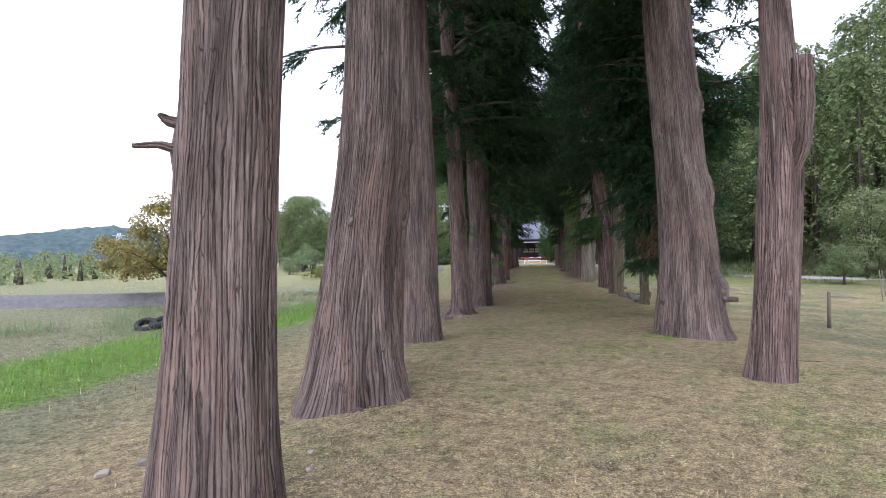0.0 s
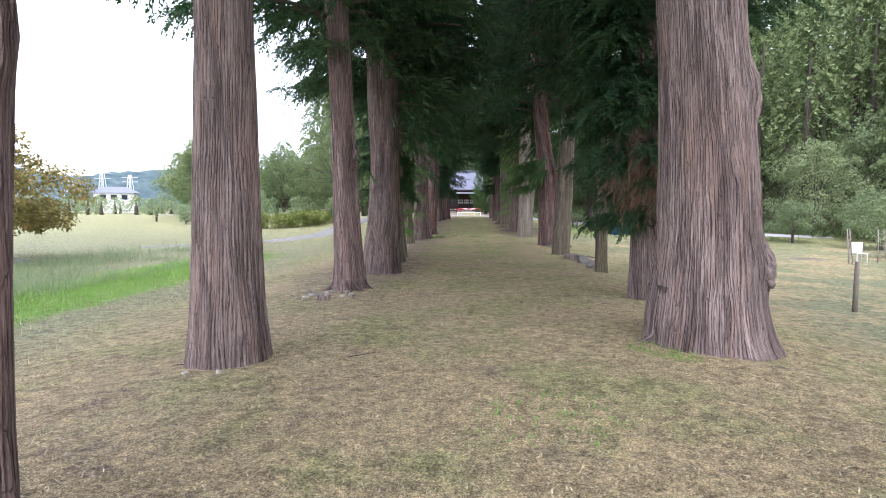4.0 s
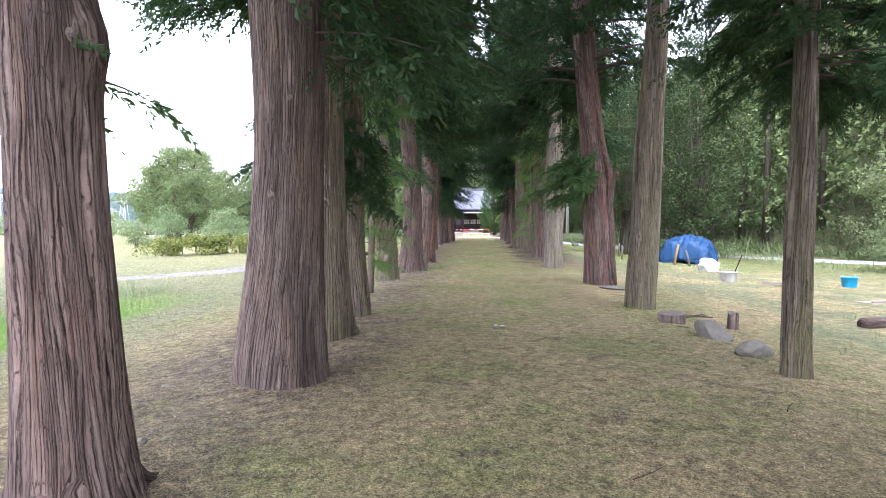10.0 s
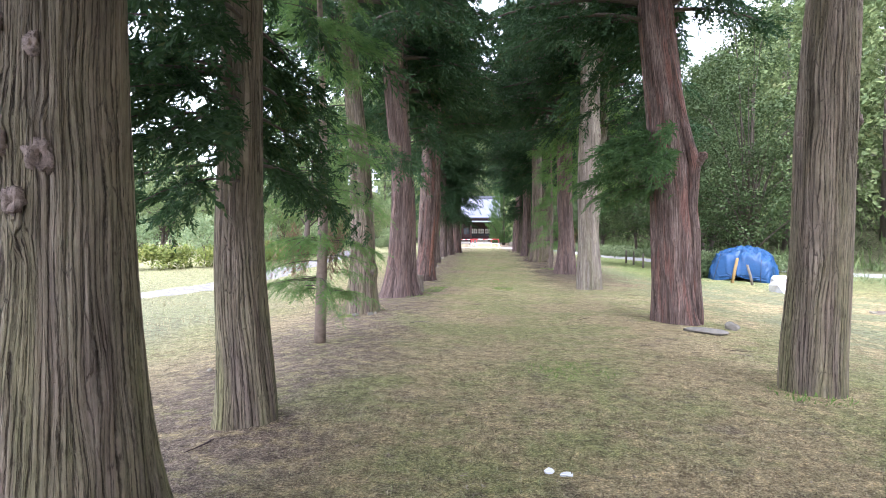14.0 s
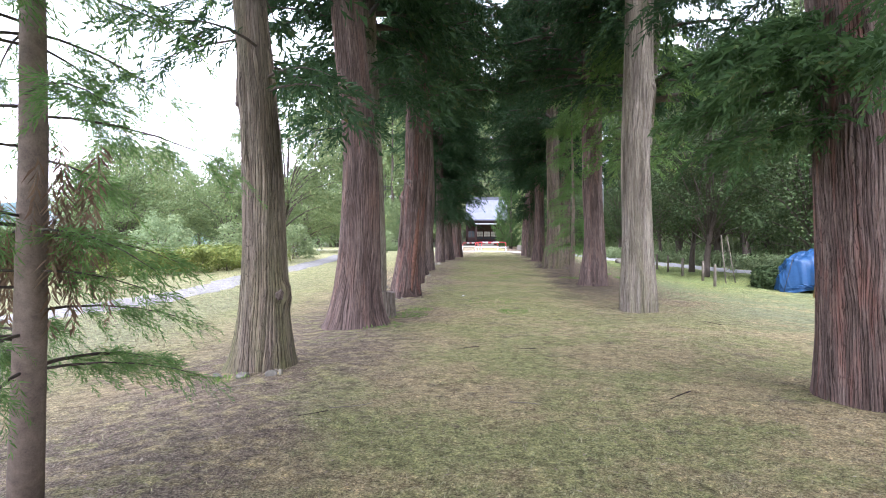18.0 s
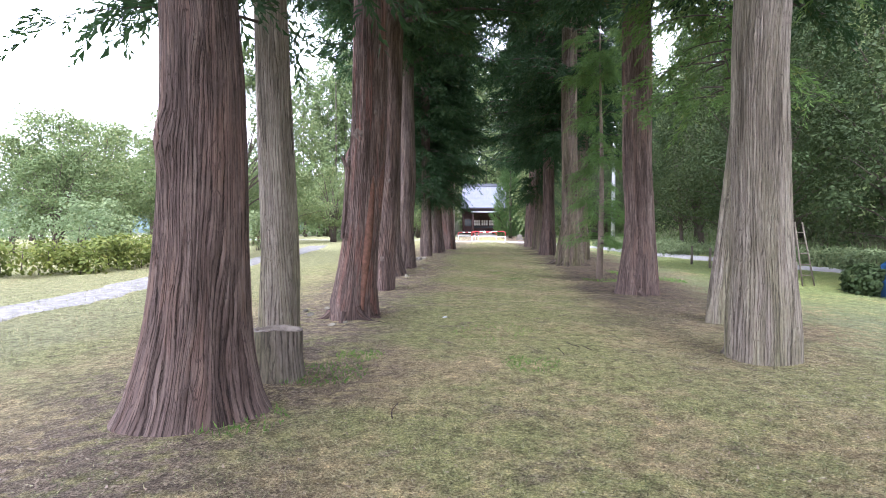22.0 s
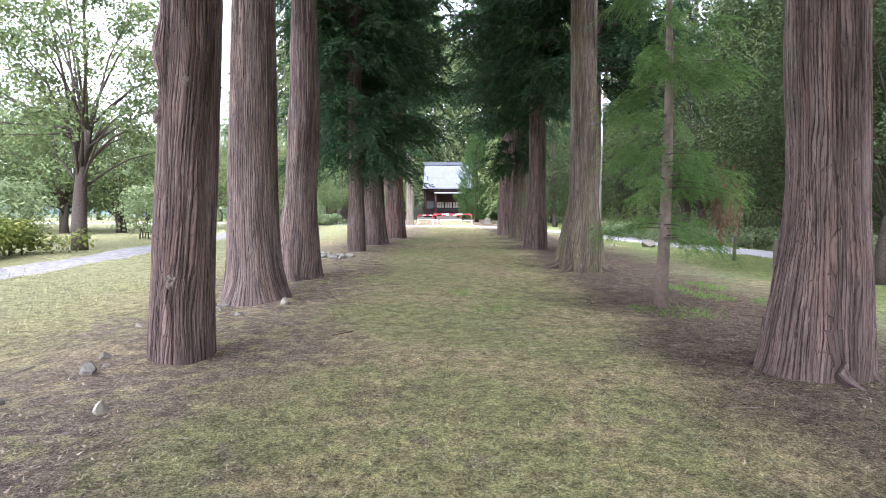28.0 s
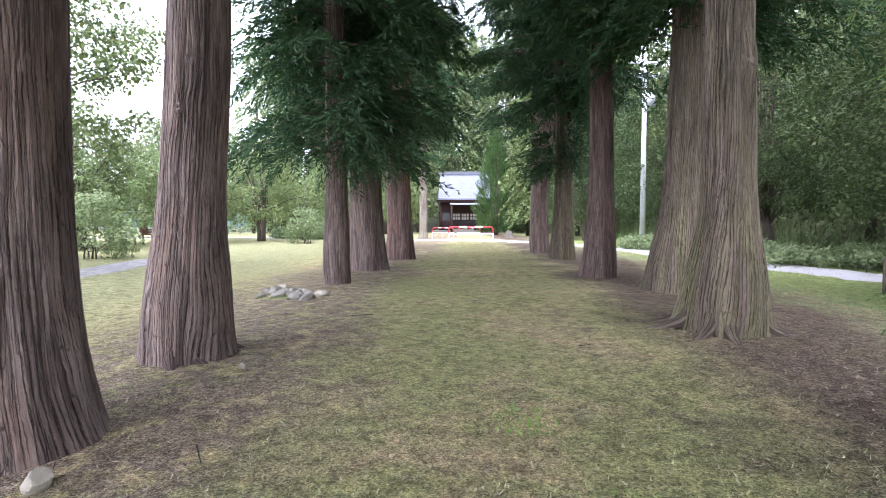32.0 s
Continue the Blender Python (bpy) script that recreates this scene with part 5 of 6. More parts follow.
for i in range(54):
    k = rs.random()
    x, y = -3.45 + 1.0 * k + rs.normal(0, 0.14), 52.7 - 1.3 * k + rs.normal(0, 0.22)
    s = rs.uniform(0.05, 0.13)
    lump("stone", x, y, s, s * 0.75, s * 0.62, STONE if i % 5 else STONE_PALE, "grey rough stone in a loose heap", "stone", 800 + i, "stone heap")
for i in range(40):
    x, y = rs.uniform(-3.6, -2.2), rs.uniform(1.5, 48)
    s = rs.uniform(0.03, 0.075)
    lump("pebble", x, y, s, s * 0.8, s * 0.6, STONE_PALE if i % 2 else STONE, "small rough pebble among leaf litter", "stone", 900 + i, "loose pebbles")


# ---- tyres ----
def tyre(x, y, z, turn, tilt):
    ob = thing("tyre", x, y, z, "old black car tyre lying in the grass", "tyre", "tyres")
    ob.matrix_basis = pose(x, y, z, tilt, 0, turn)
    bm = bmesh.new()
    prof = [(0.19, -0.08), (0.27, -0.1), (0.31, -0.08), (0.325, 0.0), (0.31, 0.08), (0.27, 0.1), (0.19, 0.08), (0.2, 0.0)]
    rings = []
    for k, a in enumerate(np.linspace(0, 2 * math.pi, 48, endpoint=False)):
        g = 0.008 * (k % 2)
        rings.append([bm.verts.new((math.cos(a) * (q - (g if 2 <= n <= 4 else 0)), math.sin(a) * (q - (g if 2 <= n <= 4 else 0)), w)) for n, (q, w) in enumerate(prof)])
    for a, b in zip(rings, rings[1:] + rings[:1]):
        for n in range(8):
            bm.faces.new((a[n], b[n], b[(n + 1) % 8], a[(n + 1) % 8]))
    bmesh.ops.recalc_face_normals(bm, faces=bm.faces)
    part("tread", bm, RUBBER, ob)


tyre(-11.1, 15.0, gz(-11.1, 15) + 0.12, 20, 28)
tyre(-10.75, 15.15, gz(-10.7, 15.1) + 0.2, -30, 24)

# black mulch sheet on a low bank
bk = np.linspace(0, 1, 40)
bx, by = -30 + 15.5 * bk, 19.5 + 3.4 * bk
rowz = [(-0.1, -0.06), (0.1, 0.1), (0.35, 0.34), (0.7, 0.52), (1.0, 0.55), (1.3, 0.42), (1.6, -0.05)]
vs = np.stack([np.stack([bx - 0.2 * o, by + o, ground_z(bx, by + o) + h * np.clip(np.minimum(bk, 1 - bk) * 14, 0.02, 1)], -1) for o, h in rowz], 1)
i_, j_ = np.meshgrid(np.arange(39), np.arange(6), indexing="ij")
f_ = (i_ * 7 + j_).ravel()
tagged(sheet("mulch_sheet", vs.reshape(-1, 3), np.stack([f_, f_ + 7, f_ + 8, f_ + 1], -1), BLACK_SHEET), "dark plastic mulch sheet over a low field bank", "plastic sheet")


# ---- shrine hall ----
def shrine():
    ob = thing("shrine_hall", -0.8, 122.0, 0.45, "dark timber shrine hall with a pale metal roof", "building")
    boxed("stone_base", (-4.2, -1.2, -0.6, 4.2, 9.5, 0.3), STONE, ob, bevel=0.03)
    boxed("body", (-3.3, 0.6, 0.3, 3.3, 9, 5.2), WOOD_DARK, ob, bevel=0.03)
    bm = bmesh.new()
    prof = [(-1.6, 4.6), (-0.3, 5.0), (1.2, 5.8), (2.8, 7.1), (4.2, 8.3), (4.8, 8.3), (6.2, 7.1), (8.0, 5.8), (9.5, 5.0), (10.8, 4.6), (10.8, 4.42), (4.5, 7.6), (-1.6, 4.42)]
    a = [bm.verts.new((-3.4, p, q)) for p, q in prof]
    b = [bm.verts.new((3.75, p, q)) for p, q in prof]
    for i in range(len(prof)):
        k = (i + 1) % len(prof)
        bm.faces.new((a[i], a[k], b[k], b[i]))
    bm.faces.new(a[::-1])
    bm.faces.new(b)
    bmesh.ops.recalc_face_normals(bm, faces=bm.faces)
    roof = part("roof", bm, ROOF, ob, smooth=False)
    for x in np.arange(-3.3, 3.7, 0.45):
        joined_tubes("roof_seam", [([(x, p, q + 0.02) for p, q in prof[:5]], [0.025] * 5)], ROOF, roof, seg=6)
    boxed("ridge", (-3.6, 4.0, 8.25, 3.95, 5.0, 8.75), ROOF_DARK, ob, bevel=0.05)
    boxed("porch_roof", (-1.7, -2.6, 3.75, 2.6, -0.2, 3.95), ROOF_WHITE, ob, "white lower porch roof", 0.02)
    for x in (-1.5, 2.4):
        bar("pillar", (x, -2.3, -0.5), (x, -2.3, 3.78), 0.14, WOOD_DARK, ob, seg=14)
    boxed("eave_beam", (-3.6, -1.3, 4.15, 3.6, -1.05, 4.4), WOOD_DARK, ob)
    for x in (-3.1, 3.1):
        bar("pillar", (x, -0.6, 0.25), (x, -0.6, 4.3), 0.14, WOOD_DARK, ob, seg=14)
    boxed("veranda", (-3.4, -0.9, 0.55, 3.4, 0.6, 0.7), WOOD_DARK, ob, bevel=0.02)
    for x in (-0.9, 0.3, 1.5):
        d = boxed("door", (x - 0.56, 0.5, 0.72, x + 0.56, 0.6, 2.9), WOOD_DARK, ob, bevel=0.015)
        for zz in (1.3, 1.75, 2.2):
            for xx in (-0.35, 0.0, 0.35):
                boxed("pane", (x + xx - 0.14, 0.48, zz, x + xx + 0.14, 0.498, zz + 0.38), PAPER if zz > 1.6 else GLASS_DARK, d, bevel=0.004)
    w = boxed("window", (-2.9, 0.52, 1.5, -1.8, 0.6, 2.8), WOOD_DARK, ob, bevel=0.01)
    for xx in (-2.62, -2.08):
        boxed("pane", (xx - 0.24, 0.5, 1.6, xx + 0.24, 0.518, 2.7), GLASS_DARK, w, bevel=0.004)
    for k in range(3):
        boxed("step", (-1.5, -1.25 - 0.35 * k, -0.6, 1.5, -0.9 - 0.35 * k, 0.5 - 0.18 * k), STONE, ob, bevel=0.015)
    return ob


shrine()


# ---- red and white barriers ----
def barrier(x, y, width, h, label, turn=0.0):
    ob = thing("traffic_barrier", x, y, gz(x, y), label, "barrier", "red and white barriers", turn=turn)
    r = 0.045
    for s in (-1, 1):
        bar("leg", (s * width / 2, 0, -0.1), (s * width / 2, 0, h * 0.55), r, WHITE_PAINT, ob, seg=12)
        t = np.linspace(0, math.pi / 2, 8)
        c = 0.18
        pts = [(s * width / 2, 0, h * 0.55)] + [(s * (width / 2 - c + math.cos(a) * c), 0, h - c + math.sin(a) * c) for a in t]
        joined_tubes("corner", [(pts, [r] * 9)], RED_PAINT, ob, seg=12)
    n = 5
    for k in range(n):
        a, b = -width / 2 + 0.18 + (width - 0.36) * k / n, -width / 2 + 0.18 + (width - 0.36) * (k + 1) / n
        bar("rail", (a, 0, h), (b, 0, h), r, RED_PAINT if k % 2 == 0 else WHITE_PAINT, ob, seg=12)
    bar("lower_rail", (-width / 2, 0, h * 0.5), (width / 2, 0, h * 0.5), r * 0.8, WHITE_PAINT, ob, seg=12)
    return ob


barrier(0.14, 82.5, 3.05, 0.98, "red and white painted steel barrier across the avenue")
barrier(-2.3, 94.0, 1.9, 0.85, "red and white painted steel barrier near the shrine")
barrier(0.0, 94.5, 2.0, 0.85, "red and white painted steel barrier near the shrine")
stone_lantern = thing("stone_marker", 3.7, 96.0, gz(3.7, 96), "low grey stone marker near the shrine", "stone marker")
boxed("plinth", (-0.42, -0.3, -0.1, 0.42, 0.3, 0.2), STONE, stone_lantern, bevel=0.04)
boxed("block", (-0.3, -0.22, 0.2, 0.3, 0.22, 0.62), STONE, stone_lantern, bevel=0.07)

# conical cypress before the hall
def conical(x, y, height, wide, count, seed, mat, name, label):
    """An evergreen clothed to the ground in upswept sprays, in uneven lobes."""
    ob = thing(name, x, y, gz(x, y), label, "tree")
    joined_tubes("trunk", [([(0, 0, -0.1), (0, 0, height * 0.4), (0, 0, height * 0.93)], [0.25, 0.18, 0.04])], WOOD_LIMB, ob, seg=10)
    rng = np.random.default_rng(seed)
    up = rng.random(count) ** 1.15
    an = rng.uniform(0, 2 * math.pi, count)
    lobe = 0.84 + 0.17 * np.sin(an * 5 + up * 21) + 0.12 * np.sin(an * 3 - up * 34)
    out = (wide * np.clip(np.minimum(1.25 * (1 - up) ** 0.75, 0.72 + 2.2 * up), 0, 1) * lobe + 0.08) * rng.uniform(0.55, 1.0, count) ** 0.5
    v, f = cedar_sprays(np.stack([np.cos(an) * out, np.sin(an) * out, 0.25 + (height - 0.5) * up], -1),
                        np.stack([np.cos(an) * 0.55, np.sin(an) * 0.55, np.full(count, 0.83)], -1), rng.uniform(0.4, 0.75, count), rng, 10, 0.1, 0.1)
    sheet("crown", v, f, mat, ob, smooth=False)


conical(3.0, 106, 11.5, 2.35, 3600, 91, CEDAR_MID, "conical_cypress", "dense conical green cypress before the shrine hall")
conical(6.9, 110, 10.5, 1.9, 2000, 92, BROAD_DARK, "dark_conical_evergreen", "dark grey-green evergreen beside the cypress")


# ---- utility poles and cables ----
def utility_pole(x, y, h, r, label, arms=True, mat=CONCRETE):
    ob = thing("utility_pole", x, y, gz(x, y), label, "utility pole")
    joined_tubes("shaft", [([(0, 0, -0.3), (0, 0, h)], [r, r * 0.65])], mat, ob, seg=14)
    if arms:
        for zz in (h - 0.5, h - 1.3):
            boxed("cross_arm", (-0.9, -0.05, zz - 0.05, 0.9, 0.05, zz + 0.05), STEEL, ob)
            for xx in (-0.8, -0.3, 0.3, 0.8):
                bar("insulator", (xx, 0, zz + 0.05), (xx, 0, zz + 0.22), 0.04, WHITE_PAINT, ob, seg=8)
        bar("transformer", (0.35, 0, h - 3.0), (0.35, 0, h - 2.2), 0.25, STEEL, ob, seg=14)
    return ob


utility_pole(10.0, 76.3, 11.0, 0.17, "pale concrete utility pole beside the road")
utility_pole(-14.5, 93.0, 10.0, 0.16, "pale concrete utility pole beyond the cherry trees")


def cable(p, q, sag, label):
    t = np.linspace(0, 1, 24)[:, None]
    p, q = np.array(p, dtype=float), np.array(q, dtype=float)
    pts = p + (q - p) * t
    pts[:, 2] -= sag * 4 * (t * (1 - t))[:, 0]
    ob = joined_tubes("overhead_cable", [(pts, np.full(24, 0.018))], CABLE, seg=6)
    tagged(ob, label, "cable", "overhead cables")


for dz in (0.0, 0.35, 1.2):
    cable((10.0, 76.3, 8.2 + dz), (-14.5, 93, 7.6 + dz), 0.5, "black overhead cable crossing the avenue end")
    cable((10.0, 76.3, 8.6 + dz), (40, 52, 9.2 + dz), 0.7, "black overhead cable along the road")


# ---- distance: house, pylons, hills, woods ----
def house(x, y, w, d, h, turn, label):
    ob = thing("house", x, y, gz(x, y), label, "house", turn=turn)
    boxed("wall", (-w / 2, -d / 2, -0.3, w / 2, d / 2, h), PLASTER, ob, bevel=0.02)
    bm = bmesh.new()
    e = 0.7
    base = [bm.verts.new(c) for c in ((-w / 2 - e, -d / 2 - e, h), (w / 2 + e, -d / 2 - e, h), (w / 2 + e, d / 2 + e, h), (-w / 2 - e, d / 2 + e, h))]
    top = [bm.verts.new(c) for c in ((-w / 4, 0, h + 1.1), (w / 4, 0, h + 1.1))]
    for f in ((0, 1, 5, 4), (1, 2, 5), (2, 3, 4, 5), (3, 0, 4)):
        bm.faces.new([(base + top)[k] for k in f])
    bm.faces.new(base[::-1])
    part("roof", bm, ROOF, ob, smooth=False)
    for zz in (1.9,):
        for xx in np.linspace(-w / 2 + 1.4, w / 2 - 1.4, 3):
            wn_ = boxed("window", (xx - 0.5, -d / 2 - 0.06, zz + 0.3, xx + 0.5, -d / 2 + 0.02, zz + 1.2), STEEL, ob, bevel=0.01)
            boxed("pane", (xx - 0.43, -d / 2 - 0.075, zz + 0.37, xx + 0.43, -d / 2 - 0.062, zz + 1.13), GLASS_DARK, wn_, bevel=0.003)


house(-61, 102, 6.0, 5, 3.4, 25, "white two-storey house beyond the orchard")


def pylon(x, y, h):
    ob = thing("pylon", x, y, gz(x, y), "pale lattice pylon far across the fields", "pylon", "far pylons")
    for sx in (-1, 1):
        for sy in (-1, 1):
            bar("leg", (sx * 1.3, sy * 1.3, -0.3), (sx * 0.3, sy * 0.3, h), 0.12, STEEL, ob, seg=6)
    for k in range(6):
        z0, z1 = h * k / 6, h * (k + 1) / 6
        a, b = 1.3 - k / 6, 1.3 - (k + 1) / 6
        bar("brace", (-a, -a, z0), (b, -b, z1), 0.07, STEEL, ob, seg=5)
        bar("brace", (a, -a, z0), (-b, -b, z1), 0.07, STEEL, ob, seg=5)
    for zz in (h * 0.8, h * 0.93):
        bar("cross_arm", (-2.6, 0, zz), (2.6, 0, zz), 0.12, STEEL, ob, seg=6)


for x, y, h in [(-130, 163, 10), (-119, 171, 13), (-112, 176, 12), (-107, 182, 11)]:
    pylon(x, y, h)


def hill(name, points, depth, seed, label):
    """A long wooded ridge in the distance: points (x, y, height)."""
    rng = np.random.default_rng(seed)
    p = np.array(points, dtype=float)
    t = np.linspace(0, len(p) - 1, 160)
    k = np.arange(len(p))
    X, Y, Hh = (np.interp(t, k, p[:, c]) for c in range(3))
    ker = np.hanning(17) / np.hanning(17).sum()
    Hh = np.convolve(np.pad(Hh, 8, "edge"), ker, "valid")
    tab = lattice(64, 64, rng)
    dx, dy = np.gradient(X), np.gradient(Y)
    ln = np.hypot(dx, dy)
    nx, ny = dy / ln, -dx / ln
    rows_ = []
    for s in np.linspace(-1, 1, 41):
        f = math.cos(s * math.pi / 2)
        xx, yy = X + nx * s * depth, Y + ny * s * depth
        rows_.append(np.stack([xx, yy, Hh * f * (0.8 + 0.4 * grain(tab, xx * 0.03, yy * 0.03)) + 3 * f * (grain(tab, xx * 0.14, yy * 0.14) + 0.5 * grain(tab, xx * 0.4, yy * 0.4)) - 2], -1))
    v = np.stack(rows_, 0).reshape(-1, 3)
    i, j = np.meshgrid(np.arange(40), np.arange(159), indexing="ij")
    f = (i * 160 + j).ravel()
    ob = sheet(name, v, np.stack([f, f + 1, f + 161, f + 160], -1), HILL)
    return tagged(ob, label, "hill", kind="structure")


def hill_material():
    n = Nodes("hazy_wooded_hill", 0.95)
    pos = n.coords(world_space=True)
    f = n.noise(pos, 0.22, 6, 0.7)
    # distance haze is put into the colour: woodland green shifted to pale blue-grey
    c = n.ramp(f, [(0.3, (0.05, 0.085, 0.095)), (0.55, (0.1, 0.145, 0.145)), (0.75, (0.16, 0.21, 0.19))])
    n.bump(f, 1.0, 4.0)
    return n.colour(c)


HILL = hill_material()
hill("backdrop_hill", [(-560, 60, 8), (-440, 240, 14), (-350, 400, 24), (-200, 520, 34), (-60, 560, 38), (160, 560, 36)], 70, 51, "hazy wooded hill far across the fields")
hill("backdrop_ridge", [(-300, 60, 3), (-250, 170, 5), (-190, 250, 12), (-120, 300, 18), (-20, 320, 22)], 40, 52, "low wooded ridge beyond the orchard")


def far_woods(name, spots, seed, label, mat=WOODS, tall=(13, 20), leaf=0.75, per=250, wide=(0.15, 0.21), shoots=10):
    rng = np.random.default_rng(seed)
    ps, ws, sz, tk = [], [], [], []
    for x, y in spots:
        z = gz(x, y)
        h = rng.uniform(*tall)
        rad = h * rng.uniform(*wide)
        f = rng.random(per) ** 0.8
        a = rng.uniform(0, 2 * math.pi, per)
        rr = rad * (1.05 - f) * rng.uniform(0.6, 1.05, per)
        p = np.stack([x + np.cos(a) * rr, y + np.sin(a) * rr, z + h * (0.08 + 0.92 * f)], -1)
        w = np.stack([np.cos(a), np.sin(a), rng.uniform(-0.9, 0.0, per)], -1)
        ps.append(p), ws.append(w / np.linalg.norm(w, axis=1, keepdims=True)), sz.append(np.full(per, leaf) * rng.uniform(0.6, 1.4, per))
        tk.append(([(x, y, z - 0.3), (x, y, z + h * 0.8)], [0.28, 0.06]))
    p, w, s = np.concatenate(ps), np.concatenate(ws), np.concatenate(sz)
    v, f = cedar_sprays(p, w, s * 1.6, rng, shoots, 0.14, 0.3)
    ob = tagged(sheet(name, v, f, mat, smooth=False), label, "woods", kind="stuff")
    tagged(joined_tubes("trunk_work", tk, WOOD_LIMB, ob, seg=6), kind="stuff")
    return ob


rw = np.random.default_rng(21)
edge = lambda y: np.interp(y, [0, 40, 60, 120], [41, 33, 20, 16])
spots = [(x + rw.uniform(-2, 2), y + rw.uniform(-2, 2)) for x in np.arange(16, 88, 5.5) for y in np.arange(4, 150, 5.5) if edge(y) < x < edge(y) + 34]
far_woods("hillside_woods", spots, 31, "dense green conifer woods on a steep slope", per=340, tall=(15, 23), leaf=0.78)
spots = [(x + rw.uniform(-1.5, 1.5), y + rw.uniform(-2, 2)) for x in np.arange(-34, 30, 5.0) for y in np.arange(136, 160, 6.0)]
far_woods("woods_behind_shrine", spots, 32, "tall dark woods behind the shrine hall", tall=(30, 42), per=620, leaf=0.95)
spots = [(x + rw.uniform(-4, 4), y + rw.uniform(-4, 4)) for x in np.arange(-48, -16, 8.0) for y in np.arange(104, 134, 8.0)]
far_woods("mixed_woods", spots, 33, "mixed green woods beyond the orchard", tall=(8, 13), per=260, wide=(0.35, 0.5), mat=BROAD)
spots = [(x + rw.uniform(-1, 1), y + rw.uniform(-2, 2)) for x in np.arange(-100, -36, 3.2) for y in np.arange(38, 58, 4.0)] + [(x + rw.uniform(-1, 1), y + rw.uniform(-1, 1)) for x in np.arange(-66, -40, 3.0) for y in (80, 86, 92)]
far_woods("reed_thicket", spots, 34, "pale green thicket at the far edge of the field", tall=(1.8, 2.8), per=60, leaf=0.4, wide=(0.5, 0.8), mat=BROAD_PALE)


# ---- grass, litter, tufts ----
def strew(name, n, xr, yr, seed, length, width, lift, mat, label, flat=0.75, where=None):
    rng = np.random.default_rng(seed)
    x, y = rng.uniform(*xr, n), rng.uniform(*yr, n)
    if where is not None:
        k = rng.random(n) < where(x, y)
        x, y = x[k], y[k]
    n = len(x)
    z = ground_z(x, y)
    a = rng.uniform(0, 2 * math.pi, n)
    up = np.minimum(rng.random(n) ** 2 * (1 - flat) + 0.08, 0.97)
    ln = length * rng.uniform(0.5, 1.4, n)
    s = np.stack([x, y, z - 0.004 + lift * rng.random(n)], -1)
    e = s + np.stack([np.cos(a) * np.sqrt(1 - up ** 2), np.sin(a) * np.sqrt(1 - up ** 2), up], -1) * ln[:, None]
    side = np.stack([-np.sin(a), np.cos(a), np.zeros(n)], -1) * (width * rng.uniform(0.6, 1.4, n))[:, None]
    v = np.stack([s - side, s + side, e], 1).reshape(-1, 3)
    return tagged(sheet(name, v, np.arange(3 * n).reshape(-1, 3), mat, smooth=False), label, "grass", kind="stuff")


DITCH = leafy("ditch_grass_blades", (0.09, 0.19, 0.032), (0.19, 0.34, 0.065), (0.3, 0.42, 0.13), 0.3)
mid_keep = lambda x, y: np.exp(-((x - 0.5) / 4.4) ** 4) * (1 - 0.75 * ease(-x, 1.0, 1.8) * ease(x, -5.5, -3.6) * (0.2 + 0.8 * ease(y, 13, 20))) * (1 - 0.92 * ease(x, 1.8, 2.6) * ease(y, 35, 42))
strew("straw_grass", 900000, (-5.5, 6.5), (1.0, 54), 501, 0.042, 0.0026, 0.014, STRAW, "short mown dry grass blades", 0.35, mid_keep)
strew("far_straw_grass", 60000, (-7, 8), (56, 82), 502, 0.08, 0.005, 0.01, STRAW, "short mown dry grass blades", 0.3, mid_keep)
rows_keep = lambda x, y: 0.12 + 0.88 * np.maximum(np.exp(-((x + 2.4) / 1.0) ** 2) * (0.3 + 0.7 * ease(y, 13, 20)), np.exp(-((x - 3.3) / 1.1) ** 2) * ease(y, 22, 42))
strew("leaf_litter", 120000, (-5, 6.5), (1.0, 60), 503, 0.045, 0.008, 0.012, LITTER_LEAF, "dry brown leaf litter and needles", 0.9, rows_keep)
strew("field_grass", 240000, (-24, -5), (6, 50), 504, 0.1, 0.004, 0.0, STRAW, "short field grass beside the bank", 0.1, lambda x, y: np.exp(-((x + 6) / 9.0) ** 2))
strew("ditch_grass", 110000, (-11, -6.6), (4, 30), 505, 0.15, 0.005, 0.0, DITCH, "bright green grass in the ditch", 0.05, lambda x, y: np.exp(-((x + 8.7) / 1.35) ** 4) * ease(-y, -30, -24))
strew("tall_weeds", 34000, (-15, -8.8), (13, 30), 506, 0.5, 0.006, 0.0, BROAD_PALE, "tall pale seeding weeds in the field", 0.0, lambda x, y: np.clip(grain(HILLS, x * 0.8, y * 0.5) * 2 - 0.7, 0, 1))
strew("verge_grass", 60000, (5, 13), (16, 62), 507, 0.12, 0.005, 0.0, BROAD_PALE, "thin grass on the east field", 0.1, lambda x, y: 0.15 + 0.85 * np.clip(grain(HILLS, x * 0.5, y * 0.4) * 2 - 0.8, 0, 1))

strew("fallen_persimmon_leaves", 5000, (-20.5, -12), (20, 28.5), 508, 0.14, 0.04, 0.02, AUTUMN, "fallen orange and brown leaves below the persimmon tree", 0.95, lambda x, y: np.exp(-((x + 16.2) ** 2 + (y - 24) ** 2) / 9.0))

# paper scraps
for i, (x, y) in enumerate([(0.47, 22.6), (0.58, 22.55), (-0.57, 39.0)]):
    lump("paper_scrap", x, y, 0.05, 0.035, 0.014, LITTER, "white scrap of paper on the grass", "paper scrap", 950 + i, "paper scraps", rough=1.0)


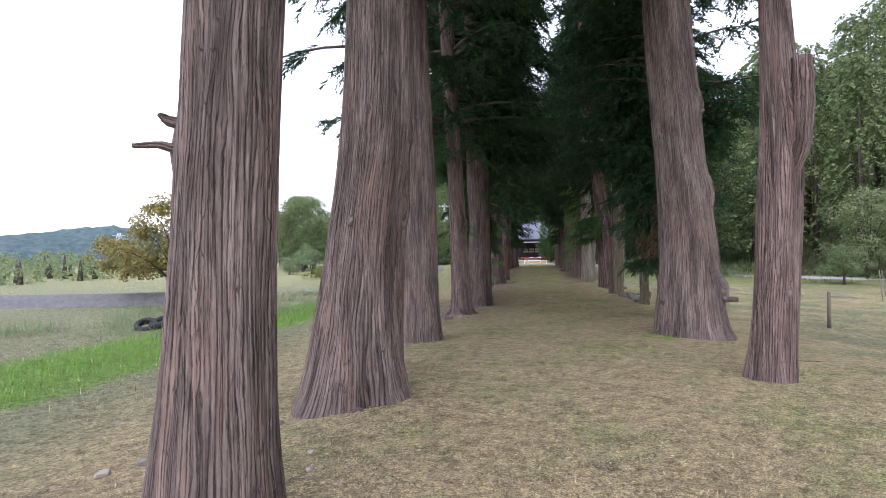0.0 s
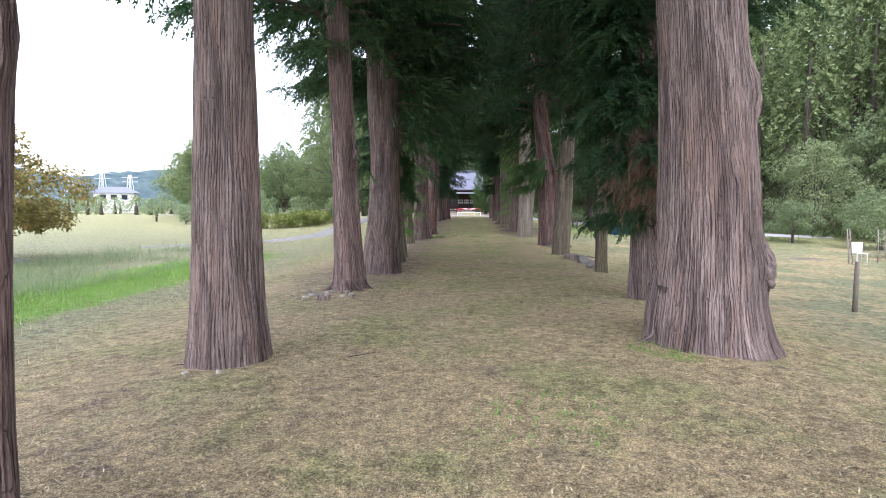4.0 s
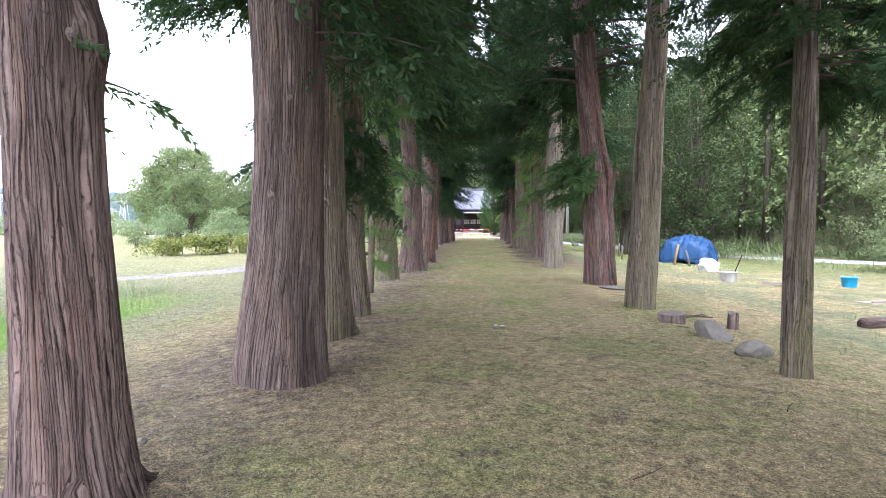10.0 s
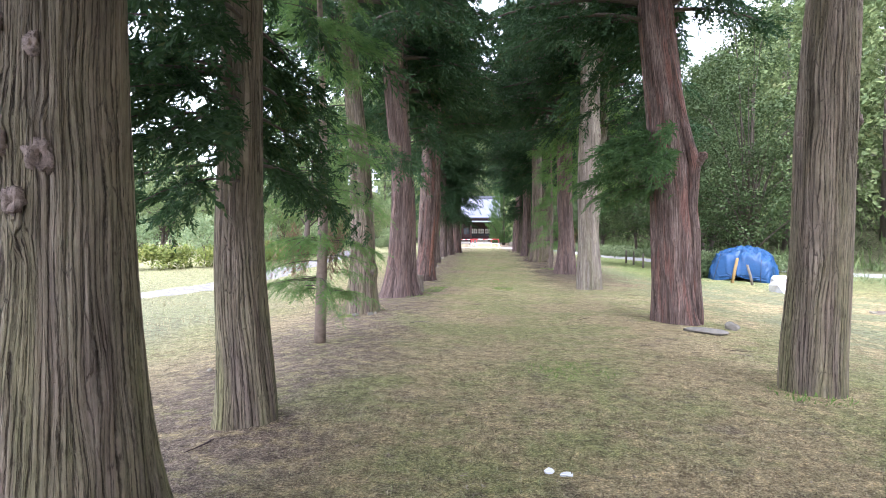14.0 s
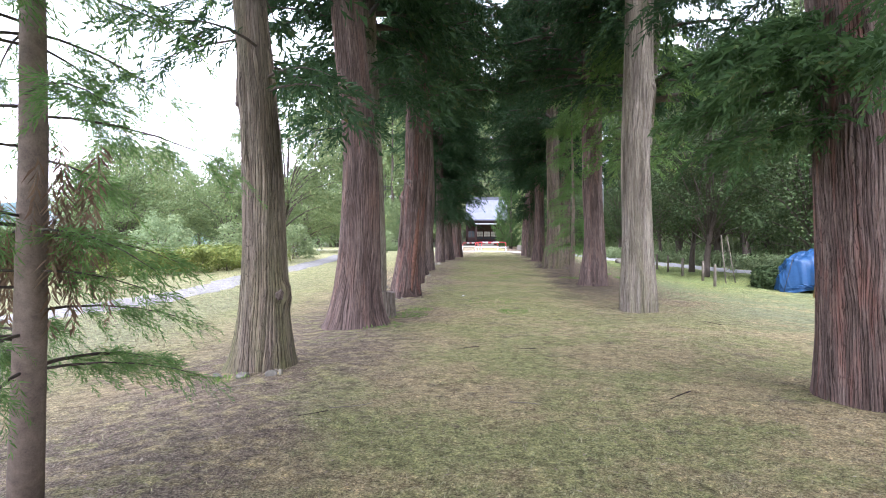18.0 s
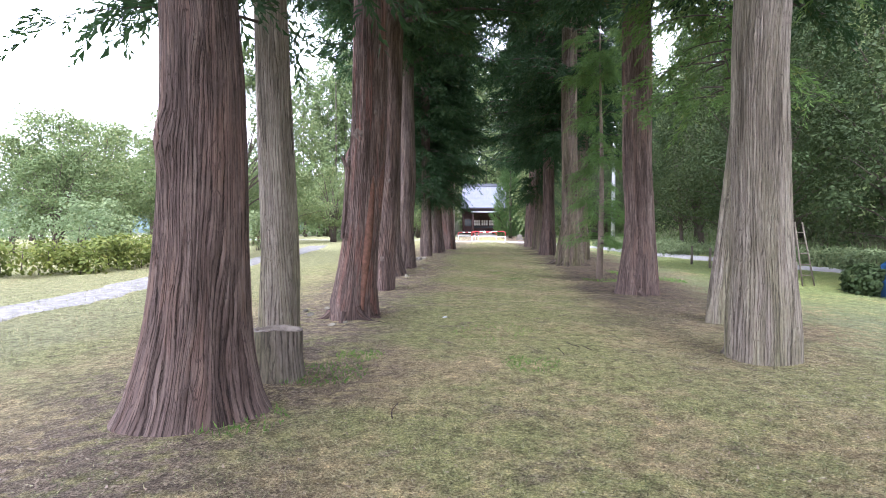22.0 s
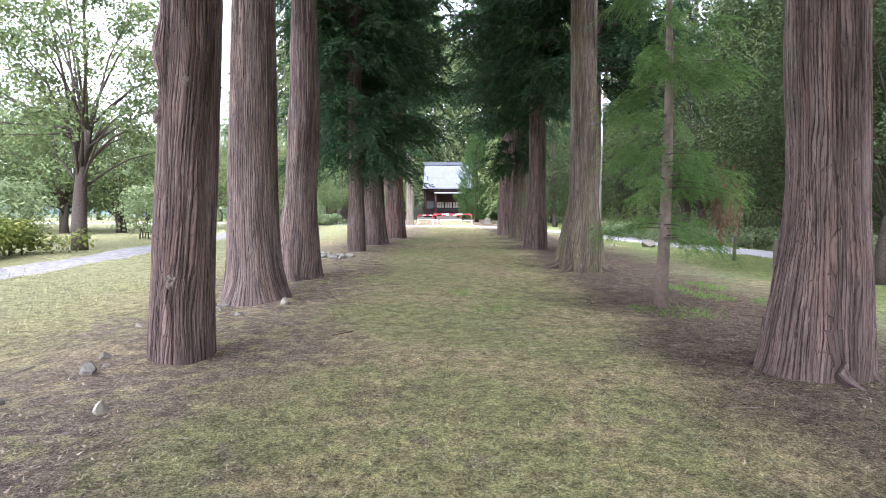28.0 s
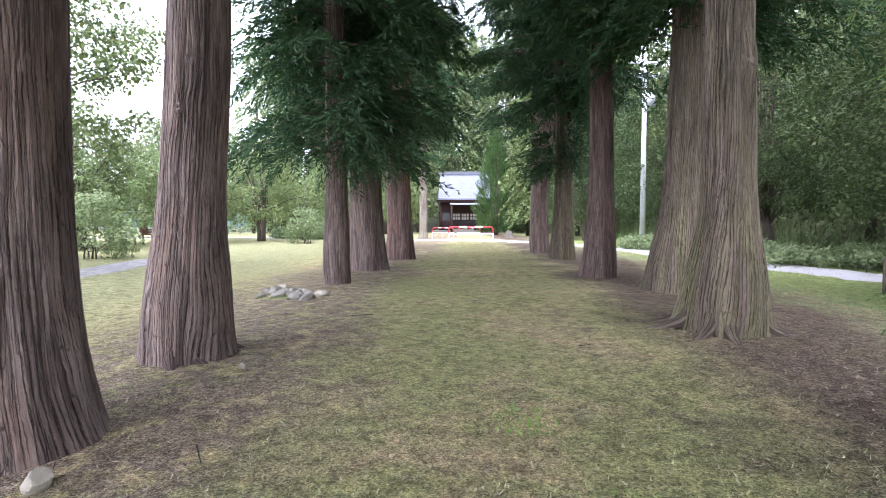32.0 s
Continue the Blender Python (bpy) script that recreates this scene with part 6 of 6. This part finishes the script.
# ---- torn stems, stubs and roots on the trunks ----
def stub(tree, pts, radii, label, cut=True, bark_kind="brown", name="branch_stub"):
    """A broken or sawn branch, grown out of a trunk."""
    pts = np.array(pts, dtype=float)
    pts[:, 0] += bend_at(tree["bend"], np.clip(pts[:, 2], 0, None))
    rng = np.random.default_rng(int(abs(pts[0, 2]) * 100) + len(pts))
    k, t = np.linspace(0, 1, len(pts)), np.linspace(0, 1, 22)
    radii = np.interp(t, k, radii) * (1 + 0.05 * rng.normal(size=22) * (t < 0.97))
    pts = np.stack([np.interp(t, k, pts[:, c]) for c in range(3)], -1) + rng.normal(size=(22, 3)) * radii[:, None] * 0.03
    joined_tubes(name, [(pts, radii)], BARK[bark_kind], tree, label, seg=18)
    if cut:
        p, q = np.array(pts[-2], dtype=float), np.array(pts[-1], dtype=float)
        d = (q - p) / np.linalg.norm(q - p)
        joined_tubes("cut_face", [([q - d * 0.004, q + d * 0.008], [radii[-1] * 0.94, radii[-1] * 0.9])], CUT_WOOD, tree, seg=14)


t_ = tree_at(-1.62, 2.75)
stub(t_, [(-0.1, -0.1, 2.15), (-0.34, -0.14, 2.22), (-0.5, -0.15, 2.22)], [0.05, 0.022, 0.014], "short dead branch", False)
stub(t_, [(-0.1, -0.1, 2.3), (-0.32, -0.1, 2.36), (-0.38, -0.1, 2.4)], [0.06, 0.03, 0.015], "broken twig stub", False)
t_ = tree_at(2.92, 7.71)
stub(t_, [(0.05, -0.1, 2.5), (0.14, -0.2, 2.9), (0.17, -0.23, 3.4), (0.18, -0.24, 3.98)], [0.1, 0.125, 0.13, 0.12], "sawn-off side stem with grey cut face")
t_ = tree_at(-2.01, 38.92)
around = lambda ang, z, k: (float(girth_at(t_["girth"], z)) * k * math.cos(ang), float(girth_at(t_["girth"], z)) * k * math.sin(ang), z)
stub(t_, [around(-2.6, 1.3, 0.95), around(-2.6, 1.9, 1.0), around(-2.6, 2.4, 1.06), around(-2.6, 2.62, 1.45)], [0.05, 0.05, 0.045, 0.012], "torn bark-covered dead stem", False, "red")
strip = np.array([around(-0.95, z, 0.9) for z in np.linspace(0.15, 2.3, 14)])
strip[:, 0] += bend_at(t_["bend"], strip[:, 2])
joined_tubes("wound", [(strip, 0.062 * np.sin(np.linspace(0.25, 2.9, 14)) + 0.01)], STRIPPED, t_, "bare orange stripped wood", seg=14)
t_ = tree_at(3.55, 29.63)
stub(t_, [(0.34, -0.2, 0.0), (0.33, -0.24, 0.9), (0.33, -0.24, 1.7), (0.28, -0.28, 2.2), (0.36, -0.22, 2.9), (0.24, -0.25, 3.6), (0.1, -0.28, 5.2)], [0.13, 0.09, 0.1, 0.09, 0.13, 0.1, 0.05], "torn dead stem against the trunk", False, "red", "dead_stem")
stub(t_, [(0.4, -0.26, 2.95), (0.52, -0.3, 3.1), (0.56, -0.32, 3.02)], [0.1, 0.08, 0.03], "curled burl", False, "red", "burl")


KNOT = plain("gnarled_knot_wood", (0.19, 0.148, 0.128), 0.95, 0.6, 18.0, 0, 0.03)


def knot(tree, x, y, z, size, seed, label="gnarled branch knot"):
    """A gnarled scar where a branch broke off: a lumpy collar round a torn hollow."""
    rng = np.random.default_rng(seed)
    bm = bmesh.new()
    bmesh.ops.create_icosphere(bm, subdivisions=4, radius=1.0)
    out = Vector((x, y, 0)).normalized()
    off = Vector(rng.normal(size=3) * 9)
    for v in bm.verts:
        p = v.co
        f = 1 + 0.45 * noise.noise(p * 1.7 + off) + 0.2 * noise.noise(p * 5 + off)
        f -= 0.65 * math.exp(-((p - out).length / 0.42) ** 2)
        v.co = Vector((p.x * size * f, p.y * size * f, p.z * size * 1.35 * f))
    ob = part("knot", bm, KNOT, tree, label)
    k = float(girth_at(tree["girth"], z)) * 0.98 / math.hypot(x, y)
    ob.matrix_basis = pose(x * k + float(bend_at(tree["bend"], z)), y * k, z)


for (tx, ty), spots in {
    (-2.0, 7.7): [(-0.2, -0.12, 2.65, 0.1), (-0.21, -0.1, 3.45, 0.1), (0.2, -0.1, 2.05, 0.07), (-0.1, -0.2, 3.9, 0.08), (-0.19, -0.12, 2.2, 0.07)],
    (3.05, 12.1): [(0.46, -0.3, 2.85, 0.15), (0.5, -0.36, 0.85, 0.2), (0.5, -0.25, 4.5, 0.15), (0.5, -0.34, 1.1, 0.13)],
    (2.92, 7.71): [(0.22, -0.24, 2.9, 0.12), (0.3, -0.2, 3.0, 0.1), (0.05, -0.31, 1.1, 0.07)],
    (-1.79, 21.14): [(-0.09, -0.27, 1.98, 0.1), (0.1, -0.26, 1.92, 0.1), (0.0, -0.28, 1.72, 0.08), (-0.1, -0.27, 2.5, 0.08), (0.08, -0.27, 2.4, 0.06)],
    (-2.19, 34.16): [(-0.14, -0.27, 2.2, 0.1), (0.12, -0.28, 2.95, 0.09), (-0.05, -0.3, 3.6, 0.08)],
    (-2.01, 38.92): [(-0.08, -0.27, 2.95, 0.13), (-0.24, -0.12, 2.55, 0.08), (0.15, -0.24, 3.3, 0.06)],
    (-2.28, 42.77): [(-0.2, -0.15, 3.4, 0.09), (-0.2, -0.16, 2.75, 0.09), (-0.18, -0.18, 2.2, 0.08), (0.02, -0.25, 0.75, 0.09), (0.08, -0.25, 2.5, 0.06)],
    (-2.4, 47.6): [(-0.02, -0.31, 2.25, 0.07)],
    (2.76, 49.15): [(0.12, -0.29, 2.9, 0.07), (-0.05, -0.31, 4.2, 0.07)],
    (3.38, 24.87): [(0.27, -0.06, 2.75, 0.09), (-0.25, -0.05, 2.6, 0.06)],
    (-1.89, 19.4): [(-0.05, -0.35, 1.95, 0.06), (0.12, -0.33, 2.9, 0.05)],
    (-2.06, 6.25): [(-0.05, -0.33, 2.0, 0.06)],
    (-2.11, 16.4): [(0.22, -0.1, 2.6, 0.1), (-0.2, -0.1, 2.4, 0.07)],
    (-2.59, 30.95): [(-0.2, -0.08, 3.2, 0.1), (0.2, -0.12, 0.9, 0.08)],
    (3.15, 36.37): [(0.3, -0.1, 4.7, 0.11)],
}.items():
    for kk, (a, b, c, d) in enumerate(spots):
        knot(tree_at(tx, ty), a, b, c, d * 0.6, int(ty * 7) + kk)


def roots(tree, r, spread, n, seed, bark_kind):
    """Surface roots that run out from a trunk and dip into the ground."""
    rng = np.random.default_rng(seed)
    z0 = tree.location.z
    for k in range(n):
        a = 2 * math.pi * (k + rng.uniform(-0.3, 0.3)) / n
        ln = spread * rng.uniform(0.7, 1.2)
        t = np.linspace(0, 1, 9)
        bend = rng.uniform(-0.5, 0.5)
        aa = a + bend * t
        rad = r * 0.75 + ln * t
        px, py = np.cos(aa) * rad, np.sin(aa) * rad
        gzz = ground_z(px + tree.location.x, py + tree.location.y) - z0
        pz = gzz + 0.34 * np.exp(-t * 4.2) * r / 0.3 - 0.05 * t
        joined_tubes("root", [(np.stack([px, py, pz], -1), (0.36 * r) * np.exp(-t * 1.7) + 0.012)], BARK[bark_kind], tree, seg=12)


for (x, y), r, sp, n, bk in [((2.76, 49.15), 0.33, 0.55, 8, "olive"), ((-2.06, 6.25), 0.35, 0.4, 8, "grey"), ((-2.11, 16.4), 0.25, 0.45, 7, "brown"),
                             ((-2.4, 47.6), 0.31, 0.3, 7, "brown"), ((3.29, 42.36), 0.36, 0.3, 7, "brown"), ((-2.59, 30.95), 0.23, 0.25, 7, "pale"),
                             ((3.05, 12.1), 0.56, 0.35, 9, "grey"), ((-2.01, 38.92), 0.3, 0.4, 7, "red"), ((-2.19, 34.16), 0.32, 0.4, 8, "red"),
                             ((3.15, 36.37), 0.34, 0.2, 7, "pale"), ((-2.62, 46.0), 0.33, 0.3, 8, "brown"), ((3.75, 52.2), 0.32, 0.35, 7, "olive")]:
    roots(tree_at(x, y), r, sp, n, int(y * 10), bk)


# ---- twigs and weeds ----
def twig(x, y, ln, turn, curl, mat, label, r=0.008):
    ob = thing("fallen_twig", x, y, gz(x, y), label, "twig", "fallen twigs", turn=turn)
    t = np.linspace(0, 1, 10)
    px, py = (t - 0.5) * ln, curl * ln * np.sin(t * math.pi)
    c, s = math.cos(radians(turn)), math.sin(radians(turn))
    pz = ground_z(x + px * c - py * s, y + px * s + py * c) - gz(x, y) + 0.014
    joined_tubes("stick", [(np.stack([px, py, pz], -1), np.linspace(r, r * 0.5, 10))], mat, ob, seg=6)


twig(-2.4, 29.75, 0.5, 60, 0.4, CUT_WOOD, "pale curved fallen stick", 0.008)
twig(0.9, 43.9, 0.75, -20, 0.12, CUT_WOOD, "thin pale fallen twig", 0.006)
rt = np.random.default_rng(99)
for i in range(64):
    twig(rt.uniform(-3.6, 4.4), rt.uniform(2.5, 50), rt.uniform(0.12, 0.42), rt.uniform(0, 360), rt.uniform(-0.07, 0.07), WOOD_DARK if i % 3 else CUT_WOOD, "thin dry fallen twig in the grass", rt.uniform(0.003, 0.007))


def weed(x, y, r, n, seed, mat, label, leaf=0.045):
    rng = np.random.default_rng(seed)
    ob = thing("weed_clump", x, y, gz(x, y), label, "weeds", "weed clumps")
    a, q = rng.uniform(0, 2 * math.pi, n), r * np.sqrt(rng.random(n))
    px, py = np.cos(a) * q, np.sin(a) * q
    pz = ground_z(x + px, y + py) - gz(x, y)
    s = np.stack([px, py, pz], -1)
    d = np.stack([rng.normal(size=n) * 0.6, rng.normal(size=n) * 0.6, rng.uniform(0.4, 1.3, n)], -1)
    e = s + d / np.linalg.norm(d, axis=1, keepdims=True) * (leaf * rng.uniform(0.6, 1.8, n))[:, None]
    v, f = blades(s, e, leaf * 0.12 * rng.uniform(0.5, 1.5, n), rng)
    sheet("leaves", v, f, mat, ob, smooth=False)


LUSH = leafy("lush_weed_leaves", (0.09, 0.17, 0.04), (0.22, 0.36, 0.085), (0.4, 0.42, 0.16), 0.4)
for i, (x, y, r, n) in enumerate([(-1.55, 35.5, 0.32, 420), (-1.35, 36.3, 0.2, 200), (0.58, 36.0, 0.22, 220), (2.35, 11.6, 0.22, 200), (2.5, 11.25, 0.15, 120), (3.2, 24.6, 0.25, 200),
                                  (3.75, 23.6, 0.2, 160), (-2.95, 51.9, 0.3, 260), (0.35, 46.4, 0.16, 120), (0.75, 45.3, 0.2, 140), (3.1, 45.3, 0.35, 240), (-1.7, 34.0, 0.25, 160),
                                  (0.2, 37.8, 0.4, 160), (1.0, 25.4, 0.35, 200), (0.9, 9.4, 0.4, 200), (3.3, 8.3, 0.2, 120), (3.4, 45.2, 0.3, 160), (-2.75, 30.35, 0.15, 120), (-3.0, 37.9, 0.3, 140)]):
    weed(x, y, r * 1.5, int(n * 0.8), 1200 + i, LUSH, "low bright green weeds in the lawn")


# ---- slope undergrowth and the far west side ----
strew("slope_undergrowth", 90000, (13, 60), (14, 130), 520, 0.9, 0.05, 0.1, WOODS, "rank green undergrowth at the foot of the wooded slope", 0.0,
      lambda x, y: ease(x - edge(y), -7.0, -3.0) * ease(edge(y) - x, -16, -9))
strew("roadside_weeds", 16000, (11, 22), (42, 80), 521, 0.4, 0.02, 0.05, BROAD_PALE, "pale roadside weeds beyond the road", 0.0,
      lambda x, y: ease(x - np.interp(y, [36, 45, 51.5, 58, 65, 74], [20, 14.6, 12.3, 11, 10, 8.6]), 1.5, 2.1) * ease(np.interp(y, [36, 45, 51.5, 58, 65, 74], [20, 14.6, 12.3, 11, 10, 8.6]) - x, -7, -3))
ribbon("gravel_lot", [(-6, 92), (-16, 90), (-28, 88), (-44, 86)], [4, 5, 5, 5], 0.03, ROAD, "pale gravel clearing behind the cherry trees", "gravel lot")


def bench(x, y, turn, label):
    ob = thing("slatted_bench", x, y, gz(x, y), label, "bench", turn=turn)
    for k in range(4):
        boxed("seat_slat", (-0.8, -0.22 + 0.12 * k, 0.41, 0.8, -0.13 + 0.12 * k, 0.45), RUST_WOOD, ob, bevel=0.006)
    for k in range(3):
        boxed("back_slat", (-0.8, 0.27, 0.52 + 0.13 * k, 0.8, 0.31, 0.62 + 0.13 * k), RUST_WOOD, ob, bevel=0.006)
    for sx in (-0.65, 0.65):
        boxed("leg", (sx - 0.04, -0.22, -0.05, sx + 0.04, -0.14, 0.409), RUST_WOOD, ob, bevel=0.006)
        boxed("back_post", (sx - 0.04, 0.312, -0.05, sx + 0.04, 0.38, 0.94), RUST_WOOD, ob, bevel=0.006)


RUST_WOOD = plain("red_brown_stained_timber", (0.13, 0.07, 0.055), 0.8, 0.3, 10.0, 0, 0.008)
bench(-17.5, 73.2, -18, "red-brown slatted wooden bench under the cherry trees")
tank = thing("white_storage_box", -17.9, 77.0, gz(-17.9, 77), "white plastic storage box under the cherry trees", "storage box", turn=-20)
boxed("body", (-0.65, -0.4, -0.05, 0.65, 0.4, 0.78), WHITE_SHEET, tank, bevel=0.05)
boxed("lid", (-0.69, -0.44, 0.782, 0.69, 0.44, 0.88), WHITE_SHEET, tank, bevel=0.04)
broad("round_shrub", -13.6, 64.1, 530, 1.0, 0.55, 0.15, 0.03, 16, 90, 0.07, 0.26, BROAD, "small rounded shrub on the lawn", stems=3)
hedge("clipped_hedge", [(-9.6, 84.5), (-12, 85.4), (-14.6, 86.2)], 0.9, 1.1, 531, "low grey-green hedge before the gravel clearing", BROAD_PALE)
hedge("bramble", [(9.95, 45.4), (10.25, 46.2)], 0.6, 0.2, 532, "dark bramble tangle against the tarpaulin hut", BROAD_DARK)


def broken_branch(x, y, turn, label):
    ob = thing("broken_branch", x, y, gz(x, y), label, "branch", turn=turn)
    t = np.linspace(0, 1, 14)
    main = np.stack([t * 0.9 - 0.45, 0.07 * np.sin(t * 5), 0.035 + 0.05 * np.sin(t * 3.1)], -1)
    limb = joined_tubes("limb", [(main, np.linspace(0.03, 0.01, 14))], WOOD_LIMB, ob, seg=8)
    for k, (i, dx, dy) in enumerate([(4, 0.12, 0.2), (7, 0.15, -0.18), (10, 0.1, 0.14)]):
        p = main[i]
        joined_tubes("side_twig", [([p, p + np.array([dx * 0.5, dy * 0.6, 0.04]), p + np.array([dx, dy, 0.02])], [0.012, 0.008, 0.003])], WOOD_LIMB, ob, seg=6)


broken_branch(3.9, 23.5, 35, "dark broken branch beside the low stump")
for i, (x, y, r, n) in enumerate([(4.2, 46.6, 0.4, 200), (4.6, 47.6, 0.35, 160), (3.9, 47.2, 0.25, 120), (5.2, 46.2, 0.45, 220)]):
    weed(x, y, r, n, 1300 + i, LUSH, "low bright green weeds in the lawn", 0.06)
spots = [(-10, 112), (-14, 106), (8.5, 108), (13, 112), (9, 118), (-9, 120), (15, 104), (-17, 116), (6.8, 99)]
far_woods("shrine_cedars", spots, 35, "tall cedars standing round the shrine hall", mat=WOODS, tall=(20, 28), per=800, wide=(0.12, 0.17), shoots=14)
rf = np.random.default_rng(55)
for i in range(12):
    x, y = rf.uniform(-2.85, -1.85), rf.uniform(15.2, 16.0)
    q = rf.uniform(0.05, 0.1)
    lump("stone", x, y, q, q * 0.75, q * 0.45, STONE_PALE if i % 2 else STONE, "flat rough stone at the foot of a cedar", "stone", 1500 + i, "stones at the cedar foot")
